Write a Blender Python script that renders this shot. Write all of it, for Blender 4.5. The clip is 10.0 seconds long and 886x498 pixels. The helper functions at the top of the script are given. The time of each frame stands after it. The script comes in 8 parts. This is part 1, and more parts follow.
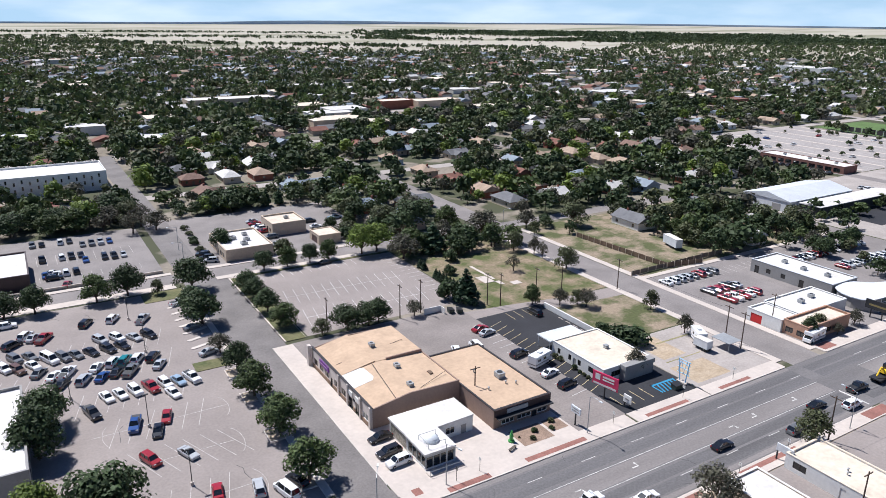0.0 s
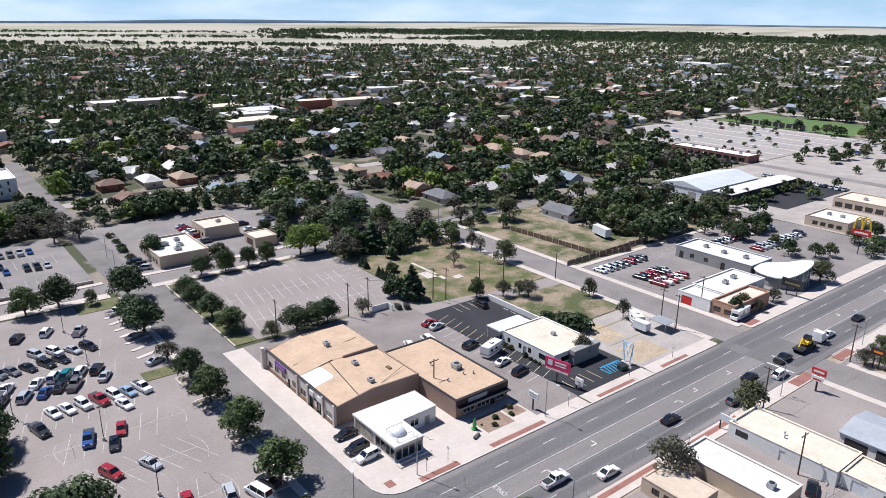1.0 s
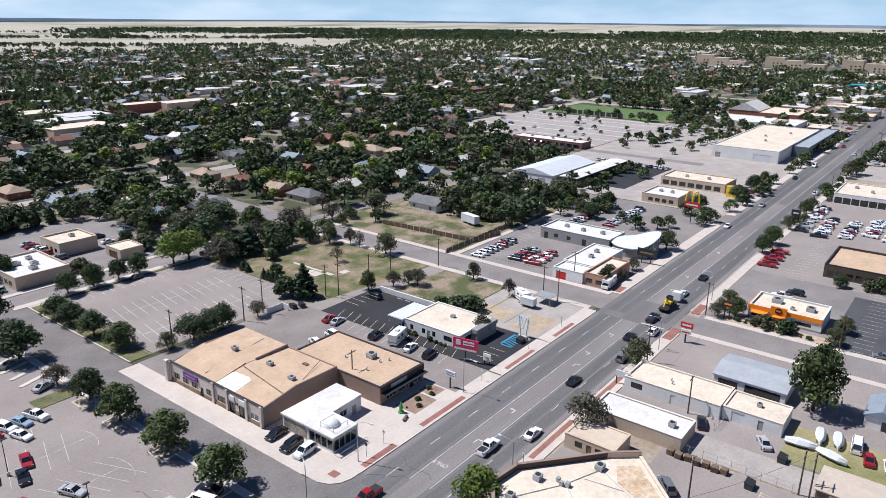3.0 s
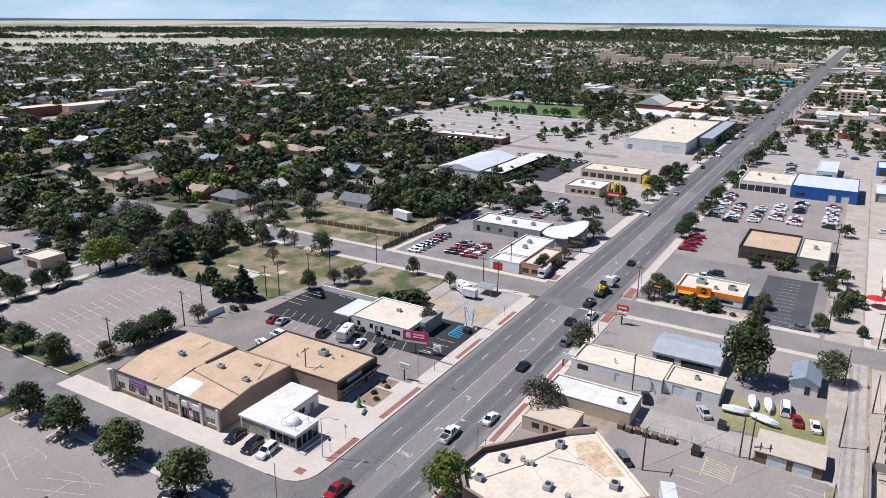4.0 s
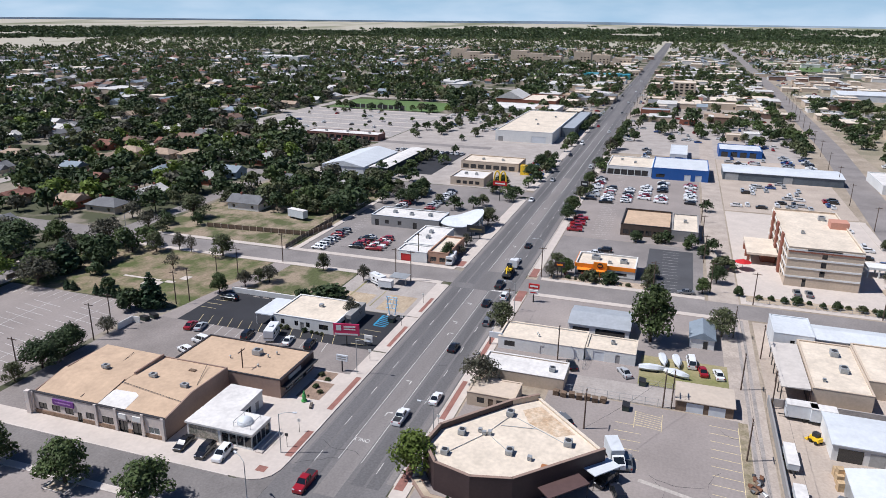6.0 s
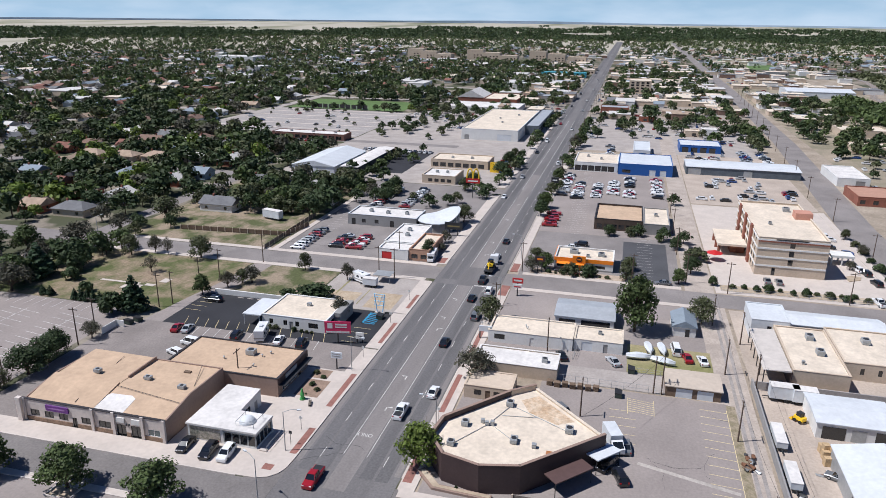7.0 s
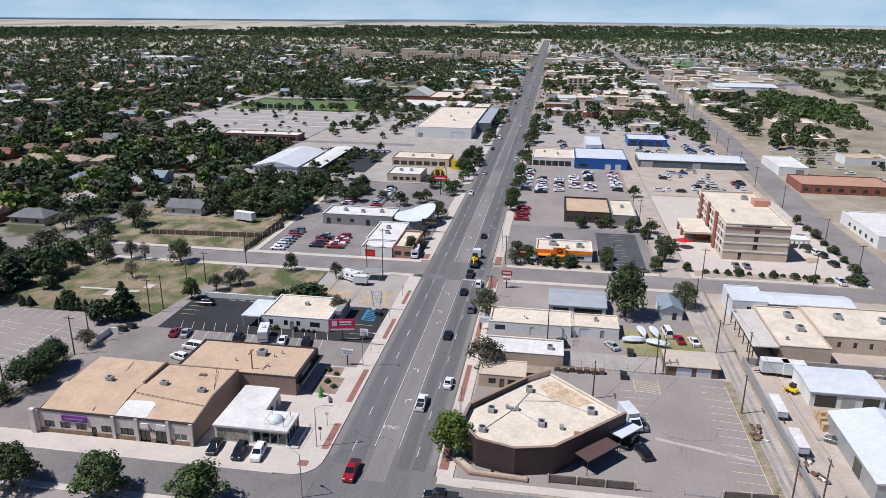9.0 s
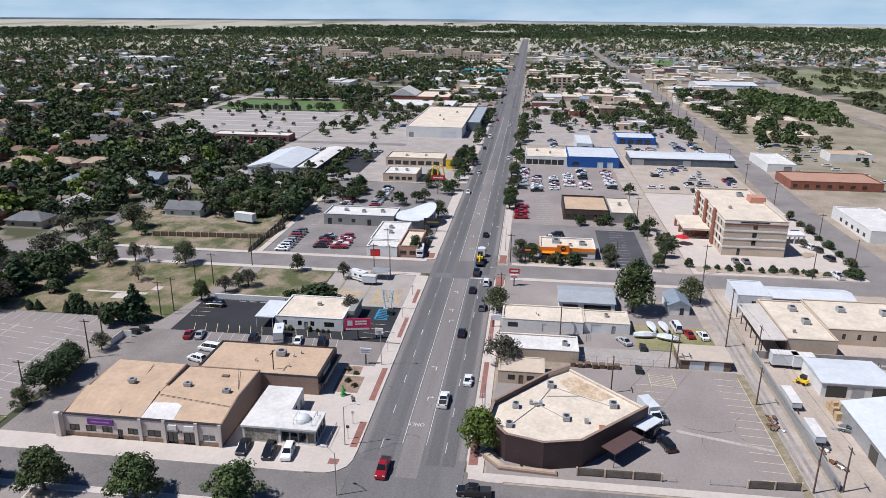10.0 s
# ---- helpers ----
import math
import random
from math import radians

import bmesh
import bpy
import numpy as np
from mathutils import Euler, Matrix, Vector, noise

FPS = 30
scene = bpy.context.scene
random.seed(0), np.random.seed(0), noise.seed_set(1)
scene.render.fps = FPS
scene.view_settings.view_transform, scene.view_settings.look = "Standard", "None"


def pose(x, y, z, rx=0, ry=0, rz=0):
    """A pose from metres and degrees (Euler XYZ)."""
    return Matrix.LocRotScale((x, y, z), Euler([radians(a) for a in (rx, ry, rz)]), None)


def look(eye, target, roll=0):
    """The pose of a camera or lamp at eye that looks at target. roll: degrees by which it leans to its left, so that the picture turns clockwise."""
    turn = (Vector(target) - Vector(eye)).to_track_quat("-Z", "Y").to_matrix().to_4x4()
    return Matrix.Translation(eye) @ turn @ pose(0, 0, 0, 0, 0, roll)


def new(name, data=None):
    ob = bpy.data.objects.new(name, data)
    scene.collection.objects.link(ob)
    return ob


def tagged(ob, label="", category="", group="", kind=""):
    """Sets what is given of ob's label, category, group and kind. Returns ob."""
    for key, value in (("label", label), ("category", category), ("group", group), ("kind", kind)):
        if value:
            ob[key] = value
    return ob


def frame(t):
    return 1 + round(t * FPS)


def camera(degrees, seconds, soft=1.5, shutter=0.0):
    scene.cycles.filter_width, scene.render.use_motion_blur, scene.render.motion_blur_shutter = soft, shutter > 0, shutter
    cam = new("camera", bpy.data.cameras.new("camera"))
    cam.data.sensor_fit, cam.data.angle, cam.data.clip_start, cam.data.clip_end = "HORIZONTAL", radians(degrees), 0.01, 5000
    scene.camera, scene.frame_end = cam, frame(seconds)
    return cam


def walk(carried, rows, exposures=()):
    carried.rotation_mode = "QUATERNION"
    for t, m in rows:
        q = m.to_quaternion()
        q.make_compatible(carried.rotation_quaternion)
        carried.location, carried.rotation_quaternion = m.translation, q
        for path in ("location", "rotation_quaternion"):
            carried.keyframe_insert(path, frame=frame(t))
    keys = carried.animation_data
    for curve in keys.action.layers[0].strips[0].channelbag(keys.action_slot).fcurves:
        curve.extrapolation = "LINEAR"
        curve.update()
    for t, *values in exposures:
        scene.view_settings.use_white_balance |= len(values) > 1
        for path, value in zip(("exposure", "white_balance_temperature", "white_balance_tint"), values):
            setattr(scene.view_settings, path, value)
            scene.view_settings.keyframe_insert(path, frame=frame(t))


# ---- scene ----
cam = camera(63.8, 10.0, soft=0.72)
METRES, EYE, TILT, LEAN, TURN = 83.0, 75.7, 0.0, 0.0, -31.3
KELVIN, TINT = 5900, 12
ROWS = [
    (0.0, 0.0, 0.0, 0.0, 0.19, -18.13, -0.57),
    (0.5, -0.048, -0.0156, 0.001, -3.32, -18.15, -0.57),
    (1.0, -0.0972, -0.0283, 0.0015, -6.95, -18.16, -0.57),
    (1.5, -0.1474, -0.038, 0.0017, -10.54, -18.16, -0.56),
    (2.0, -0.1979, -0.0445, 0.0015, -14.07, -18.17, -0.56),
    (2.5, -0.2484, -0.048, 0.0009, -17.52, -18.16, -0.56),
    (4.0, -0.3936, -0.0406, -0.0067, -28.35, -18.15, -0.62),
    (4.5, -0.4409, -0.0324, -0.0096, -31.91, -18.15, -0.62),
    (5.0, -0.4886, -0.0205, -0.0121, -35.28, -18.14, -0.64),
    (5.5, -0.5368, -0.0054, -0.0134, -38.11, -18.15, -0.64),
    (7.0, -0.6697, 0.0556, -0.0183, -44.05, -18.14, -0.61),
    (7.5, -0.7124, 0.0803, -0.0188, -45.96, -18.14, -0.6),
    (8.0, -0.7542, 0.107, -0.0197, -47.65, -18.15, -0.59),
    (8.5, -0.7961, 0.1371, -0.0192, -48.93, -18.17, -0.54),
    (9.0, -0.8377, 0.1686, -0.0179, -49.84, -18.17, -0.53),
    (9.5, -0.8776, 0.2008, -0.0162, -50.62, -18.2, -0.5),
    (10.0, -0.9168, 0.2348, -0.0132, -51.66, -18.22, -0.47),
]
walk(cam, [(t, pose(0, 0, EYE, TILT, LEAN, TURN) @ pose(METRES * x, METRES * y, METRES * z, 90 + pitch, roll, yaw)) for t, x, y, z, yaw, pitch, roll in ROWS],
     exposures=[(0.0, 0.38, KELVIN, TINT), (4.0, 0.20, KELVIN, TINT), (10.0, 0.04, KELVIN, TINT)])

# world, sun and sky
SUN_ELEV, SUN_AZ = radians(58), math.atan2(-0.40, 1.0)   # azimuth from +y towards +x
world = bpy.data.worlds.new("world")
scene.world = world
world.use_nodes = True
wn, wl = world.node_tree.nodes, world.node_tree.links
sky = wn.new("ShaderNodeTexSky")
sky.sky_type, sky.sun_disc = "NISHITA", False
sky.sun_elevation, sky.sun_rotation = SUN_ELEV, SUN_AZ
sky.altitude, sky.air_density, sky.dust_density = 1200, 1.0, 0.15
sky.ozone_density = 4.0
wn["Background"].inputs["Strength"].default_value = 0.042
# a clear blue cast and thin high cloud over the sky's own colour
cast, cloud, cmap, cramp, cmix, coord = (wn.new("ShaderNodeMix"), wn.new("ShaderNodeTexNoise"), wn.new("ShaderNodeMapping"), wn.new("ShaderNodeValToRGB"), wn.new("ShaderNodeMix"), wn.new("ShaderNodeTexCoord"))
for node in (cast, cmix):
    node.data_type = "RGBA"
cast.blend_type = "MULTIPLY"
cast.inputs["Factor"].default_value = 1.0
cast.inputs["B"].default_value = (0.76, 0.97, 1.30, 1)
wl.new(sky.outputs[0], cast.inputs["A"])
cmap.inputs["Scale"].default_value = (2.6, 2.6, 11.0)
cloud.inputs["Scale"].default_value, cloud.inputs["Detail"].default_value = 2.2, 6
cramp.color_ramp.elements[0].position, cramp.color_ramp.elements[1].position = 0.42, 0.72
cramp.color_ramp.elements[1].color = (0.85, 0.85, 0.85, 1)
wl.new(coord.outputs["Generated"], cmap.inputs["Vector"])
wl.new(cmap.outputs[0], cloud.inputs["Vector"])
wl.new(cloud.outputs[0], cramp.inputs[0])
split, low, haze, thin = wn.new("ShaderNodeSeparateXYZ"), wn.new("ShaderNodeMapRange"), wn.new("ShaderNodeMix"), wn.new("ShaderNodeMath")
haze.data_type, thin.operation = "RGBA", "MULTIPLY"
low.inputs["From Min"].default_value, low.inputs["From Max"].default_value = 0.30, 0.0
wl.new(coord.outputs["Generated"], split.inputs[0])
wl.new(split.outputs["Z"], low.inputs["Value"])
wl.new(low.outputs[0], haze.inputs["Factor"])
wl.new(cast.outputs["Result"], haze.inputs["A"])
haze.inputs["B"].default_value = (9.3, 13.0, 15.8, 1)
wl.new(cramp.outputs[0], thin.inputs[0])
wl.new(low.outputs[0], thin.inputs[1])
wl.new(thin.outputs[0], cmix.inputs["Factor"])
wl.new(haze.outputs["Result"], cmix.inputs["A"])
cmix.inputs["B"].default_value = (15.5, 17.5, 19.0, 1)
wl.new(cmix.outputs["Result"], wn["Background"].inputs["Color"])
sun_data = bpy.data.lights.new("sun", "SUN")
sun_data.energy, sun_data.angle, sun_data.color = 5.0, radians(0.53), (1.0, 0.95, 0.88)
sun = new("sun", sun_data)
toward = Vector((math.sin(SUN_AZ) * math.cos(SUN_ELEV), math.cos(SUN_AZ) * math.cos(SUN_ELEV), math.sin(SUN_ELEV)))
sun.matrix_world = look(toward * 300, (0, 0, 0))

# ---- materials ----
MATS = {}


def mat(name, col, rough=0.8, var=0.18, scale=1.0, fine=14.0, bump=0.0, metal=0.0, col2=None, streak=0.0, obj_var=0.0, spec=0.4, island=0.0, thresh=None):
    """Procedural surface: a base colour broken up by broad stains and fine grain, in world metres."""
    if name in MATS:
        return MATS[name]
    m = bpy.data.materials.new(name)
    m.use_nodes = True
    n, l = m.node_tree.nodes, m.node_tree.links
    b = n["Principled BSDF"]
    b.inputs["Roughness"].default_value, b.inputs["Metallic"].default_value = rough, metal
    b.inputs["Specular IOR Level"].default_value = spec
    geo = n.new("ShaderNodeNewGeometry")
    big, small = n.new("ShaderNodeTexNoise"), n.new("ShaderNodeTexNoise")
    big.inputs["Scale"].default_value, big.inputs["Detail"].default_value = 0.09 * scale, 6
    big.inputs["Roughness"].default_value = 0.62
    small.inputs["Scale"].default_value, small.inputs["Detail"].default_value = fine * 0.12, 5
    vec = geo.outputs["Position"]
    if streak:
        mp = n.new("ShaderNodeMapping")
        mp.inputs["Scale"].default_value = (streak, 1, 1)
        l.new(vec, mp.inputs["Vector"])
        vec = mp.outputs[0]
    l.new(vec, big.inputs["Vector"])
    l.new(geo.outputs["Position"], small.inputs["Vector"])
    ramp = n.new("ShaderNodeValToRGB")
    lo, hi = (thresh or (0.3, 0.72))
    ramp.color_ramp.elements[0].position, ramp.color_ramp.elements[1].position = lo, hi
    c2 = col2 or tuple(min(1, c * (1 + var)) for c in col)
    c1 = col if col2 else tuple(c * (1 - var) for c in col)
    ramp.color_ramp.elements[0].color, ramp.color_ramp.elements[1].color = (*c1, 1), (*c2, 1)
    l.new(big.outputs[0], ramp.inputs[0])
    grain = n.new("ShaderNodeMapRange")
    grain.inputs["From Min"].default_value, grain.inputs["From Max"].default_value = 0.25, 0.75
    grain.inputs["To Min"].default_value, grain.inputs["To Max"].default_value = 1 - var * 0.8, 1 + var * 0.8
    l.new(small.outputs[0], grain.inputs["Value"])
    out = grain.outputs[0]
    for amount, node, sock in ((obj_var, "ShaderNodeObjectInfo", "Random"), (island, "", "")):
        if not amount:
            continue
        src = n.new(node).outputs[sock] if node else geo.outputs["Random Per Island"]
        mr, mu = n.new("ShaderNodeMapRange"), n.new("ShaderNodeMath")
        mr.inputs["To Min"].default_value, mr.inputs["To Max"].default_value = 1 - amount, 1 + amount
        mu.operation = "MULTIPLY"
        l.new(src, mr.inputs["Value"])
        l.new(out, mu.inputs[0])
        l.new(mr.outputs[0], mu.inputs[1])
        out = mu.outputs[0]
    mul = n.new("ShaderNodeVectorMath")
    mul.operation = "SCALE"
    l.new(ramp.outputs[0], mul.inputs[0])
    l.new(out, mul.inputs["Scale"])
    l.new(mul.outputs[0], b.inputs["Base Color"])
    if bump:
        bp = n.new("ShaderNodeBump")
        bp.inputs["Strength"].default_value, bp.inputs["Distance"].default_value = bump, 0.05
        l.new(small.outputs[0], bp.inputs["Height"])
        l.new(bp.outputs[0], b.inputs["Normal"])
    MATS[name] = m
    return m


def plain(name, col, rough=0.5, metal=0.0, spec=0.5, coat=0.0):
    if name in MATS:
        return MATS[name]
    m = mat(name, col, rough, 0.05, 2.0, 6.0, metal=metal, spec=spec)
    m.node_tree.nodes["Principled BSDF"].inputs["Coat Weight"].default_value = coat
    return m


ASPHALT = mat("asphalt_road", (0.16, 0.15, 0.147), 0.9, 0.22, 1.4, 20, 0.2, streak=0.12)
ASPHALT_OLD = mat("asphalt_old", (0.225, 0.202, 0.19), 0.92, 0.20, 0.9, 18, 0.2)
ASPHALT_LOT = mat("asphalt_lot", (0.275, 0.238, 0.218), 0.93, 0.14, 0.7, 16, 0.2)
ASPHALT_NEW = mat("asphalt_new", (0.028, 0.028, 0.032), 0.85, 0.25, 1.2, 20, 0.2)
CONCRETE = mat("concrete", (0.52, 0.455, 0.40), 0.9, 0.08, 2.5, 10)
CONCRETE_DARK = mat("concrete_drive", (0.36, 0.32, 0.29), 0.9, 0.16, 1.5, 14, 0.1)
KERB = mat("kerb_concrete", (0.55, 0.49, 0.44), 0.9, 0.14, 2.5, 14)
BRICKPAVE = mat("red_brick_paving", (0.27, 0.125, 0.10), 0.9, 0.2, 4, 30)
DIRT = mat("dry_dirt", (0.34, 0.26, 0.18), 0.97, 0.2, 1.0, 10, 0.4, col2=(0.50, 0.42, 0.32))
GRASS_DRY = mat("dry_grass", (0.16, 0.17, 0.055), 0.97, 0.2, 0.8, 12, 0.4, col2=(0.38, 0.31, 0.19))
GRASS = mat("lawn_grass", (0.07, 0.09, 0.032), 0.97, 0.3, 2.0, 14, 0.4, col2=(0.19, 0.165, 0.085))
FIELD = mat("field_green", (0.10, 0.16, 0.05), 0.97, 0.2, 0.6, 8)
PAINT = mat("road_paint", (0.56, 0.54, 0.51), 0.8, 0.35, 6, 24)
PAINT_OLD = mat("worn_paint", (0.47, 0.44, 0.41), 0.85, 0.3, 8, 24)
PAINT_Y = mat("yellow_paint", (0.66, 0.54, 0.30), 0.8, 0.2, 6, 24)
PAINT_B = mat("blue_paint", (0.03, 0.22, 0.38), 0.8, 0.2, 6, 24)
STUCCO = mat("stucco_grey_beige", (0.60, 0.53, 0.48), 0.9, 0.1, 2.0, 16, 0.15)
# brown stucco with the side walls' shade darkened into its colour
STUCCO_BRN_SHADE = mat("stucco_brown_shade", (0.28, 0.195, 0.155), 0.9, 0.1, 2.0, 16, 0.15)
STUCCO_TAN = mat("stucco_tan", (0.52, 0.42, 0.32), 0.9, 0.1, 2.0, 16, 0.15)
WHITE_WALL = mat("white_wall", (0.68, 0.67, 0.64), 0.8, 0.08, 2.0, 16, 0.1)
GREY_WALL = mat("grey_wall", (0.28, 0.27, 0.26), 0.85, 0.1, 2.0, 16, 0.1)
BROWN_DARK = mat("dark_brown_cladding", (0.048, 0.030, 0.030), 0.6, 0.15, 3, 20)
ROOF_TAN = mat("tan_roof_coating", (0.50, 0.36, 0.245), 0.9, 0.12, 2.2, 10, 0.15)
ROOF_CREAM = mat("cream_roof_membrane", (0.64, 0.55, 0.44), 0.9, 0.14, 2.5, 10, 0.1)
ROOF_WHITE = mat("white_roof_membrane", (0.64, 0.61, 0.575), 0.8, 0.14, 2.5, 10, 0.1)
ROOF_GREY = mat("grey_metal_roof", (0.42, 0.44, 0.46), 0.5, 0.1, 3, 10, metal=0.2)
ROOF_BROWN = mat("brown_metal_roof", (0.10, 0.06, 0.055), 0.6, 0.12, 3, 10)
METAL_WHITE = mat("white_metal", (0.60, 0.62, 0.635), 0.5, 0.09, 2, 10)
METAL_GREY = mat("galvanised_metal", (0.40, 0.41, 0.41), 0.5, 0.12, 6, 20, metal=0.4)
STEEL_DARK = plain("dark_steel", (0.03, 0.03, 0.032), 0.5)
GLASS = plain("dark_window_glass", (0.012, 0.015, 0.018), 0.06, 0.0, 0.9)
GLASS_LIT = plain("sky_window_glass", (0.06, 0.09, 0.10), 0.05, 0.0, 1.0)
FRAME_W = plain("white_frame", (0.75, 0.74, 0.72), 0.5)
FRAME_D = plain("dark_frame", (0.035, 0.03, 0.03), 0.5)
STONE = mat("stacked_stone", (0.28, 0.19, 0.13), 0.95, 0.35, 12, 60, 0.6)
PURPLE = plain("purple_sign", (0.14, 0.035, 0.21), 0.6)
ORANGE = plain("orange_panel", (0.85, 0.24, 0.01), 0.5)
BLUE = plain("blue_panel", (0.015, 0.09, 0.32), 0.45)
TEAL = plain("teal_panel", (0.06, 0.30, 0.36), 0.5)
RED = plain("red_panel", (0.50, 0.02, 0.02), 0.5)
PINK = plain("magenta_panel", (0.55, 0.025, 0.10), 0.5)
YELLOW = plain("yellow_panel", (0.85, 0.55, 0.02), 0.5)
LIGHTBLUE = plain("light_blue_steel", (0.25, 0.55, 0.80), 0.5)
GREEN_PAINT = plain("bright_green_paint", (0.06, 0.30, 0.07), 0.5)
WOOD = mat("weathered_wood", (0.16, 0.11, 0.075), 0.9, 0.25, 8, 30, 0.3)
WOOD_GREY = mat("grey_fence_wood", (0.14, 0.115, 0.095), 0.9, 0.25, 8, 30, 0.3)
POLE_WOOD = mat("pole_wood", (0.11, 0.075, 0.055), 0.9, 0.25, 8, 30, 0.3)
BRICK = mat("red_brick", (0.26, 0.10, 0.065), 0.9, 0.2, 4, 40, 0.3)
BARK = mat("bark", (0.085, 0.06, 0.045), 0.95, 0.3, 8, 40, 0.6)
RUBBER = plain("rubber", (0.015, 0.015, 0.015), 0.9)
RIM = plain("alloy_rim", (0.45, 0.45, 0.46), 0.35, 0.8)
TAIL = plain("tail_lens", (0.35, 0.01, 0.01), 0.2)
HEAD = plain("head_lens", (0.75, 0.76, 0.78), 0.15)


def leaves(name, col):
    m = mat(name, col, 0.65, 0.32, 9.0, 60, spec=0.25, obj_var=0.18, island=0.35)
    n, l = m.node_tree.nodes, m.node_tree.links
    b = n["Principled BSDF"]
    src = b.inputs["Base Color"].links[0].from_socket
    tr, mix = n.new("ShaderNodeBsdfTranslucent"), n.new("ShaderNodeMixShader")
    l.new(src, tr.inputs["Color"])
    mix.inputs[0].default_value = 0.17
    l.new(b.outputs[0], mix.inputs[1])
    l.new(tr.outputs[0], mix.inputs[2])
    l.new(mix.outputs[0], n["Material Output"].inputs[0])
    return m


LEAF = [leaves("leaves_dark", (0.050, 0.074, 0.029)), leaves("leaves_mid", (0.074, 0.102, 0.034)),
        leaves("leaves_olive", (0.080, 0.090, 0.041)), leaves("leaves_bright", (0.14, 0.19, 0.035)),
        leaves("leaves_conifer", (0.035, 0.062, 0.028)), leaves("leaves_grey", (0.088, 0.085, 0.058))]

# ---- building blocks ----


class Solid:
    """Collects vertices and faces for one mesh."""

    def __init__(self):
        self.v, self.f, self.m = [], [], []

    def face(self, pts, mi=0):
        i = len(self.v)
        self.v += [tuple(p) for p in pts]
        self.f.append(tuple(range(i, i + len(pts))))
        self.m.append(mi)
        return self

    def box(self, x0, x1, y0, y1, z0, z1, mi=0):
        i = len(self.v)
        self.v += [(x, y, z) for z in (z0, z1) for x, y in ((x0, y0), (x1, y0), (x1, y1), (x0, y1))]
        for q in ((3, 2, 1, 0), (4, 5, 6, 7), (0, 1, 5, 4), (1, 2, 6, 5), (2, 3, 7, 6), (3, 0, 4, 7)):
            self.f.append(tuple(i + k for k in q))
            self.m.append(mi)
        return self

    def prism(self, pts, z0, z1, mi=0):
        """An upright prism over a polygon that runs anticlockwise; z1 may be a list of heights."""
        i, k = len(self.v), len(pts)
        tops = z1 if isinstance(z1, (list, tuple)) else [z1] * k
        self.v += [(x, y, z0) for x, y in pts] + [(x, y, z) for (x, y), z in zip(pts, tops)]
        self.f.append(tuple(i + k + j for j in range(k)))
        self.f.append(tuple(i + k - 1 - j for j in range(k)))
        self.m += [mi, mi]
        for j in range(k):
            n = (j + 1) % k
            self.f.append((i + j, i + n, i + k + n, i + k + j))
            self.m.append(mi)
        return self

    def tube(self, a, b, r0, r1=None, n=8, mi=0):
        a, b = Vector(a), Vector(b)
        r1 = r0 if r1 is None else r1
        d = (b - a).normalized()
        u = d.orthogonal().normalized()
        w = d.cross(u)
        i = len(self.v)
        for c, r in ((a, r0), (b, r1)):
            for k in range(n):
                t = 2 * math.pi * k / n
                self.v.append(tuple(c + u * (r * math.cos(t)) + w * (r * math.sin(t))))
        for k in range(n):
            self.f.append((i + k, i + (k + 1) % n, i + n + (k + 1) % n, i + n + k))
            self.m.append(mi)
        self.f.append(tuple(i + n - 1 - k for k in range(n)))
        self.f.append(tuple(i + n + k for k in range(n)))
        self.m += [mi, mi]
        return self

    def mesh(self, name, *mats):
        me = bpy.data.meshes.new(name)
        me.from_pydata(self.v, [], self.f)
        for m in mats:
            me.materials.append(m)
        if len(mats) > 1:
            me.polygons.foreach_set("material_index", self.m)
        me.update()
        return me


def part(name, solid, material, parent=None, label=""):
    mats = material if isinstance(material, (list, tuple)) else [material]
    ob = new(name, solid.mesh(name, *mats) if isinstance(solid, Solid) else solid)
    if parent is not None:
        ob.parent = parent
    return tagged(ob, label)


def root(name, x, y, z=0.0, rz=0.0, label="", category="", group="", kind=""):
    ob = new(name)
    ob.empty_display_size = 0.5
    ob.matrix_basis = pose(x, y, z, 0, 0, rz)
    return tagged(ob, label, category, group, kind)


def structure(name, solid, material, label, category):
    return tagged(part(name, solid, material), label, category, "", "structure")


def slab(solid, x0, x1, y0, y1, z1, z0=-0.3):
    return solid.box(x0, x1, y0, y1, z0, z1)


def strip(solid, pts, width, z1, z0=-0.3):
    """A ribbon of that width along a line of points."""
    pts = [Vector((*p, 0)) for p in pts]
    L, R = [], []
    for i, p in enumerate(pts):
        a, b = pts[max(0, i - 1)], pts[min(len(pts) - 1, i + 1)]
        d = (b - a).normalized()
        n = Vector((-d.y, d.x, 0)) * width / 2
        L.append(p + n)
        R.append(p - n)
    for i in range(len(pts) - 1):
        solid.prism([R[i][:2], R[i + 1][:2], L[i + 1][:2], L[i][:2]], z0, z1)
    return solid


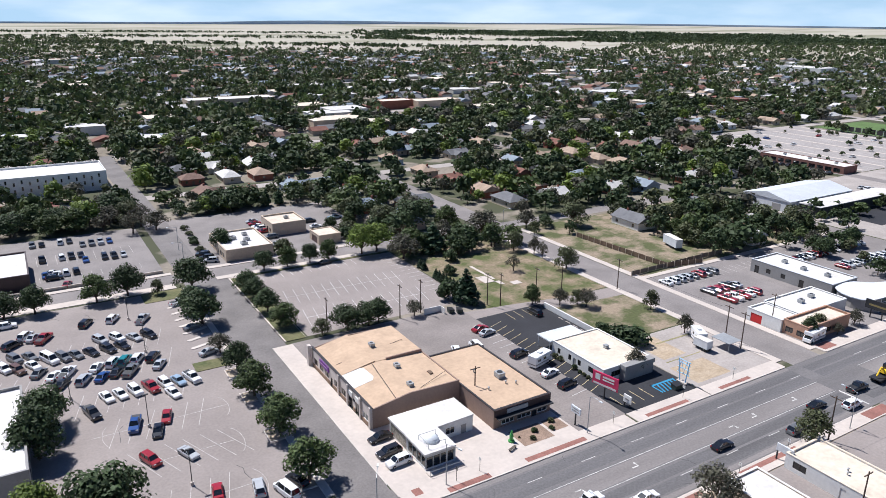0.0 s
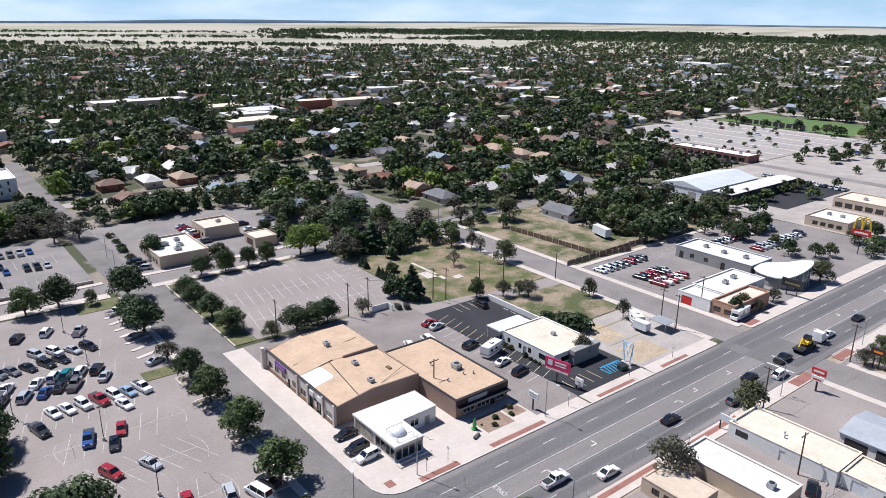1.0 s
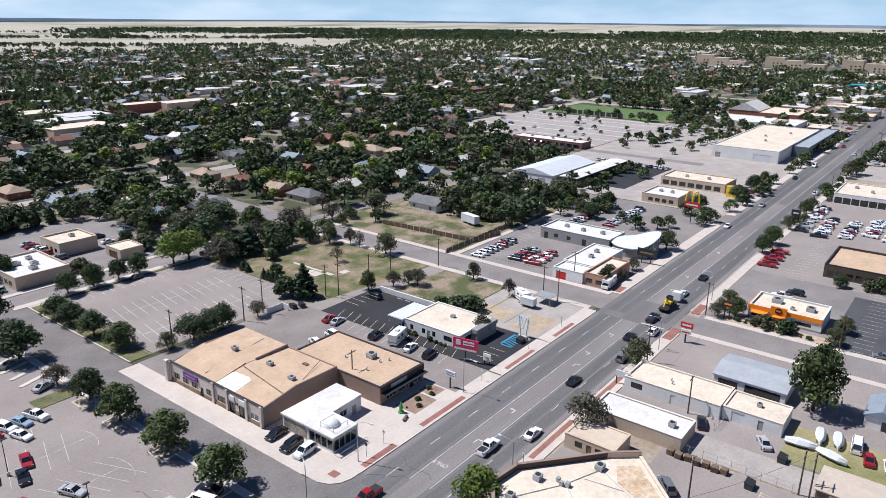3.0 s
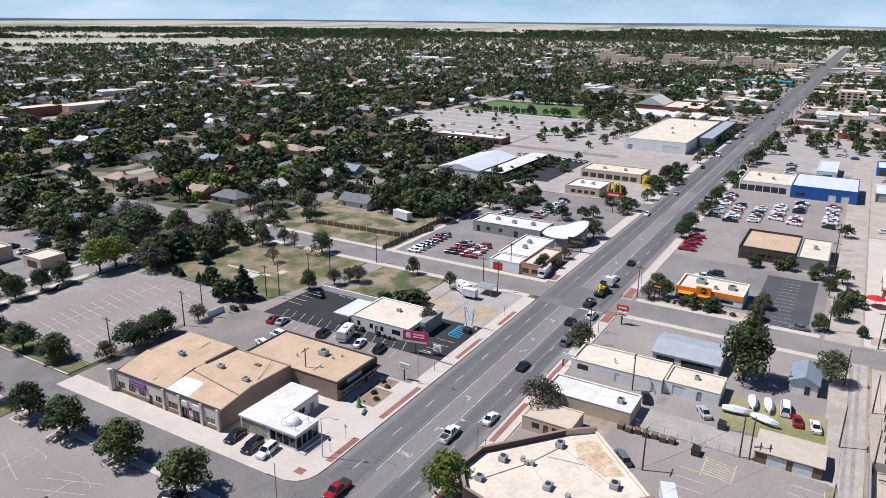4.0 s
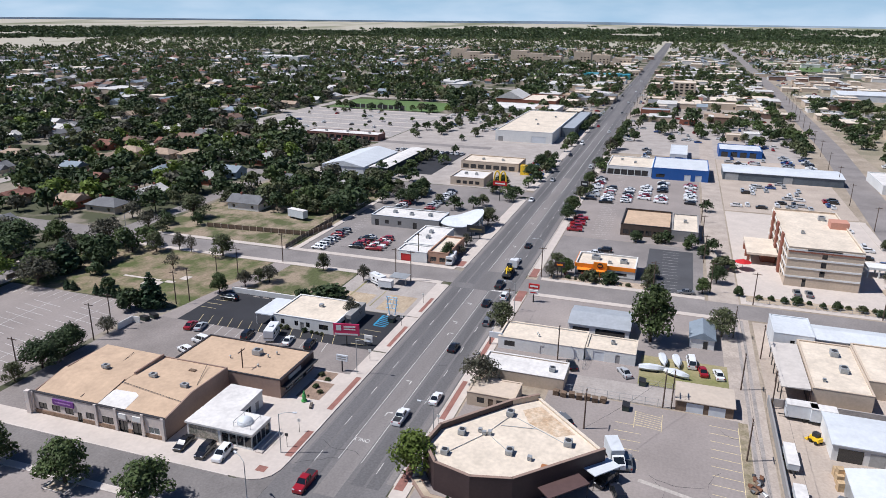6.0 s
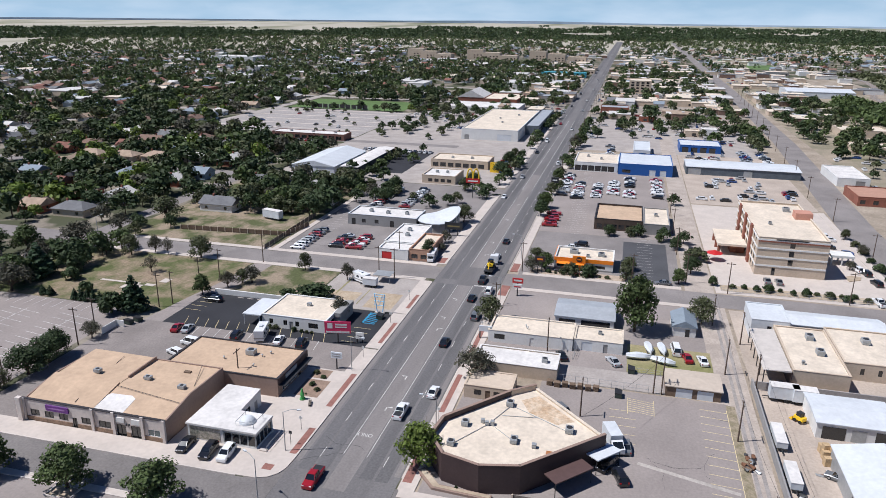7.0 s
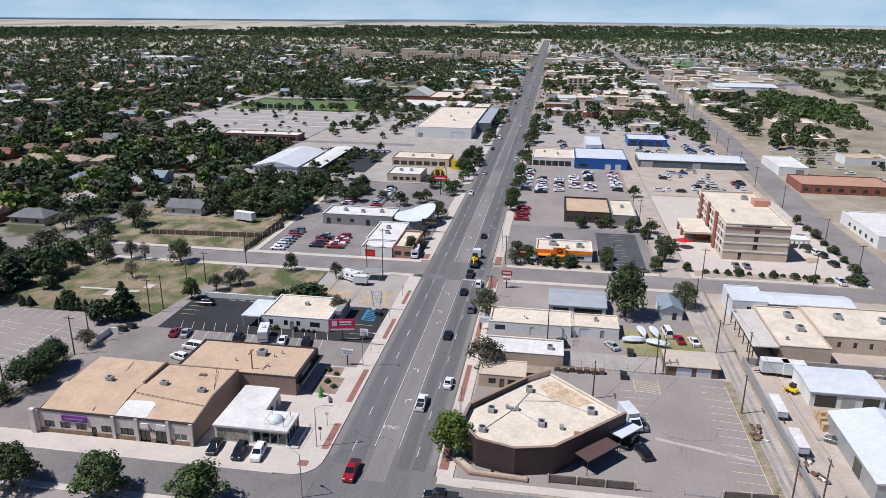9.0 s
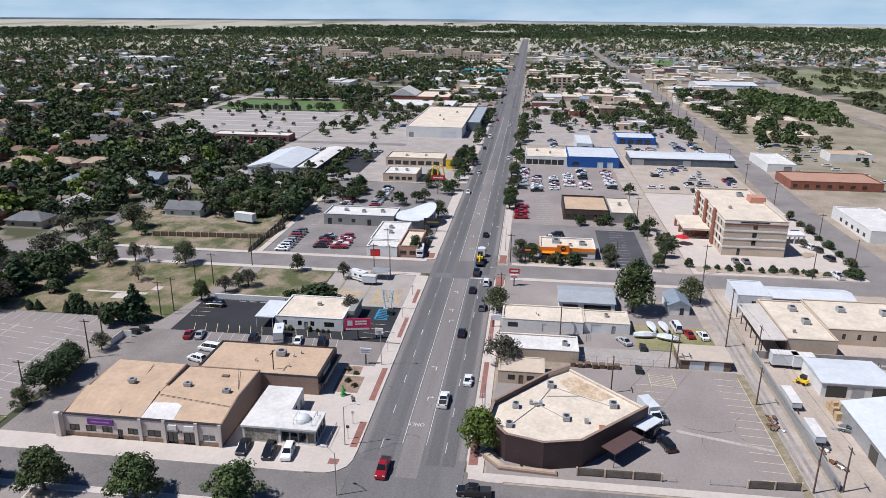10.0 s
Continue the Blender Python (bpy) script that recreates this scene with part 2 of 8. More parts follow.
def wall_with_holes(solid, axis, at, thick, u0, u1, z0, z1, holes):
    """One straight wall, its openings cut through. axis x: the wall runs along x at y = at."""
    us = sorted({u0, u1, *[h[0] for h in holes], *[h[1] for h in holes]})
    zs = sorted({z0, z1, *[h[2] for h in holes], *[h[3] for h in holes]})
    nu, nz = len(us), len(zs)
    base = len(solid.v)
    for t in (0.0, thick):
        for z in zs:
            for u in us:
                solid.v.append((u, at + t, z) if axis == "x" else (at + t, u, z))
    full = {(i, k) for i in range(nu - 1) for k in range(nz - 1)
            if not any(h[0] < (us[i] + us[i + 1]) / 2 < h[1] and h[2] < (zs[k] + zs[k + 1]) / 2 < h[3] for h in holes)}

    def vid(i, k, t):
        return base + t * nu * nz + k * nu + i
    flip = axis != "x"

    def put(*ids):
        solid.f.append(ids[::-1] if flip else ids)
        solid.m.append(0)
    for i, k in full:
        put(vid(i, k, 0), vid(i + 1, k, 0), vid(i + 1, k + 1, 0), vid(i, k + 1, 0))
        put(vid(i + 1, k, 1), vid(i, k, 1), vid(i, k + 1, 1), vid(i + 1, k + 1, 1))
        if (i - 1, k) not in full:
            put(vid(i, k, 1), vid(i, k, 0), vid(i, k + 1, 0), vid(i, k + 1, 1))
        if (i + 1, k) not in full:
            put(vid(i + 1, k, 0), vid(i + 1, k, 1), vid(i + 1, k + 1, 1), vid(i + 1, k + 1, 0))
        if (i, k - 1) not in full:
            put(vid(i, k, 1), vid(i + 1, k, 1), vid(i + 1, k, 0), vid(i, k, 0))
        if (i, k + 1) not in full:
            put(vid(i, k + 1, 0), vid(i + 1, k + 1, 0), vid(i + 1, k + 1, 1), vid(i, k + 1, 1))


def window_part(parent, side, at, u0, u1, z0, z1, name="window", frame_mat=None, pane_mat=None, bars=1):
    """A framed pane set 8 cm into an opening; side is the outward direction W, E, N or S."""
    frame_mat, pane_mat = frame_mat or FRAME_D, pane_mat or GLASS
    s = {"W": 1, "E": -1, "N": -1, "S": 1}[side]
    fr, pa = Solid(), Solid()
    w = 0.09

    def put(solid, a, b, c, d, i0, i1):
        p, q = sorted((at + s * i0, at + s * i1))
        if side in "WE":
            solid.box(p, q, a, b, c, d)
        else:
            solid.box(a, b, p, q, c, d)
    put(fr, u0, u1, z0, z0 + w, 0.02, 0.14)
    put(fr, u0, u1, z1 - w, z1, 0.02, 0.14)
    for k in range(bars + 2):
        c = u0 + (u1 - u0 - w) * k / (bars + 1)
        put(fr, c, c + w, z0 + w, z1 - w, 0.02, 0.14)
    put(pa, u0 + 0.02, u1 - 0.02, z0 + 0.02, z1 - 0.02, 0.09, 0.12)
    f = part(name, fr, frame_mat, parent)
    part("pane", pa, pane_mat, f)
    return f


def rooftop_unit(parent, x, y, z, w=1.6, d=1.2, h=1.0):
    s = Solid()
    s.box(x - w / 2, x + w / 2, y - d / 2, y + d / 2, z + 0.15, z + h)
    s.box(x - w / 2 + 0.1, x + w / 2 - 0.1, y - d / 2 + 0.1, y + d / 2 - 0.1, z, z + 0.15)
    for k in range(4):
        s.box(x - w / 2 - 0.02, x + w / 2 + 0.02, y - d / 2 - 0.02, y + d / 2 + 0.02, z + 0.3 + 0.15 * k, z + 0.34 + 0.15 * k)
    u = part("rooftop_unit", s, METAL_GREY, parent, "galvanised rooftop cooling unit")
    part("fan_guard", Solid().tube((x, y, z + h), (x, y, z + h + 0.08), min(w, d) * 0.38, None, 14), STEEL_DARK, u)


def vent(parent, x, y, z):
    s = Solid().tube((x, y, z), (x, y, z + 0.6), 0.15).tube((x, y, z + 0.6), (x, y, z + 0.75), 0.26, 0.1)
    part("roof_vent", s, METAL_GREY, parent)


def building(name, label, x0, x1, y0, y1, h, wall=STUCCO, roof=ROOF_CREAM, para=0.45, wins=(), units=(), vents=(), doors=(), coping=None, plinth=None, category="building", frame_mat=None):
    """A flat-roofed building: walls with openings, parapet with coping, roof deck, windows, doors, roof units.
    wins: (side, from, to, sill, head, bars); doors: (side, from, to, head, material)."""
    cx, cy = (x0 + x1) / 2, (y0 + y1) / 2
    r = root(name, cx, cy, 0, 0, label, category)
    X0, X1, Y0, Y1, T = x0 - cx, x1 - cx, y0 - cy, y1 - cy, 0.3
    sides = {"W": ("y", X0, Y0, Y1, cy), "E": ("y", X1 - T, Y0, Y1, cy), "S": ("x", Y0, X0 + T, X1 - T, cx), "N": ("x", Y1 - T, X0 + T, X1 - T, cx)}
    for sd, (axis, at, a, b, off) in sides.items():
        holes = [(w[1] - off, w[2] - off, w[3], w[4]) for w in wins if w[0] == sd] + [(d[1] - off, d[2] - off, 0.0, d[3]) for d in doors if d[0] == sd]
        s = Solid()
        wall_with_holes(s, axis, at, T, a, b, 0, h, holes)
        part("wall", s, wall, r)
        edge = {"W": X0, "E": X1, "S": Y0, "N": Y1}[sd]
        for w in wins:
            if w[0] == sd:
                window_part(r, sd, edge, w[1] - off, w[2] - off, w[3], w[4], "window", frame_mat, None, w[5] if len(w) > 5 else 1)
        for d in doors:
            if d[0] == sd:
                inn = 1 if sd in "WS" else -1
                p, q = sorted((edge + inn * 0.1, edge + inn * 0.16))
                dm = d[4] if len(d) > 4 else GLASS
                ds = Solid()
                if sd in "WE":
                    ds.box(p, q, d[1] - off, d[2] - off, 0, d[3])
                else:
                    ds.box(d[1] - off, d[2] - off, p, q, 0, d[3])
                part("door", ds, dm, r)
    part("roof", Solid().box(X0 + T, X1 - T, Y0 + T, Y1 - T, h - para - 0.25, h - para), roof, r)
    c = Solid()
    for a, b, e, f in ((X0 - 0.06, X1 + 0.06, Y0 - 0.06, Y0 + T + 0.06), (X0 - 0.06, X1 + 0.06, Y1 - T - 0.06, Y1 + 0.06),
                       (X0 - 0.06, X0 + T + 0.06, Y0 + T + 0.06, Y1 - T - 0.06), (X1 - T - 0.06, X1 + 0.06, Y0 + T + 0.06, Y1 - T - 0.06)):
        c.box(a, b, e, f, h, h + 0.1)
    part("coping", c, coping or wall, r)
    for u in units:
        rooftop_unit(r, u[0] - cx, u[1] - cy, h - para, *u[2:])
    for v in vents:
        vent(r, v[0] - cx, v[1] - cy, h - para)
    return r

# ---- ground, roads, pavements ----


def ground_material():
    m = mat("town_ground", (0.16, 0.135, 0.10), 0.97, 0.2, 0.35, 6, col2=(0.30, 0.26, 0.21))
    n, l = m.node_tree.nodes, m.node_tree.links
    b = n["Principled BSDF"]
    src = b.inputs["Base Color"].links[0].from_socket
    geo = n.new("ShaderNodeNewGeometry")
    # lawns and dry yards in the town
    no = n.new("ShaderNodeTexNoise")
    no.inputs["Scale"].default_value, no.inputs["Detail"].default_value = 0.035, 8
    l.new(geo.outputs["Position"], no.inputs["Vector"])
    r1 = n.new("ShaderNodeValToRGB")
    r1.color_ramp.elements[0].position, r1.color_ramp.elements[1].position = 0.44, 0.50
    l.new(no.outputs[0], r1.inputs[0])
    mx = n.new("ShaderNodeMix")
    mx.data_type = "RGBA"
    l.new(r1.outputs[0], mx.inputs["Factor"])
    l.new(src, mx.inputs["A"])
    mx.inputs["B"].default_value = (0.066, 0.07, 0.036, 1)
    # farmland past the edge of town: pale stubble and darker scrub in long bands
    mp, no2 = n.new("ShaderNodeMapping"), n.new("ShaderNodeTexNoise")
    mp.inputs["Scale"].default_value = (0.0012, 0.0042, 0.001)
    no2.inputs["Scale"].default_value, no2.inputs["Detail"].default_value = 1.0, 4
    l.new(geo.outputs["Position"], mp.inputs["Vector"])
    l.new(mp.outputs[0], no2.inputs["Vector"])
    r2 = n.new("ShaderNodeValToRGB")
    e = r2.color_ramp.elements
    e[0].position, e[0].color = 0.48, (0.40, 0.365, 0.29, 1)
    e[1].position, e[1].color = 0.66, (0.17, 0.175, 0.10, 1)
    l.new(no2.outputs[0], r2.inputs[0])
    ln = n.new("ShaderNodeVectorMath")
    ln.operation = "LENGTH"
    l.new(geo.outputs["Position"], ln.inputs[0])
    far = n.new("ShaderNodeMapRange")
    far.inputs["From Min"].default_value, far.inputs["From Max"].default_value = 1450, 1750
    l.new(ln.outputs["Value"], far.inputs["Value"])
    mx2 = n.new("ShaderNodeMix")
    mx2.data_type = "RGBA"
    l.new(far.outputs[0], mx2.inputs["Factor"])
    l.new(mx.outputs["Result"], mx2.inputs["A"])
    l.new(r2.outputs[0], mx2.inputs["B"])
    l.new(mx2.outputs["Result"], b.inputs["Base Color"])
    return m


def rise(x, y):
    """Height of the land: level under the town, then climbing slowly across the plain."""
    d, a = math.hypot(x, y), math.degrees(math.atan2(y, x))
    side = 1 - 0.6 * max(0.0, min(1.0, (a - 50) / 25))
    return 31 * side * max(0.0, (d - 2600) / 2280) ** 1.5


g_s = Solid()
rings = [0, 60, 150, 300, 600, 1000, 1600, 2400, 2900, 3400, 3900, 4400, 4880]
for a, b in zip(rings, rings[1:]):
    for k in range(64):
        t0, t1 = 2 * math.pi * k / 64, 2 * math.pi * (k + 1) / 64
        q = [(r * math.cos(t), r * math.sin(t), rise(r * math.cos(t), r * math.sin(t))) for r, t in ((a, t0), (b, t0), (b, t1), (a, t1))]
        g_s.face(q[1:] if a == 0 else q) if a else g_s.face([q[0], q[1], q[2]])
structure("ground", g_s, ground_material(), "dry pale earth with patchy lawns and farmland beyond", "ground")

MAIN = [(-90, 74.5), (300, 74.5), (800, 76.5), (1500, 80), (2600, 84.8)]
structure("road", strip(Solid(), MAIN, 19.5, 0.04), ASPHALT, "worn grey five-lane asphalt main road", "road")
lanes = Solid()
for a, b in ((46, 143), (159, 300)):
    lanes.box(a, b, 72.6, 76.4, 0.0, 0.045)
    for y in (83.2, 65.0):
        lanes.box(a + 6, b, y, y + 1.0, 0.0, 0.045)
structure("turn_lane", lanes, mat("asphalt_pale", (0.215, 0.195, 0.185), 0.92, 0.2, 1.4, 20, 0.2, streak=0.15), "paler worn asphalt of the middle lane", "road")
tracks = Solid()
for off in (-6.9, -4.1, 4.3, 7.1):
    strip(tracks, [(x, y + off) for x, y in MAIN[1:]], 2.3, 0.0455)
    tracks.box(50, 143, 74.5 + off - 1.15, 74.5 + off + 1.15, 0.0, 0.0455).box(147, 300, 74.5 + off - 1.15, 74.5 + off + 1.15, 0.0, 0.0455)
structure("wheel_tracks", tracks, mat("asphalt_tracks", (0.125, 0.119, 0.119), 0.88, 0.25, 1.6, 20, 0.2, streak=0.1), "darker wheel tracks along the lanes", "road")
SIDE = Solid()
SIDE.box(36.6, 45.2, 84.3, 430, -0.3, 0.03).box(45.2, 48.9, 152.1, 207.9, -0.3, 0.03).box(34.5, 46.5, -120, 64.7, -0.3, 0.03).box(45.2, 52.0, 84.2, 90.4, -0.3, 0.029).box(46.5, 49.0, 58.0, 64.7, -0.3, 0.029)
structure("side_street", SIDE, mat("asphalt_side", (0.178, 0.162, 0.153), 0.92, 0.22, 1.2, 18, 0.2), "light grey worn asphalt side street", "road")
structure("cross_street", Solid().box(146, 156.5, 84.3, 420, -0.3, 0.028).box(146, 156.5, -300, 64.7, -0.3, 0.028), ASPHALT_OLD, "grey asphalt cross street", "road")
structure("back_street", Solid().box(-200, 36.6, 208, 216, -0.3, 0.026).box(45.2, 146, 208, 216, -0.3, 0.026).box(156.5, 256, 207.5, 214.5, -0.3, 0.026), ASPHALT_OLD, "grey asphalt residential back street", "road")
structure("far_cross_street", Solid().box(256, 265, 84.3, 600, -0.3, 0.028).box(362, 370, 130, 700, -0.3, 0.028), ASPHALT_OLD, "grey asphalt street past the restaurants", "road")
structure("highway", strip(Solid(), [(-50, -52), (240, -53), (440, -63), (800, -69), (2500, -80)], 13, 0.03), ASPHALT_OLD, "grey asphalt road beside the rail yard", "road")
structure("alley", Solid().box(46.5, 146, 3.5, 10.5, -0.3, 0.02).box(156.5, 450, 5, 13, -0.3, 0.02), mat("alley_gravel", (0.40, 0.34, 0.29), 0.95, 0.2, 2.0, 16, 0.3), "pale gravel alley with broken asphalt", "road")
res = Solid()
for xx, ya, yb in ((470, 130, 900), (590, 110, 1200), (720, 110, 1300), (870, 120, 1300), (1030, 120, 1300)):
    res.box(xx, xx + 8, ya, yb, -0.3, 0.02)
for yy, xa, xb in ((316, -200, 900), (420, -300, 1000), (530, -300, 1100), (650, -300, 1200), (790, -300, 1300), (950, -300, 1300)):
    res.box(xa, xb, yy, yy + 8, -0.3, 0.016)
structure("residential_streets", res, CONCRETE_DARK, "pale grey streets between houses and trees", "road")

structure("bare_earth", Solid().box(30, 1000, -230, 64.5, -0.3, 0.008), mat("bare_earth_mix", (0.235, 0.19, 0.14), 0.97, 0.25, 0.8, 8, 0.3, col2=(0.40, 0.335, 0.265)), "bare pale earth of the commercial blocks", "ground")
structure("back_lane", strip(Solid(), [(96, 145), (112, 142.8), (128, 140), (145.9, 139)], 6.0, 0.023), ASPHALT_LOT, "narrow worn lane past the vacant lot", "road")
corner = [(45.4, 90.5), (45.5, 88.3), (46.3, 86.4), (47.7, 85.1), (49.6, 84.5), (52, 84.4), (52, 90.5)]
structure("corner_pavement", Solid().prism(corner[::1], -0.3, 0.15), CONCRETE, "rounded concrete corner of the pavement", "pavement")
corner2 = [(49, 58), (49, 64.2), (47.8, 63.8), (46.9, 62.6), (46.6, 60.5), (46.6, 58)]
structure("corner_pavement", Solid().prism(corner2, -0.3, 0.16), CONCRETE, "rounded concrete corner of the pavement", "pavement")
# forecourts, lots and yards
lots = [
    ("parking_lot", [(-60, 35.2, 94, 203)], 0.022, ASPHALT_LOT, "large warm-grey asphalt car park with white stall lines"),
    ("empty_parking_lot", [(55, 102.5, 154.5, 203.5)], 0.022, ASPHALT_LOT, "empty pale asphalt car park with faded stall lines"),
    ("rear_yard", [(50.3, 97, 140.5, 152.5), (70.5, 97, 97.5, 140.5), (84.6, 97, 88.2, 97.5)], 0.024, mat("asphalt_rear", (0.235, 0.205, 0.188), 0.92, 0.2, 0.9, 18, 0.2), "patched grey asphalt yard behind the shops"),
    ("motel_lot", [(97, 118, 88.2, 142.5)], 0.028, ASPHALT_NEW, "fresh black asphalt car park with crisp markings"),
    ("office_lot", [(-14, 33.5, 222, 275)], 0.022, ASPHALT_OLD, "grey car park behind a low wall"),
    ("clinic_lot", [(45.2, 108, 218.5, 279)], 0.022, ASPHALT_OLD, "asphalt car park around flat-roofed offices"),
    ("rv_lot", [(118.3, 146, 88.2, 113)], 0.022, CONCRETE_DARK, "cracked pale concrete lot with weeds"),
    ("corner_lot", [(156.5, 256, 88.2, 142)], 0.022, ASPHALT_OLD, "asphalt car park around the restaurants"),
    ("round_store_lot", [(47.5, 92.5, 8.5, 46), (49, 86, 46, 61)], 0.022, ASPHALT_LOT, "warm-grey asphalt car park with yellow stall lines"),
    ("garage_lot", [(93.5, 146, 10.5, 61.3)], 0.021, ASPHALT_LOT, "pale worn asphalt yard beside low shops"),
    ("drive_in_lot", [(156.5, 205, 14, 61.3)], 0.022, ASPHALT_OLD, "asphalt lot round the drive-in restaurant"),
    ("dealer_lot", [(205.2, 360, 14, 61.3)], 0.023, ASPHALT_LOT, "car dealer's grey asphalt lot full of vehicles"),
    ("hotel_lot", [(157.5, 262, -44, 4.5)], 0.022, CONCRETE, "pale concrete hotel forecourt"),
    ("rail_lots", [(264, 380, -45, 4.5), (46.6, 145, -45, 2.6)], 0.019, mat("gravel_yard", (0.42, 0.35, 0.29), 0.95, 0.16, 1.0, 14, 0.3), "pale gravel yards along the alley"),
    ("south_lots", [(380, 520, -45, 62)], 0.018, CONCRETE_DARK, "mixed pale lots along the main road"),
    ("store_lot", [(266, 520, 88.2, 200)], 0.021, CONCRETE_DARK, "big pale car park of the retail stores"),
    ("school_lot", [(380, 505, 201, 316)], 0.022, mat("school_asphalt", (0.33, 0.30, 0.28), 0.93, 0.12, 0.6, 16), "wide empty pale car park with planted rows"),
    ("school_field", [(510, 575, 212, 312)], 0.03, FIELD, "green sports field behind a fence"),
    ("far_field", [(1180, 1420, -190, -95)], 0.03, FIELD, "green playing field in the distance"),
    ("far_lots", [(530, 900, -55, 66), (530, 900, 88, 150)], 0.017, mat("mixed_lots", (0.19, 0.17, 0.15), 0.95, 0.25, 0.7, 10, col2=(0.40, 0.335, 0.27)), "pale commercial lots along the far road"),
    ("rail_yard", [(270, 900, -200, -76)], 0.016, mat("yard_earth", (0.17, 0.16, 0.10), 0.95, 0.25, 0.6, 10, col2=(0.36, 0.295, 0.225)), "bare earth and gravel by the railway"),
    ("showroom_apron", [(318, 345, 139, 167), (284, 318, 139, 165)], 0.03, ASPHALT_NEW, "dark asphalt beside the metal shed"),
    ("drive_through", [(158, 200, 17, 31)], 0.03, mat("asphalt_sealed", (0.075, 0.075, 0.08), 0.85, 0.2, 1.2, 20), "sealed dark asphalt drive"),
]
for nm, rects, z, mt, lab in lots:
    s = Solid()
    for r_ in rects:
        slab(s, *r_, z)
    structure(nm, s, mt, lab, "parking lot" if "lot" in nm else "ground")

vac = Solid().box(103, 145.8, 143, 207.5, -0.3, 0.02)
structure("vacant_land", vac, mat("vacant_ground", (0.085, 0.10, 0.032), 0.97, 0.32, 1.3, 12, 0.5, col2=(0.27, 0.205, 0.14), thresh=(0.40, 0.60)), "vacant lot of dry earth and thin grass", "ground")
structure("dry_yard", Solid().box(118.2, 145.5, 113.5, 142.5, -0.3, 0.018).box(156.7, 250, 142.5, 205, -0.3, 0.018), mat("yard_grass", (0.085, 0.095, 0.036), 0.97, 0.3, 1.3, 12, 0.5, col2=(0.28, 0.22, 0.155), thresh=(0.42, 0.58)), "dry grass and bare earth yards", "ground")
structure("old_foundation", Solid().box(118.0, 119.0, 165, 178, 0, 0.06).box(114, 117.5, 163, 168.5, 0, 0.12).box(117.5, 119, 160, 163, 0, 0.1).box(121, 124, 158, 160.5, 0, 0.1), CONCRETE, "broken concrete slabs left in the grass", "slab")

structure("drain_channel", strip(Solid(), [(67.1, 26.1), (62.6, 9.6)], 0.9, 0.034), mat("pale_patch", (0.40, 0.36, 0.32), 0.92, 0.2, 3, 16), "pale concrete strip across the asphalt lot", "slab")
# pavements with kerbs
walks = Solid()
for r_ in ((52, 96.5, 84.6, 88.1), (97, 118, 84.6, 88.1), (118.3, 143.5, 84.6, 88.1), (159, 253.5, 84.6, 88.1), (268, 520, 84.8, 88.1),
           (49, 143.5, 61.5, 64.4), (159.5, 520, 61.5, 64.2),
           (45.4, 50.2, 108.6, 152), (52, 71, 88.1, 108.6), (71, 84.5, 88.1, 96.8), (45.4, 52, 90.5, 108.6),
           (47, 49, -40, 61.3), (47, 49, 61.3, 64.0), (35.45, 36.45, 94, 203), (143.5, 145.8, 87, 204), (156.7, 159, 87, 204), (143.6, 145.8, 10.6, 60), (156.7, 159, 14, 60),
           (46, 144, 216.2, 218.3), (-60, 35, 216.2, 218.3), (46, 144, 205.2, 207.8), (-60, 34, 204, 207.8), (49, 54.5, 154, 205),
           (157.2, 262, -46.3, -44), (159, 256, 142, 144)):
    slab(walks, *r_, 0.15)
structure("pavement", walks, CONCRETE, "pale concrete pavement with raised kerb", "pavement")
pads = Solid()
for r_ in ((53.5, 62, 84.7, 86.0), (70, 84, 85.0, 86.2), (100, 112, 85.0, 86.0), (122, 132, 85.0, 86.0), (51, 60, 62.6, 64.2), (74, 90, 62.9, 64.0), (100, 116, 62.9, 64.0), (138, 146, 61.8, 64.2), (158.5, 166, 61.8, 64.0), (160, 165, 85.2, 88), (48.0, 49.6, 86.8, 88.6), (53.2, 55, 60.4, 61.8)):
    slab(pads, *r_, 0.162)
structure("brick_paving", pads, BRICKPAVE, "red brick paving strips in the pavement", "pavement")
kerbs = Solid()
for y in (84.35, 64.35):
    for a, b in ((52, 143), (159.5, 253), (268, 520)):
        kerbs.box(a, b, y, y + 0.25, -0.2, 0.17)
for x, a, b in ((35.2, 94, 200), (36.45, 94, 200), (45.2, 92, 152), (49, 154, 205)):
    kerbs.box(x, x + 0.25, a, b, -0.2, 0.18)
structure("kerb", kerbs, KERB, "pale concrete kerbs along road and lots", "kerb")
verge = Solid().box(49.4, 54.4, 154, 204, -0.2, 0.165).box(24, 35, 196, 203.4, -0.2, 0.12).box(27, 35.1, 149, 153.5, -0.2, 0.14).box(55, 100, 204, 205, -0.2, 0.12)
structure("verge", verge, GRASS, "thin green grass verge under street trees", "grass")

isl = Solid()
for y in (191, 186.3, 181.6, 176.9, 172.2, 167.5, 162.8):
    isl.prism([(28.6, y - 1.5), (29.2, y - 1.9), (34.8, y - 0.2), (34.8, y + 0.9), (29.4, y - 0.7), (28.7, y - 0.9)], -0.2, 0.15)
structure("parking_island", isl, KERB, "thin pale concrete islands between angled bays", "kerb")
for yy in (144.5, 132.5, 116.5, 100.0):
    structure("tree_pit", Solid().box(32.6, 35.1, yy - 2.4, yy - 2.1, -0.1, 0.16).box(32.6, 35.1, yy + 2.1, yy + 2.4, -0.1, 0.16).box(32.4, 32.6, yy - 2.4, yy + 2.4, -0.1, 0.16), KERB, "square kerb round a street tree", "kerb")
    structure("tree_pit_soil", Solid().box(32.6, 35.1, yy - 2.1, yy + 2.1, -0.1, 0.08), DIRT, "bare soil under a street tree", "ground")
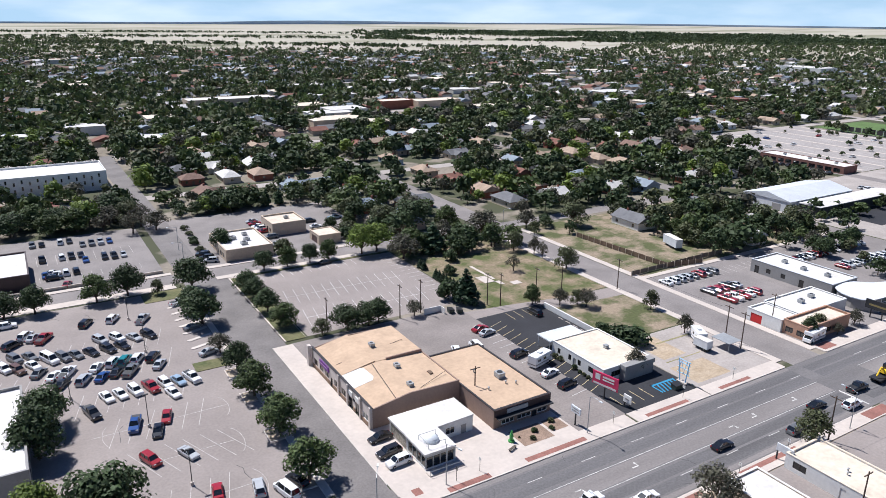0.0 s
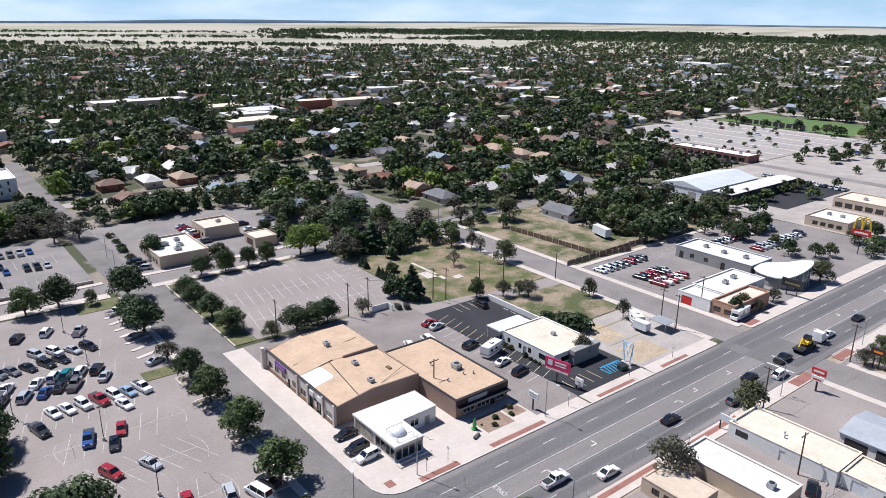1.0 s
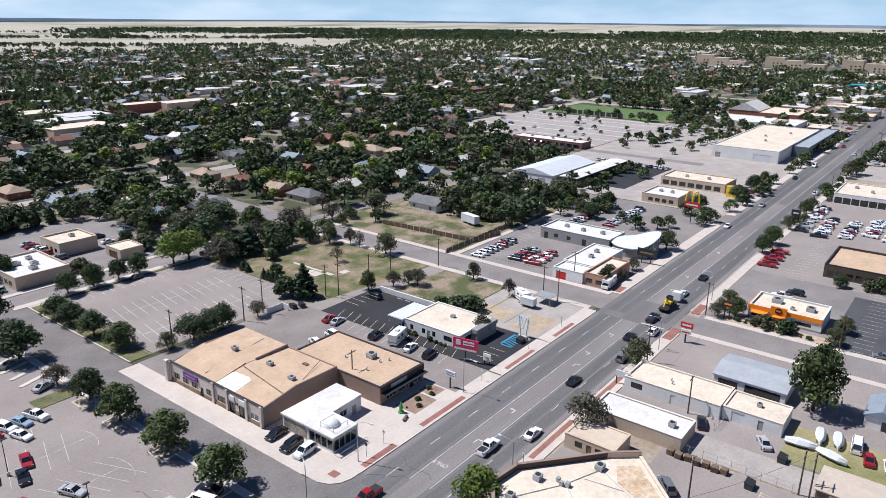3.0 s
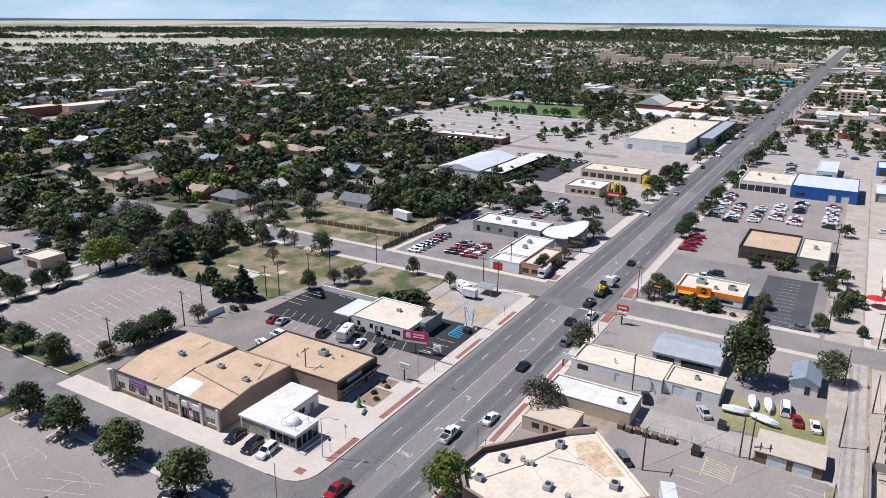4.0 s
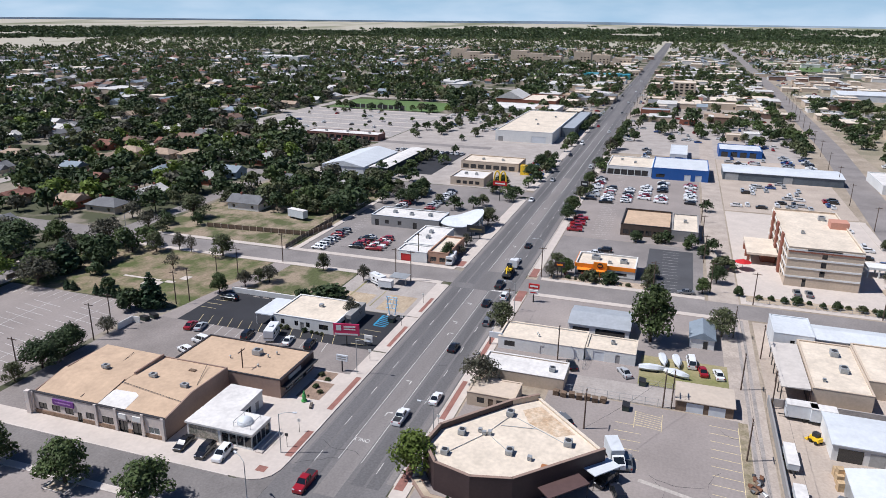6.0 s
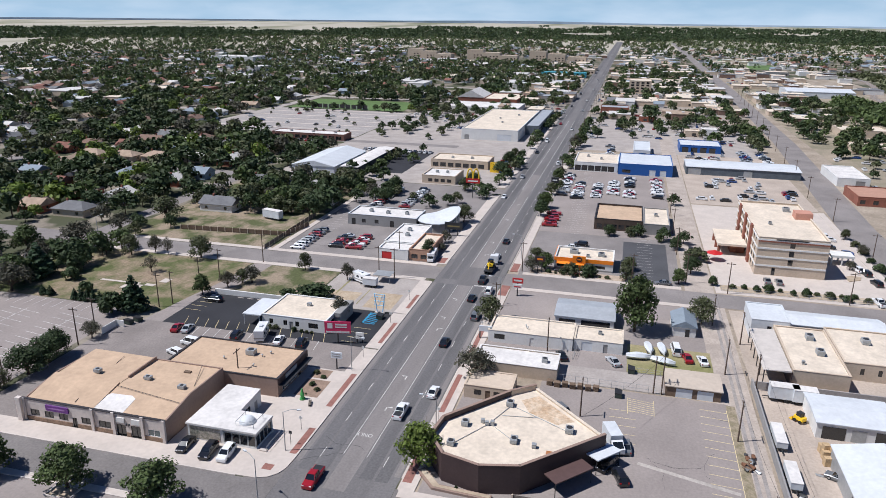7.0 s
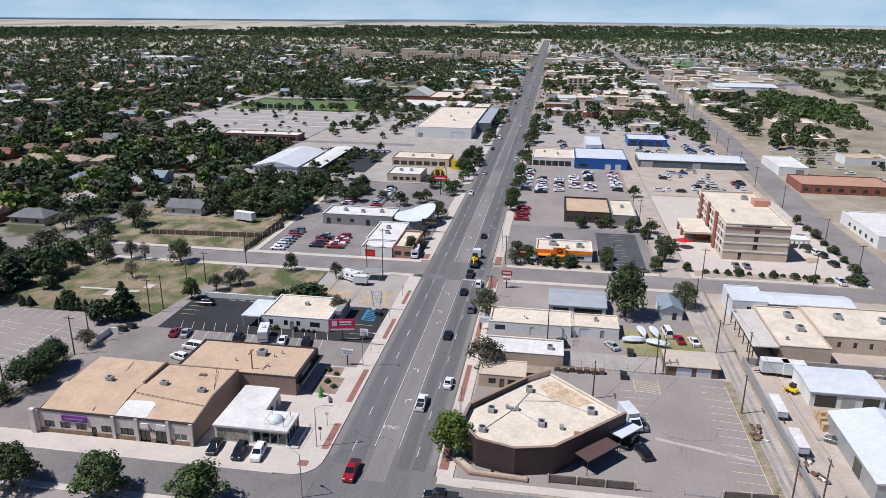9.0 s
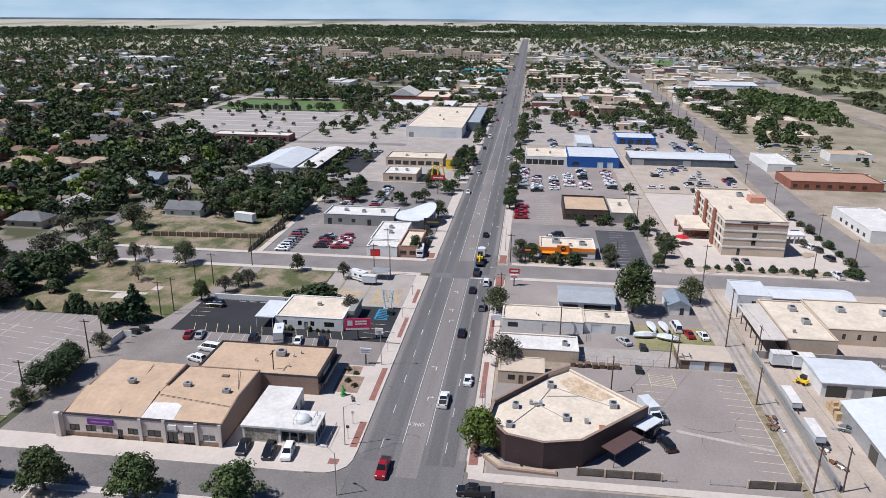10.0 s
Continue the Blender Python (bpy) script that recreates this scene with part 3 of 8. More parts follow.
structure("yard_drive", Solid().box(93.4, 101.2, 21, 43, -0.1, 0.03), CONCRETE_DARK, "pale concrete drive behind the wire fence", "pavement")
structure("weed_strip", Solid().box(47, 92, 7.2, 8.9, -0.1, 0.06), mat("weedy_dirt", (0.16, 0.14, 0.075), 0.97, 0.3, 6, 20, 0.5, col2=(0.38, 0.31, 0.23)), "strip of dirt and dry weeds beside the alley", "ground")
tk = Solid()
for y in (5.2, 6.6):
    tk.box(48, 145, y - 0.35, y + 0.35, -0.1, 0.03)
structure("alley_tracks", tk, mat("alley_asphalt", (0.30, 0.27, 0.25), 0.95, 0.25, 3, 20), "broken asphalt wheel tracks in the alley", "road")
structure("weedy_cracks", Solid().box(121, 127, 112, 112.4, 0, 0.06).box(127, 143, 107.8, 108.3, 0, 0.06).box(121.4, 133, 99.6, 99.9, 0, 0.05), GRASS_DRY, "weeds grown along cracks in old concrete", "grass")
structure("bare_patch", Solid().box(122, 129.5, 101, 111.5, -0.1, 0.03).box(120, 131, 89.5, 97.5, -0.1, 0.03), mat("sandy_patch", (0.34, 0.26, 0.17), 0.97, 0.25, 3, 14, 0.4, col2=(0.47, 0.38, 0.28)), "sandy bare patches in the old lot", "ground")
# road markings
lines = Solid()
Z = 0.052
for k in range(90):
    x = 54 + k * 12.2
    if 143 < x < 158:
        continue
    yo = 0.0 if x < 300 else (x - 300) * 0.004
    for y in (68.6, 80.4):
        lines.box(x, x + 3.2, y + yo - 0.06, y + yo + 0.06, Z - 0.02, Z)
for y in (72.3, 76.7):
    for a, b in ((56, 143), (159, 254), (267, 500)):
        lines.box(a, b, y - 0.06, y + 0.06, Z - 0.02, Z)
for x in (143.5,):
    lines.box(x, x + 0.45, 65.5, 72, Z - 0.02, Z)
structure("lane_lines", lines, PAINT, "worn white lane lines on the main road", "road marking")


def arrow(x, y, d):
    """A left-turn arrow in the middle lane."""
    s = Solid()
    s.box(x - 1.1, x + 0.2, y - 0.12, y + 0.12, Z - 0.02, Z)
    s.prism([(x + 0.2, y - 0.12), (x + 0.45, y - 0.12), (x + 0.45, y + 0.7 * d + 0.0), (x + 0.2, y + 0.7 * d)][::1 if d > 0 else -1], Z - 0.02, Z)
    t = [(x + 0.0, y + 0.7 * d), (x + 0.65, y + 0.7 * d), (x + 0.32, y + 1.25 * d)]
    s.prism(t if d > 0 else t[::-1], Z - 0.02, Z)
    structure("turn_arrow", s, PAINT, "worn white turn arrow on the asphalt", "road marking")


for ax, ad in ((72.8, -1), (86, 1), (112, -1), (119, 1), (132, 1), (172, -1), (186, 1), (216, 1), (240, -1)):
    arrow(ax, 74.4, ad)


def letters(word, x, y, size, rz, material, label, z=Z, stretch=1.0):
    cu = bpy.data.curves.new("lettering", "FONT")
    cu.body, cu.size, cu.extrude, cu.align_x = word, size, 0.004, "CENTER"
    ob = new("lettering", cu)
    me = bpy.data.meshes.new_from_object(ob)
    bpy.data.objects.remove(ob)
    me.materials.append(material)
    ob = new("lettering", me)
    ob.matrix_basis = pose(x, y, z, 0, 0, rz) @ Matrix.Diagonal((1, stretch, 1, 1))
    return tagged(ob, label, "road marking", "", "structure")


letters("ONLY", 63.1, 75.2, 1.2, 90, PAINT, "white road lettering reading ONLY", stretch=1.3)


def stalls(solid, x0, x1, y, length, pitch, z, ang=0.0, w=0.11):
    """Stall lines along x, each running along y from y - length/2 to y + length/2, leaning by ang."""
    n = int((x1 - x0) / pitch)
    dx = math.tan(radians(ang)) * length / 2
    for k in range(n + 1):
        x = x0 + k * pitch
        solid.prism([(x - dx - w / 2, y - length / 2), (x - dx + w / 2, y - length / 2), (x + dx + w / 2, y + length / 2), (x + dx - w / 2, y + length / 2)], z - 0.02, z)


def stalls_y(solid, y0, y1, x, length, pitch, z, ang=0.0, w=0.11):
    n = int((y1 - y0) / pitch)
    dy = math.tan(radians(ang)) * length / 2
    for k in range(n + 1):
        y = y0 + k * pitch
        solid.prism([(x - length / 2, y - dy - w / 2), (x + length / 2, y + dy - w / 2), (x + length / 2, y + dy + w / 2), (x - length / 2, y - dy + w / 2)], z - 0.02, z)


m1 = Solid()
# the empty lot
for yy in (165.5, 181.5):
    stalls(m1, 59, 95, yy, 11.0, 2.9, 0.034, 9)
    m1.box(59, 95, yy - 0.06, yy + 0.06, 0.01, 0.036)
stalls_y(m1, 164, 202, 99.5, 5.2, 3.0, 0.034, 0)
stalls(m1, 58, 92, 200.5, 5.0, 3.0, 0.034, 0)
stalls_y(m1, 99.5, 139, 94.8, 4.8, 2.9, 0.036, 8)
structure("stall_lines", m1, PAINT, "faded white stall lines", "road marking")
m2 = Solid()
# the large lot
for yy in (118.5, 132, 145.5, 160, 173):
    if yy < 140:
        m2.box(4 if yy > 125 else 12, 29 if yy > 125 else 27, yy - 0.06, yy + 0.06, 0.01, 0.034)
        stalls(m2, 8 if yy > 125 else 11, 27, yy, 10.0, 3.2, 0.034, -22 if yy < 125 else 18)
    else:
        stalls(m2, -20, 26, yy, 9.5, 2.9, 0.034, 15)
stalls(m2, -10, 24, 104, 10, 3.2, 0.034, 15)
m2.box(-10, 27, 103.94, 104.06, 0.01, 0.034)
for (cx, cy, r0, a0, a1) in ((27, 132, 4.5, -60, 60), (26, 118.5, 5, -60, 60), (26, 104, 4.5, -60, 60), (6, 115, 4.0, 110, 250), (8, 131, 4.5, 120, 230)):
    for k in range(10):
        t0, t1 = radians(a0 + (a1 - a0) * k / 10), radians(a0 + (a1 - a0) * (k + 1) / 10)
        q = [(cx + r * 0.5 * math.cos(t), cy + r * math.sin(t)) for r, t in ((r0, t0), (r0 + 0.14, t0), (r0 + 0.14, t1), (r0, t1))]
        m2.prism(q, 0.01, 0.035)
stalls(m2, -8, 30, 249, 10, 2.8, 0.034, 0)
stalls(m2, -8, 30, 230, 5, 2.8, 0.034, 0)
stalls(m2, 210, 330, 50, 5, 2.9, 0.034, 0)
stalls(m2, 160, 204, 24, 5, 2.9, 0.04, 0)
stalls(m2, 205, 250, 48, 5, 2.9, 0.034, 0)
stalls(m2, 160, 250, 135, 5, 2.9, 0.034, 0)
for x in (395, 415, 435, 455, 475):
    stalls_y(m2, 205, 312, x, 9, 3.0, 0.036, 0, 0.16)
    m2.box(x - 0.1, x + 0.1, 205, 312, 0.01, 0.034)
structure("car_park_lines", m2, PAINT_OLD, "white stall lines and curved lot ends", "road marking")
m3 = Solid()
for k in range(14):
    x = 53 + k * 2.75
    m3.prism([(x, 9.0), (x + 0.1, 9.0), (x + 0.5, 14.2), (x + 0.4, 14.2)], 0.0, 0.034)
m3.box(53, 90, 8.95, 9.05, 0.0, 0.033)
for k in range(6):
    m3.box(70 + k * 2.9, 70.1 + k * 2.9, 26.5, 31.5, 0.0, 0.034)
for k in range(7):
    m3.prism([(84 + k * 0.8, 23), (84.1 + k * 0.8, 23), (85.0 + k * 0.8, 28), (84.9 + k * 0.8, 28)], 0.0, 0.034)
m3.box(83.6, 90, 22.9, 23.0, 0.0, 0.034).box(83.6, 90, 28, 28.1, 0.0, 0.034)
structure("yellow_stall_lines", m3, PAINT_Y, "yellow stall lines and hatched bays", "road marking")
m4 = Solid()
stalls_y(m4, 99.5, 139, 99.5, 4.6, 2.9, 0.04, 20)
stalls(m4, 106, 116, 139.5, 4.5, 2.7, 0.04, 0)
stalls(m4, 99, 108, 92.5, 4.5, 2.7, 0.04, 0)
structure("motel_stall_lines", m4, PAINT_Y, "yellow stall lines on black asphalt", "road marking")
m5 = Solid().box(110, 116.5, 93.5, 94.0, 0.01, 0.04).box(110, 110.4, 90.5, 94, 0.01, 0.04)
for k in range(6):
    m5.prism([(110.6 + k, 90.5), (111 + k, 90.5), (112 + k, 94), (111.6 + k, 94)], 0.01, 0.042)
structure("blue_bay_marking", m5, PAINT_B, "blue hatched bay marking", "road marking")
seams = Solid()
srnd = random.Random(5)
for k in range(70):
    x, y = srnd.uniform(-5, 100), srnd.choice([srnd.uniform(95, 200), srnd.uniform(12, 45), srnd.uniform(66, 83)])
    a = srnd.uniform(0, 6.28)
    for j in range(6):
        nx, ny = x + math.cos(a) * 1.6, y + math.sin(a) * 1.6
        on_lot = (-6 < x < 34 and 96 < y < 198) or (52 < x < 90 and 10 < y < 30) or (52 < x and 66 < y < 83)
        if on_lot:
            zz = 0.05 if 65 < y < 84 else 0.03
            seams.prism([(x, y), (x + 0.08, y + 0.02), (nx + 0.08, ny + 0.02), (nx, ny)], zz - 0.02, zz)
        x, y, a = nx, ny, a + srnd.uniform(-0.7, 0.7)
structure("crack_sealing", seams, mat("tar_seal", (0.03, 0.03, 0.03), 0.6, 0.2), "dark tar sealing along asphalt cracks", "road marking")

# ---- trees ----


def leaf_cloud(rnd, lobes, count, size):
    """Leaf clumps as small bent cards strewn through the outer shell of overlapping lobes."""
    s = Solid()
    wsum = sum(r * r for *_, r in lobes)
    for (cx, cy, cz, r) in lobes:
        for _ in range(max(4, int(count * r * r / wsum))):
            z = rnd.uniform(-0.75, 1)
            t = rnd.uniform(0, 2 * math.pi)
            q = math.sqrt(max(0, 1 - z * z))
            d = Vector((q * math.cos(t), q * math.sin(t), z))
            p = Vector((cx, cy, cz)) + d * r * rnd.uniform(0.55, 1.08)
            nrm = (d + Vector((rnd.uniform(-1, 1), rnd.uniform(-1, 1), rnd.uniform(-0.4, 1))) * 0.7).normalized()
            u = nrm.orthogonal().normalized()
            u = Matrix.Rotation(rnd.uniform(0, 6.28), 3, nrm) @ u
            w = nrm.cross(u)
            k = size * rnd.uniform(0.6, 1.35)
            a, b = u * k, w * k * rnd.uniform(0.5, 0.9)
            s.face([p - a, p - b * 0.9 + nrm * k * 0.15, p + a * 0.9, p + b + nrm * k * 0.1])
    return s


def tree_lobes(rnd, h, rad, trunk_h, n, flat=0.7):
    out = []
    for k in range(n):
        t = 2.4 * k + rnd.uniform(-0.5, 0.5)
        f = math.sqrt((k + 0.5) / n)
        z = trunk_h + (h - trunk_h) * (0.22 + 0.56 * (1 - f ** 2.4) + rnd.uniform(-0.16, 0.14))
        r = rad * rnd.uniform(0.24, 0.46)
        d = max(0, rad - r) * f * rnd.uniform(0.8, 1.28)
        out.append((d * math.cos(t), d * math.sin(t), z, r * (0.85 if z > h * 0.8 else 1.0)))
    return out


def tree_meshes(seed, h=7.0, rad=3.4, n=16, count=1500, size=0.34, leaf=0, bare=0.0):
    """Meshes of one broad-leaved tree: a forked trunk with limbs, and its crown."""
    rnd = random.Random(seed)
    th = h * 0.19
    lobes = tree_lobes(rnd, h, rad, th, n)
    tr = Solid()
    tr.tube((0, 0, -0.2), (0.05, 0.03, th * 0.6), 0.035 * h, 0.028 * h, 8)
    tr.tube((0.05, 0.03, th * 0.6), (0, 0.1, th), 0.028 * h, 0.022 * h, 8)
    for (x, y, z, r) in lobes:
        mid = (x * 0.45 + rnd.uniform(-0.2, 0.2), y * 0.45 + rnd.uniform(-0.2, 0.2), th + (z - th) * 0.55)
        tr.tube((0, 0.1, th * 0.95), mid, 0.014 * h, 0.009 * h, 5)
        tr.tube(mid, (x, y, z), 0.009 * h, 0.003 * h, 5)
        for _ in range(2 + int(5 * bare)):
            e = Vector((x, y, z)) + Vector((rnd.uniform(-1, 1), rnd.uniform(-1, 1), rnd.uniform(-0.3, 1))) * r
            tr.tube((x, y, z), e, 0.004 * h, 0.0012 * h, 4)
    return tr.mesh("trunk", BARK), leaf_cloud(rnd, lobes, int(count * (1 - bare)), size).mesh("crown", LEAF[leaf])


def conifer_meshes(seed, h=8.0, rad=2.2, count=1500, size=0.3, leaf=4):
    rnd = random.Random(seed)
    tr = Solid().tube((0, 0, -0.2), (0, 0, h * 0.9), 0.025 * h, 0.004 * h, 7)
    lobes = []
    for k in range(34):
        f = (k + 0.5) / 34
        z = h * (0.12 + 0.86 * f)
        r = rad * (1 - f) ** 0.8
        t = 2.4 * k
        lobes.append((r * 0.62 * math.cos(t), r * 0.62 * math.sin(t), z, max(0.25, r * 0.55)))
    return tr.mesh("trunk", BARK), leaf_cloud(rnd, lobes, count, size).mesh("crown", LEAF[leaf])


PROTO = {
    "round": [tree_meshes(1, 7, 3.4, 24, 3300, 0.225, 0), tree_meshes(2, 7, 3.2, 22, 3100, 0.22, 1), tree_meshes(3, 7, 3.7, 27, 3500, 0.225, 0)],
    "light": [tree_meshes(4, 7, 3.5, 24, 3300, 0.22, 3), tree_meshes(5, 7, 3.3, 20, 2700, 0.22, 1)],
    "olive": [tree_meshes(6, 7, 3.3, 20, 2300, 0.21, 2), tree_meshes(7, 7, 3.5, 20, 2300, 0.21, 5, 0.25)],
    "sparse": [tree_meshes(8, 7, 3.2, 16, 1900, 0.2, 5, 0.6)],
    "conifer": [conifer_meshes(9), conifer_meshes(10, 8, 1.9)],
    "low": [tree_meshes(11, 3.0, 2.4, 16, 1100, 0.28, 0), tree_meshes(12, 2.6, 2.4, 14, 1000, 0.26, 2)],
    "mid": [tree_meshes(20, 8, 4.4, 14, 900, 0.43, 0), tree_meshes(21, 8, 4.2, 13, 850, 0.43, 1), tree_meshes(22, 8, 4.6, 15, 900, 0.44, 0), tree_meshes(23, 8, 4.0, 14, 760, 0.42, 2), tree_meshes(24, 8, 4.2, 14, 800, 0.42, 2), tree_meshes(25, 7, 3.8, 12, 760, 0.4, 3), tree_meshes(26, 8, 4.4, 14, 700, 0.4, 5)],
}
NOMINAL = {"round": 7, "light": 7, "olive": 7, "sparse": 7, "conifer": 8, "low": 2.8, "mid": 8}
WORDS = {"round": "dense dark-green street tree beside the kerb", "light": "fresh bright-green broad-leaved tree", "olive": "dusty olive-green tree with thin crown", "sparse": "half-bare grey tree with thin leaves", "conifer": "dark green conifer with pointed crown", "low": "low rounded dark-green shrub", "mid": "broad green shade tree between houses"}
trnd = random.Random(77)


def tree(x, y, h, kind="round", wide=1.0, which=None):
    k = trnd.randrange(len(PROTO[kind])) if which is None else which
    tr, cr = PROTO[kind][k]
    s = h / NOMINAL[kind] * (1.12 if kind in ("round", "light") else 1.0)
    r = root("shrub" if kind == "low" else "tree", x, y, 0, trnd.uniform(0, 360), WORDS[kind], "shrub" if kind == "low" else "tree")
    r.scale = (s * wide * 1.12, s * wide * 1.12, s)
    part("trunk", tr, None, r)
    part("crown", cr, None, r)
    return r


# ---- vehicles ----
PAINTS = {"white": (0.78, 0.78, 0.77), "silver": (0.42, 0.43, 0.44), "grey": (0.14, 0.145, 0.15), "black": (0.012, 0.012, 0.014), "red": (0.30, 0.012, 0.018), "blue": (0.015, 0.06, 0.22), "teal": (0.01, 0.17, 0.19), "brown": (0.13, 0.07, 0.045), "lightblue": (0.28, 0.38, 0.48), "yellow": (0.75, 0.45, 0.02)}
CAR_MAT = {k: plain("car_paint_" + k, v, 0.28, 0.0, 0.5, 0.6) for k, v in PAINTS.items()}
PROFILE = {  # length, width, and rows of station, sill, belt, roof half-width factor
    "sedan": dict(L=4.7, W=1.8, deck=[(0, 0.62), (0.15, 0.74), (1.25, 0.88), (3.75, 0.95), (4.55, 0.92), (4.7, 0.7)], cab=[(1.2, 0.88), (1.95, 1.42), (3.1, 1.44), (3.95, 0.95)]),
    "suv": dict(L=4.8, W=1.9, deck=[(0, 0.7), (0.15, 0.92), (1.2, 1.05), (4.6, 1.1), (4.8, 0.8)], cab=[(1.15, 1.05), (1.8, 1.68), (4.2, 1.7), (4.68, 1.1)]),
    "pickup": dict(L=5.7, W=1.95, deck=[(0, 0.75), (0.15, 1.0), (1.5, 1.12), (3.6, 1.15), (3.7, 1.15), (5.6, 1.15), (5.7, 0.75)], cab=[(1.4, 1.12), (2.05, 1.82), (3.45, 1.82), (3.7, 1.15)]),
    "van": dict(L=5.6, W=2.0, deck=[(0, 0.8), (0.2, 1.0), (0.9, 1.2), (5.5, 1.3), (5.6, 0.8)], cab=[(0.85, 1.2), (1.6, 2.1), (5.3, 2.15), (5.58, 1.3)]),
}


def car_body(p):
    """Lower body: rounded cross-sections along the length."""
    s = Solid()
    rows = []
    W = p["W"] / 2
    for x, top in p["deck"]:
        e = 0.90 if x in (0, p["L"]) else 1.0
        rows.append([(x, -W * e * 0.94, 0.24), (x, -W * e, 0.5), (x, -W * e * 0.97, top - 0.1), (x, -W * e * 0.84, top), (x, W * e * 0.84, top), (x, W * e * 0.97, top - 0.1), (x, W * e, 0.5), (x, W * e * 0.94, 0.24)])
    loft(s, rows, p["L"])
    return s


def loft(s, rows, L):
    n = len(rows[0])
    i = len(s.v)
    for r_ in rows:
        s.v += [(L / 2 - x, y, z) for x, y, z in r_]
    for a in range(len(rows) - 1):
        for k in range(n):
            j = (k + 1) % n
            s.f.append((i + a * n + k, i + a * n + j, i + (a + 1) * n + j, i + (a + 1) * n + k))
            s.m.append(0)
    s.f.append(tuple(i + k for k in range(n - 1, -1, -1)))
    s.f.append(tuple(i + (len(rows) - 1) * n + k for k in range(n)))
    s.m += [0, 0]


WHEEL_T = Solid().tube((0, -0.11, 0), (0, 0.11, 0), 0.34, None, 12).mesh("tyre", RUBBER)
WHEEL_R = Solid().tube((0, -0.12, 0), (0, 0.12, 0), 0.2, None, 10).mesh("rim", RIM)
CARS = {}


def car_proto(kind, colour):
    key = (kind, colour)
    if key in CARS:
        return CARS[key]
    p = PROFILE[kind]
    L, W = p["L"], p["W"] / 2
    paint = CAR_MAT[colour]
    body = car_body(p).mesh("body", paint)
    (a, az), (b, bz), (c, cz), (d, dz) = p["cab"]
    roof = Solid()
    loft(roof, [[(b, -W * 0.70, bz - 0.06), (b, -W * 0.62, bz), (b, W * 0.62, bz), (b, W * 0.70, bz - 0.06)], [((b + c) / 2, -W * 0.72, bz), ((b + c) / 2, -W * 0.6, bz + 0.05), ((b + c) / 2, W * 0.6, bz + 0.05), ((b + c) / 2, W * 0.72, bz)], [(c, -W * 0.70, cz - 0.06), (c, -W * 0.62, cz), (c, W * 0.62, cz), (c, W * 0.70, cz - 0.06)]], L)
    glass = Solid()
    loft(glass, [[(a, -W * 0.86, az - 0.05), (a, -W * 0.84, az), (a, W * 0.84, az), (a, W * 0.86, az - 0.05)], [(b, -W * 0.88, az - 0.05), (b, -W * 0.69, bz - 0.05), (b, W * 0.69, bz - 0.05), (b, W * 0.88, az - 0.05)], [(c, -W * 0.88, dz - 0.05), (c, -W * 0.69, cz - 0.05), (c, W * 0.69, cz - 0.05), (c, W * 0.88, dz - 0.05)], [(d, -W * 0.84, dz - 0.05), (d, -W * 0.8, dz), (d, W * 0.8, dz), (d, W * 0.84, dz - 0.05)]], L)
    pill = roof
    for y in (-1, 1):
        for x, z in ((b, bz), ((b + c) / 2, bz), (c, cz)):
            pill.tube((L / 2 - x, y * W * 0.9, az), (L / 2 - x, y * W * 0.7, z - 0.03), 0.055, None, 4)
        pill.tube((L / 2 - a, y * W * 0.86, az), (L / 2 - b, y * W * 0.7, bz - 0.03), 0.05, None, 4)
        pill.tube((L / 2 - d, y * W * 0.82, dz), (L / 2 - c, y * W * 0.7, cz - 0.03), 0.06, None, 4)
    out = [("body", body, None), ("roof", roof.mesh("roof", paint), None), ("glasshouse", glass.mesh("glasshouse", GLASS), "dark tinted windows")]
    zt = p["deck"][1][1]
    for y in (-1, 1):
        out.append(("headlight", Solid().box(L / 2 - 0.22, L / 2 - 0.02, y * W * 0.66 - 0.2, y * W * 0.66 + 0.2, zt - 0.24, zt - 0.06).mesh("headlight", HEAD), None))
        out.append(("tail_light", Solid().box(-L / 2 + 0.0, -L / 2 + 0.14, y * W * 0.74 - 0.14, y * W * 0.74 + 0.14, zt - 0.2, zt + 0.06).mesh("tail_light", TAIL), None))
    if kind == "pickup":
        out.append(("load_bed", Solid().box(-L / 2 + 0.12, L / 2 - 3.85, -W * 0.78, W * 0.78, 1.1, 1.157).mesh("load_bed", STEEL_DARK), "dark open load bed"))
    CARS[key] = out
    return out


WORD = {"sedan": "saloon car", "suv": "sport utility vehicle", "pickup": "pickup truck", "van": "panel van"}
CNAME = {"lightblue": "pale blue"}


def car(kind, colour, x, y, rz, z=0.03, where="parked on asphalt", group="", simple=False):
    """A vehicle heading along rz degrees (0: +x)."""
    p = PROFILE[kind]
    r = root({"sedan": "car", "suv": "car", "pickup": "pickup_truck", "van": "van"}[kind], x, y, z, rz, "%s %s %s" % (CNAME.get(colour, colour), WORD[kind], where), "car" if kind in ("sedan", "suv") else kind, group)
    for nm, me, lab in car_proto(kind, colour)[:3 if simple else 99]:
        part(nm, me, None, r, lab or "")
    fx = (0.19 * p["L"], 0.82 * p["L"])
    for i in fx:
        for sgn in (-1, 1):
            w = part("wheel", WHEEL_T, None, r)
            w.location = (p["L"] / 2 - i, sgn * (p["W"] / 2 - 0.1), 0.34)
            if not simple:
                part("rim", WHEEL_R, None, w)
    return r


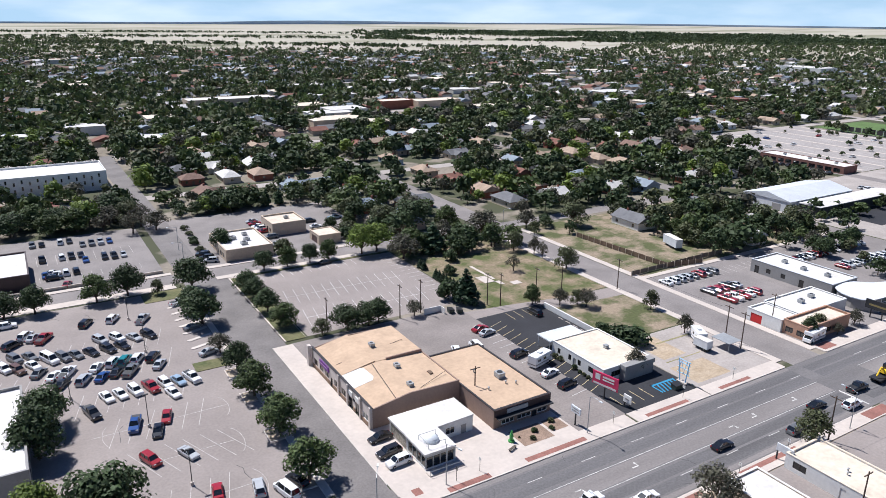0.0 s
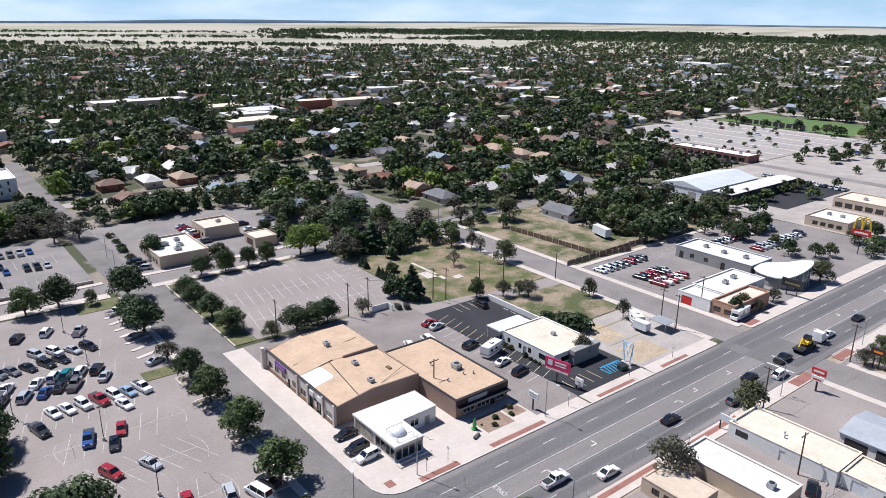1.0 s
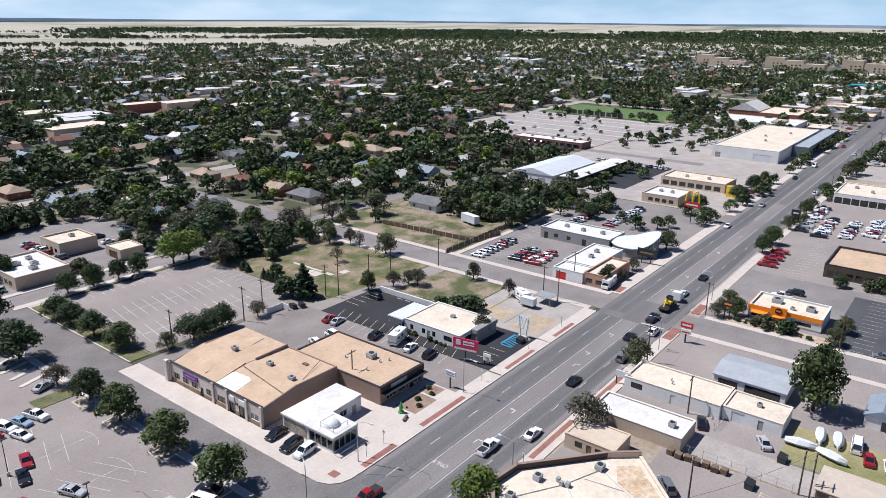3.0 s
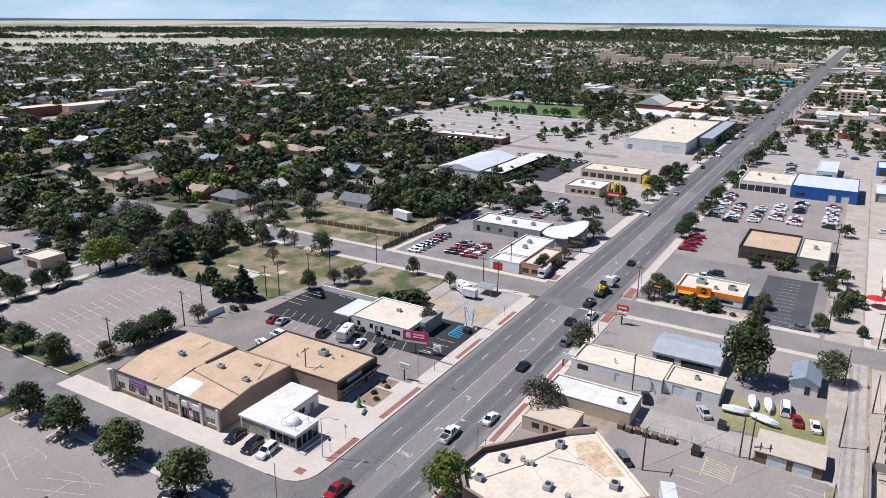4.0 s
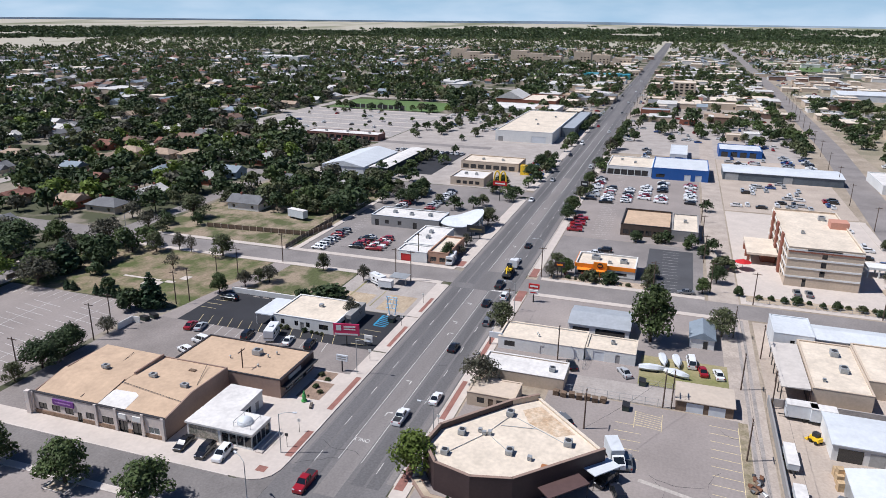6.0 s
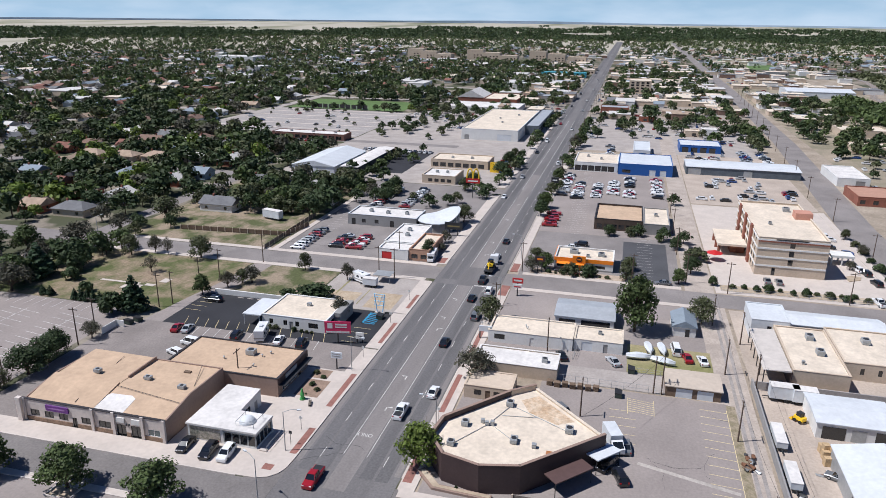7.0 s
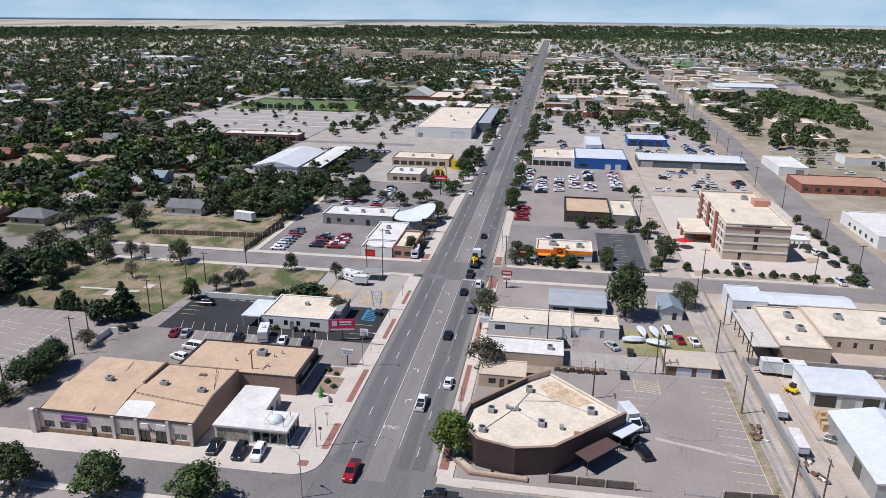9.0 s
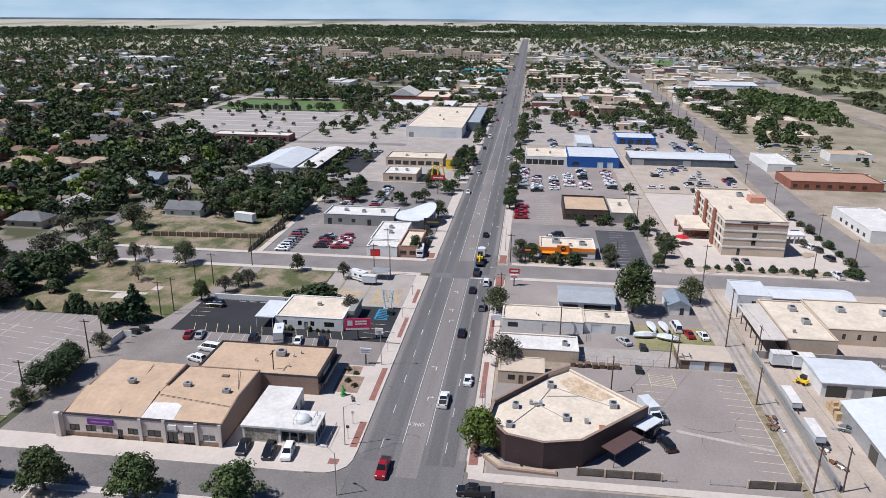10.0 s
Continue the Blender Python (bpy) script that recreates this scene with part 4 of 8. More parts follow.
# ---- houses ----
ROOFS = [mat("shingle_grey", (0.16, 0.16, 0.165), 0.95, 0.2, 4, 40, 0.3), mat("shingle_brown", (0.20, 0.13, 0.10), 0.95, 0.2, 4, 40, 0.3), mat("shingle_red", (0.21, 0.10, 0.075), 0.95, 0.2, 4, 40, 0.3), mat("roof_pale", (0.55, 0.53, 0.50), 0.8, 0.15, 4, 30), mat("shingle_tan", (0.36, 0.27, 0.20), 0.95, 0.2, 4, 40, 0.3), mat("roof_bluegrey", (0.22, 0.26, 0.30), 0.8, 0.15, 4, 30)]
HWALL = [mat("siding_white", (0.68, 0.66, 0.62), 0.85, 0.1, 3, 20), mat("siding_cream", (0.55, 0.46, 0.35), 0.85, 0.1, 3, 20), mat("siding_blue", (0.30, 0.38, 0.44), 0.85, 0.1, 3, 20), BRICK, STUCCO_TAN]
RWORD = ["grey shingle", "brown shingle", "red-brown", "pale metal", "tan shingle", "blue-grey"]
WWORD = ["white siding", "cream siding", "blue siding", "red brick", "tan stucco"]


def gable(s, x0, x1, y0, y1, z, rise, over=0.4, axis="x", hip=0.0):
    """A pitched roof with its ridge along axis; hip draws the ridge ends in."""
    x0, x1, y0, y1 = x0 - over, x1 + over, y0 - over, y1 + over
    if axis == "x":
        ym = (y0 + y1) / 2
        a, b = (x0 + hip, ym, z + rise), (x1 - hip, ym, z + rise)
        q = [(x0, y0, z), (x1, y0, z), (x1, y1, z), (x0, y1, z)]
        s.face([q[0], q[1], b, a]).face([q[2], q[3], a, b]).face([q[1], q[2], b]).face([q[3], q[0], a])
    else:
        xm = (x0 + x1) / 2
        a, b = (xm, y0 + hip, z + rise), (xm, y1 - hip, z + rise)
        q = [(x0, y0, z), (x1, y0, z), (x1, y1, z), (x0, y1, z)]
        s.face([q[1], q[2], b, a]).face([q[3], q[0], a, b]).face([q[0], q[1], a]).face([q[2], q[3], b])
    s.box(x0, x1, y0, y1, z - 0.18, z - 0.003)
    return s


HOUSES = {}


def house(x, y, w=12, d=9, rz=0.0, roof=0, wall=0, style="gable", h=2.8):
    key = (w, d, roof, wall, style, h)
    if key not in HOUSES:
        wl_ = Solid().box(-w / 2, w / 2, -d / 2, d / 2, 0, h)
        rf = Solid()
        gable(rf, -w / 2, w / 2, -d / 2, d / 2, h + 0.18, d * 0.27, 0.5, "x", d * 0.5 if style == "hip" else 0.0)
        if style == "cross":
            wl_.box(-w * 0.35, w * 0.05, -d / 2 - 3, -d / 2, 0, h)
            gable(rf, -w * 0.35, w * 0.05, -d / 2 - 3, 0, h + 0.19, d * 0.22, 0.4, "y")
        ps = [("wall", wl_.mesh("wall", HWALL[wall])), ("roof", rf.mesh("roof", ROOFS[roof]))]
        for k in (-0.3, 0.3):
            for yy in (-d / 2 - 0.03, d / 2 - 0.03):
                ps.append(("window", Solid().box(k * w - 0.6, k * w + 0.6, yy, yy + 0.06, 1.0, 2.2).mesh("window", GLASS)))
        for xx in (-w / 2 - 0.03, w / 2 - 0.03):
            ps.append(("window", Solid().box(xx, xx + 0.06, -0.6, 0.6, 1.0, 2.2).mesh("window", GLASS)))
        ps.append(("door", Solid().box(-0.5, 0.5, -d / 2 - 0.04, -d / 2 + 0.02, 0, 2.05).mesh("door", WOOD)))
        ps.append(("chimney", Solid().box(w * 0.2, w * 0.2 + 0.7, -0.3, 0.4, h, h + d * 0.27 + 0.9).mesh("chimney", BRICK)))
        HOUSES[key] = ps
    r = root("house", x, y, 0, rz, "single-storey house with %s roof and %s" % (RWORD[roof], WWORD[wall]), "house", "houses among the trees")
    for nm, me in HOUSES[key]:
        part(nm, me, None, r)
    return r

# ---- the tan shops at the corner ----


def tan_shops():
    x0, x1, y0, y1 = 50.4, 70.4, 108.8, 139.6
    r = root("tan_shop_building", 60, 124, 0, 0, "tan-roofed shop building with stucco front and stone base", "building")
    F = lambda x, y: (x - 60, y - 124)
    # front wall with its openings
    holes = [(136.2, 138.4, 1.2, 2.5), (132.9, 135.1, 1.2, 2.5), (129.6, 131.8, 1.2, 2.5), (124.2, 126.4, 1.2, 2.5), (119.8, 122.4, 1.1, 2.5), (110.2, 113.0, 1.0, 2.4), (127.3, 128.5, 0, 2.1), (115.9, 118.4, 0, 2.5)]
    holes = [(a - 124, b - 124, c, d) for a, b, c, d in [(136.0, 138.0, 1.2, 2.5), (132.8, 134.8, 1.2, 2.5), (129.6, 131.6, 1.2, 2.5), (124.6, 126.6, 1.2, 2.5), (120.2, 122.8, 1.1, 2.5), (109.8, 112.4, 1.0, 2.4), (127.6, 128.6, 0, 2.1), (117.0, 119.0, 0, 2.4), (113.6, 115.9, 0, 2.5)]]
    s = Solid()
    wall_with_holes(s, "y", x0 - 60, 0.35, y0 - 124, y1 - 124, 0, 4.5, holes)
    part("front_wall", s, STUCCO, r, "pale stucco front wall")
    for k, hh in enumerate(holes):
        name = "window" if hh[2] > 0 else "door"
        window_part(r, "W", x0 - 60, hh[0], hh[1], hh[2], hh[3], name, FRAME_D if k != 5 else FRAME_W, GLASS_LIT if k == 5 else GLASS, 1)
    for a, b in ((109.0, 113.5), (116.0, 116.9), (119.1, 127.5), (128.7, 139.4)):
        part("stone_base", Solid().box(x0 - 60 - 0.12, x0 - 60 - 0.003, a - 124, b - 124, 0, 0.95), STONE, r, "brown stacked-stone base")
    for y in (108.9, 113.3, 119.4, 124.0, 139.2):
        part("pilaster", Solid().box(x0 - 60 - 0.35, x0 - 60 - 0.13, y - 124 - 0.3, y - 124 + 0.3, 0, 4.75), STUCCO, r)
    part("end_pier", Solid().box(x0 - 60 - 0.9, x0 - 60 - 0.13, 139.3 - 124, 140.3 - 124, 0, 5.0), STUCCO, r)
    cp = Solid().box(x0 - 60 - 0.1, x0 - 60 + 0.45, y0 - 124 - 0.1, y1 - 124 + 0.1, 4.5, 4.64)
    part("coping", cp, FRAME_D, r, "dark metal coping")
    # side and rear walls follow the low pitch of the roof
    prof = [(50.75, 4.0), (59.0, 5.3), (70.4, 5.0)]
    for y, nm in ((y0, "side_wall"), (y1 - 0.3, "side_wall")):
        s = Solid()
        for (xa, za), (xb, zb) in zip(prof, prof[1:]):
            s.prism([F(xa, y), F(xb, y), F(xb, y + 0.3), F(xa, y + 0.3)], 0, [za + 0.25, zb + 0.25, zb + 0.25, za + 0.25])
        # darker than the front: the shade is part of this wall colour
        part(nm, s, STUCCO_BRN_SHADE, r, "brown stucco side wall in patched render, shade in its colour")
    part("rear_wall", Solid().box(70.1 - 60, 70.4 - 60, y0 + 0.3 - 124, y1 - 0.3 - 124, 0, 5.2), STUCCO_BRN_SHADE, r)
    rf = Solid()
    for (xa, za), (xb, zb) in zip(prof, prof[1:]):
        rf.prism([F(xa, y0 + 0.3), F(xb, y0 + 0.3), F(xb, 124.5), F(xa, 124.5)], 3.2, [za, zb, zb, za])
    part("roof", rf, ROOF_TAN, r, "tan coated roof with seams")
    rf = Solid()
    for (xa, za), (xb, zb) in zip(prof, prof[1:]):
        rf.prism([F(xa, 124.5), F(xb, 124.5), F(xb, y1 - 0.3), F(xa, y1 - 0.3)], 3.2, [za + 0.05, zb + 0.3, zb + 0.45, za + 0.05])
    part("roof_rear", rf, ROOF_TAN, r)
    part("roof_step", Solid().box(61.5 - 60, 70.2 - 60, 124.2 - 124, 124.5 - 124, 4.5, 5.75), STUCCO_BRN_SHADE, r)
    part("roof_patch", Solid().prism([F(50.9, 118.2), F(55.5, 118.4), F(56.2, 119.6), F(56.0, 124.0), F(54.8, 125.0), F(50.9, 125.4)], 3.5, [4.06, 4.79, 4.9, 4.87, 4.68, 4.06]), ROOF_WHITE, r, "freshly coated white roof patch")
    seam = Solid()
    for a, b in (((52, 129.0), (69, 131)), ((56, 109.2), (58, 124.3)), ((62, 110), (69.5, 113))):
        seam.tube((a[0] - 60, a[1] - 124, 4.25 + (a[0] - 50.7) * 0.157 if a[0] < 59 else 5.3), (b[0] - 60, b[1] - 124, 4.3 + min(b[0] - 50.7, 8.3) * 0.157), 0.05, None, 5)
    part("roof_cable", seam, STEEL_DARK, r)
    for ux, uy in ((61.5, 131.5), (62.0, 120.3), (60.6, 111.8)):
        rooftop_unit(r, ux - 60, uy - 124, 5.22 if uy < 124 else 5.5, 1.0, 1.4, 0.75)
    part("hatch", Solid().box(66.5 - 60, 67.3 - 60, 114 - 124, 115.4 - 124, 5.05, 5.35), WOOD, r)
    sg = part("sign_panel", Solid().box(x0 - 60 - 0.25, x0 - 60 - 0.003, 129.2 - 124, 134.2 - 124, 2.85, 4.0), PURPLE, r, "purple shop sign panel")
    part("sign_lettering", Solid().box(x0 - 60 - 0.28, x0 - 60 - 0.252, 129.9 - 124, 133.6 - 124, 3.3, 3.55), plain("violet_lettering", (0.35, 0.18, 0.42)), sg)
    for y in (118.0, 114.7):
        part("sign_panel", Solid().box(x0 - 60 - 0.2, x0 - 60 - 0.003, y - 124 - 0.9, y - 124 + 0.9, 2.9, 3.9), WHITE_WALL, r, "white shop sign panel")
    for y in (119.3, 116.7, 116.2, 113.2):
        part("wall_lamp", Solid().box(x0 - 60 - 0.2, x0 - 60 - 0.003, y - 124 - 0.1, y - 124 + 0.1, 2.4, 2.8), STEEL_DARK, r)


tan_shops()
b2 = building("tan_office_building", "low tan-roofed office with dark storefront facing the road", 70.6, 84.4, 96.8, 123, 4.2, STUCCO_BRN_SHADE, ROOF_TAN, 0.12, wins=[("S", 72.5, 75.5, 0.6, 2.4, 2), ("S", 76.2, 79.6, 0.6, 2.4, 2), ("S", 81.3, 83.6, 0.6, 2.4, 1)], doors=[("S", 79.8, 81.0, 2.3)], units=[(79.5, 107.5, 1.6, 1.9, 1.2)], vents=[(80.8, 103.5), (76, 112), (74.5, 104.2), (79, 104.6)], coping=FRAME_D, frame_mat=FRAME_W)
part("canopy", Solid().box(-6.6, 6.6, -14.6, -13.12, 2.6, 2.8), STEEL_DARK, b2, "dark storefront canopy")
part("fascia", Solid().box(-6.8, 6.8, -13.35, -13.11, 2.85, 4.25), BROWN_DARK, b2)
part("sign_panel", Solid().box(-4, 1, -13.5, -13.36, 3.0, 3.9), plain("grey_sign", (0.35, 0.36, 0.36)), b2)
part("link_wall", Solid().box(-7.2, -6.95, -1, 12.5, 0, 4.6), STUCCO_BRN_SHADE, b2)


def white_diner():
    x0, x1, y0, y1, h = 52.8, 67.2, 92.0, 105.8, 3.5
    r = root("white_corner_shop", 60, 98, 0, 0, "white flat-roofed corner shop with glazed front", "building")
    G = lambda *b: Solid().box(b[0] - 60, b[1] - 60, b[2] - 98, b[3] - 98, b[4], b[5])
    s = Solid()
    s.prism([(-7.4, -6.2), (-1.0, -6.2), (-1.0, 0.4), (7.3, 0.8), (7.3, 8.0), (-7.4, 8.0)], 3.2, 3.55)
    part("roof", s, ROOF_WHITE, r, "bright white roof coating")
    part("wall", G(52.9, 53.1, 98.6, 105.8, 0, 3.2), WHITE_WALL, r)
    part("mural", G(52.84, 52.897, 99.2, 105.4, 0.5, 2.9), mat("mural_paint", (0.10, 0.11, 0.08), 0.8, 0.5, 14, 30, col2=(0.55, 0.48, 0.40)), r, "faded landscape mural on the wall")
    part("wall", G(53.1, 67.2, 105.6, 105.8, 0, 3.2), WHITE_WALL, r)
    part("wall", G(67.0, 67.2, 98.9, 105.6, 0, 3.2), WHITE_WALL, r)
    sw = Solid()
    wall_with_holes(sw, "x", 98.7 - 98, 0.2, 59.2 - 60, 67.0 - 60, 0, 3.2, [(1.0, 3.0, 0.9, 2.4), (4.4, 5.6, 0, 2.1)])
    part("wall", sw, WHITE_WALL, r)
    window_part(r, "S", 0.7, 1.0, 3.0, 0.9, 2.4, "window", FRAME_W)
    part("door", G(64.4, 65.6, 98.75, 98.8, 0, 2.1), GREY_WALL, r)
    part("wall", G(58.8, 59.0, 92.0, 98.7, 0, 3.2), WHITE_WALL, r)
    # glazed corner
    for nm, a in (("W", (52.8, 92.2, 98.5)),):
        for k in range(4):
            ya = 92.2 + k * 1.58
            window_part(r, "W", 52.9 - 60, ya - 98, ya + 1.5 - 98, 0.5, 2.7, "shop_window", METAL_GREY, GLASS, 0)
    for k in range(4):
        xa = 53.1 + k * 1.42
        window_part(r, "S", 92.1 - 98, xa - 60, xa + 1.36 - 60, 0.4, 2.7, "shop_window", METAL_GREY, GLASS, 0)
    part("plinth", Solid().box(-7.1, -1.0, -5.92, -5.6, 0, 0.45).box(-7.12, -6.8, -5.6, 0.6, 0, 0.45), WHITE_WALL, r)
    part("fascia", Solid().box(-7.2, -1.0, -6.0, -5.8, 2.7, 3.2).box(-7.2, -7.0, -5.8, 0.6, 2.7, 3.2), METAL_GREY, r)
    rail = Solid()
    for x, y in ((54, 93), (57.5, 93), (57.5, 96.5), (54, 96.5)):
        rail.tube((x - 60, y - 98, 3.55), (x - 60, y - 98, 4.5), 0.05, None, 6)
    for a, b in (((54, 93), (57.5, 93)), ((54, 96.5), (57.5, 96.5)), ((54, 93), (54, 96.5))):
        rail.tube((a[0] - 60, a[1] - 98, 4.5), (b[0] - 60, b[1] - 98, 4.5), 0.05, None, 6)
    part("roof_frame", rail, METAL_GREY, r)
    dome = Solid()
    for k in range(5):
        t0, t1 = k * math.pi / 10, (k + 1) * math.pi / 10
        dome.tube((55.8 - 60, 95.2 - 98, 3.6 + 1.1 * math.sin(t0)), (55.8 - 60, 95.2 - 98, 3.6 + 1.1 * math.sin(t1)), 1.5 * math.cos(t0), max(0.05, 1.5 * math.cos(t1)), 16)
    part("roof_dome", dome, METAL_WHITE, r, "shiny white rooftop dome")
    part("ramp", Solid().prism([(-7.4, -8.0), (-0.5, -8.0), (-0.5, -6.6), (-7.4, -6.6)], 0.05, 0.35), CONCRETE, r)
    part("ramp_rail", Solid().tube((-7.3, -8, 1.2), (-0.5, -8, 1.2), 0.04).tube((-7.3, -8, 0.3), (-7.3, -8, 1.2), 0.04).tube((-0.5, -8, 0.3), (-0.5, -8, 1.2), 0.04).tube((-4, -8, 0.3), (-4, -8, 1.2), 0.04), METAL_GREY, r)


white_diner()

# ---- the motel-like office on black asphalt ----
mo = building("white_office", "white flat-roofed office with black asphalt round it", 101.6, 115.5, 99.8, 117, 3.3, WHITE_WALL, ROOF_CREAM, 0.15, wins=[("W", 114, 115, 1, 2.3), ("W", 110.2, 111.2, 1, 2.3), ("W", 107, 108, 1, 2.3), ("W", 102, 104.5, 1, 2.3), ("S", 104, 107, 1, 2.3, 2)], doors=[("W", 108.6, 109.6, 2.1, GREY_WALL)], units=[(110, 108, 1.0, 1.0, 0.6)])
part("canopy", Solid().box(-7.6, 3.0, 8.62, 13.6, 2.9, 3.15), METAL_WHITE, mo, "white drive-through canopy roof")
for px_, py_ in ((-7.3, 9.2), (-7.3, 13.3), (2.7, 13.3)):
    part("canopy_post", Solid().tube((px_, py_, 0), (px_, py_, 2.9), 0.08), FRAME_W, mo)
part("dark_porch", Solid().box(-2.0, 6.6, -10.2, -8.62, 0.0, 2.6).box(-2.2, 6.8, -10.4, -8.62, 2.6, 3.6), GREY_WALL, mo)
part("yard_wall", Solid().box(6.0, 9.6, 9.2, 9.4, 0, 1.6), WHITE_WALL, mo)
structure("white_garden_wall", Solid().box(117.6, 118.0, 112, 140, 0, 1.5), WHITE_WALL, "long low white wall behind the car park", "wall")

# ---- the round-fronted store ----


def round_store():
    r = root("brown_store", 64, 47, 0, 0, "dark brown many-sided store with cream flat roof", "building")
    pts = [(53.0, 44.8), (66.2, 31.8), (80.8, 46.0), (77.0, 50.5), (64.5, 60.8), (58.2, 61.6), (53.2, 58.0), (51.4, 51.4)]
    P = [(x - 64, y - 47) for x, y in pts]
    c = Vector((0.0, 0.0))
    n = len(P)
    for k in range(n):
        a, b = Vector(P[k]), Vector(P[(k + 1) % n])
        d = (b - a).normalized()
        inn = Vector((-d.y, d.x)) * 0.45
        hh = 4.7 if k in (1,) else 5.4
        part("wall_panel", Solid().prism([a, b, b + inn, a + inn], 0, hh), STUCCO_TAN if k in (1, 2) else BROWN_DARK, r)
        q = Vector((-d.y, d.x))
        part("parapet_cap", Solid().prism([a - q * 0.05, b - q * 0.05, b + q * 0.5, a + q * 0.5], hh, hh + 0.08), STUCCO_BRN_SHADE if k != 1 else ROOF_CREAM, r)
    part("roof", Solid().prism([tuple(Vector(p) * 0.985) for p in P], 4.1, 4.35), ROOF_CREAM, r, "cream membrane roof with dirt stains")
    part("roof_stain", Solid().prism([(6.5, -9.5), (14.0, -2.0), (11.5, 1.0), (7.5, -1.0), (4.6, -6.5)], 4.2, 4.358), mat("stained_membrane", (0.42, 0.27, 0.15), 0.9, 0.3, 5, 16, col2=(0.66, 0.55, 0.42)), r, "brown rain stain on the roof")
    for x, y, w, d, h in ((57.5, 57.5, 1.5, 1.5, 1.1), (64.2, 56.5, 1.7, 1.5, 1.2), (65.8, 53.6, 0.8, 0.8, 0.7), (65.6, 51.8, 1.0, 0.8, 0.8), (65.2, 52.7, 0.7, 0.8, 0.7), (73.0, 49.8, 1.9, 1.6, 1.2), (61.2, 47.2, 2.2, 1.5, 1.0), (60.4, 43.6, 1.0, 0.9, 0.8), (66.8, 38.2, 2.0, 1.7, 1.2)):
        rooftop_unit(r, x - 64, y - 47, 4.35, w * 0.8, d * 0.8, h * 0.85)
    pipe = Solid()
    for a, b in (((57.5, 57.5), (65.5, 52.5)), ((65.5, 52.5), (73, 49.5)), ((73, 49.5), (66.8, 38.5)), ((65.5, 52), (61.2, 47.2)), ((69, 50.6), (70, 44))):
        pipe.tube((a[0] - 64, a[1] - 47, 4.45), (b[0] - 64, b[1] - 47, 4.45), 0.06, None, 5)
    part("roof_pipe", pipe, METAL_GREY, r)
    part("rust_panel", Solid().box(-5.6, -4.4, -6.6, -5.6, 4.36, 4.7), plain("rust_orange", (0.35, 0.14, 0.05), 0.8), r)
    part("sign_panel", Solid().prism([(-11.75, 7.4), (-11.55, 7.28), (-10.55, 10.6), (-10.75, 10.72)], 2.2, 3.4), WHITE_WALL, r, "white sign panel")
    aw = Solid().prism([(-10.6, -8.0), (-4.6, -13.6), (-2.4, -11.4), (-8.4, -5.8)], 2.75, 2.95)
    part("awning", aw, ROOF_BROWN, r, "brown metal entrance awning")
    part("awning", Solid().prism([(-2.6, -14.2), (1.6, -18.0), (3.4, -15.6), (-0.8, -11.9)], 2.9, 3.1), METAL_WHITE, r, "pale metal loading canopy")
    for x, y in ((-10.4, -7.9), (-4.7, -13.3), (-2.4, -14.0), (1.5, -17.7)):
        part("awning_post", Solid().tube((x, y, 0), (x, y, 2.8), 0.07), STEEL_DARK, r)
    bed = Solid().prism([(-14.2, 2.0), (-12.9, 2.0), (-12.4, 11.0), (-8.5, 14.5), (-9.5, 15.6), (-13.6, 12.0)], 0, 0.45)
    part("planter_bed", bed, STUCCO_BRN_SHADE, r, "low brown planter wall")
    part("planter_soil", Solid().prism([(-13.8, 2.2), (-13.1, 2.2), (-12.6, 10.9), (-9.0, 14.3), (-9.5, 15.1), (-13.2, 11.8)], 0.44, 0.5), DIRT, r)
    return r


round_store()

# ---- low shops south of the road ----
building("white_roof_shop", "long low shop with white roof and tan walls", 92.5, 100.5, 43, 62 - 0.9, 2.9, STUCCO_TAN, ROOF_WHITE, 0.25, wins=[("N", 94, 96, 0.9, 2.1), ("N", 97, 99, 0.9, 2.1)], units=[(96, 46, 1.2, 1.2, 1.0)], coping=ROOF_WHITE)
building("small_tan_shop", "small tan shop with low flat roof", 81.2, 88.2, 50.8, 60.6, 2.9, STUCCO_TAN, mat("beige_roof", (0.55, 0.45, 0.35), 0.9, 0.1, 2, 10), 0.05, wins=[("W", 57, 58.5, 0.9, 2.1), ("W", 53, 54.5, 0.9, 2.1)], doors=[("W", 55.2, 56.2, 2.1, WOOD)])
building("long_repair_shop", "long low workshop with tan gravel roof", 108.5, 118, 41, 61, 3.0, WHITE_WALL, ROOF_CREAM, 0.3, wins=[("W", 57, 59.5, 0.9, 2.2)], doors=[("W", 50, 51, 2.1, WHITE_WALL)], vents=[(112, 52), (113, 52.5)], coping=ROOF_CREAM)
building("repair_shop_annexe", "workshop annexe with white garage doors", 109.5, 117.5, 29.6, 40.8, 2.8, WHITE_WALL, ROOF_CREAM, 0.2, doors=[("W", 36.5, 39, 2.3, METAL_WHITE), ("W", 33, 34, 2.1, GREY_WALL)], units=[(114, 35, 0.9, 0.9, 0.8)], coping=ROOF_CREAM)


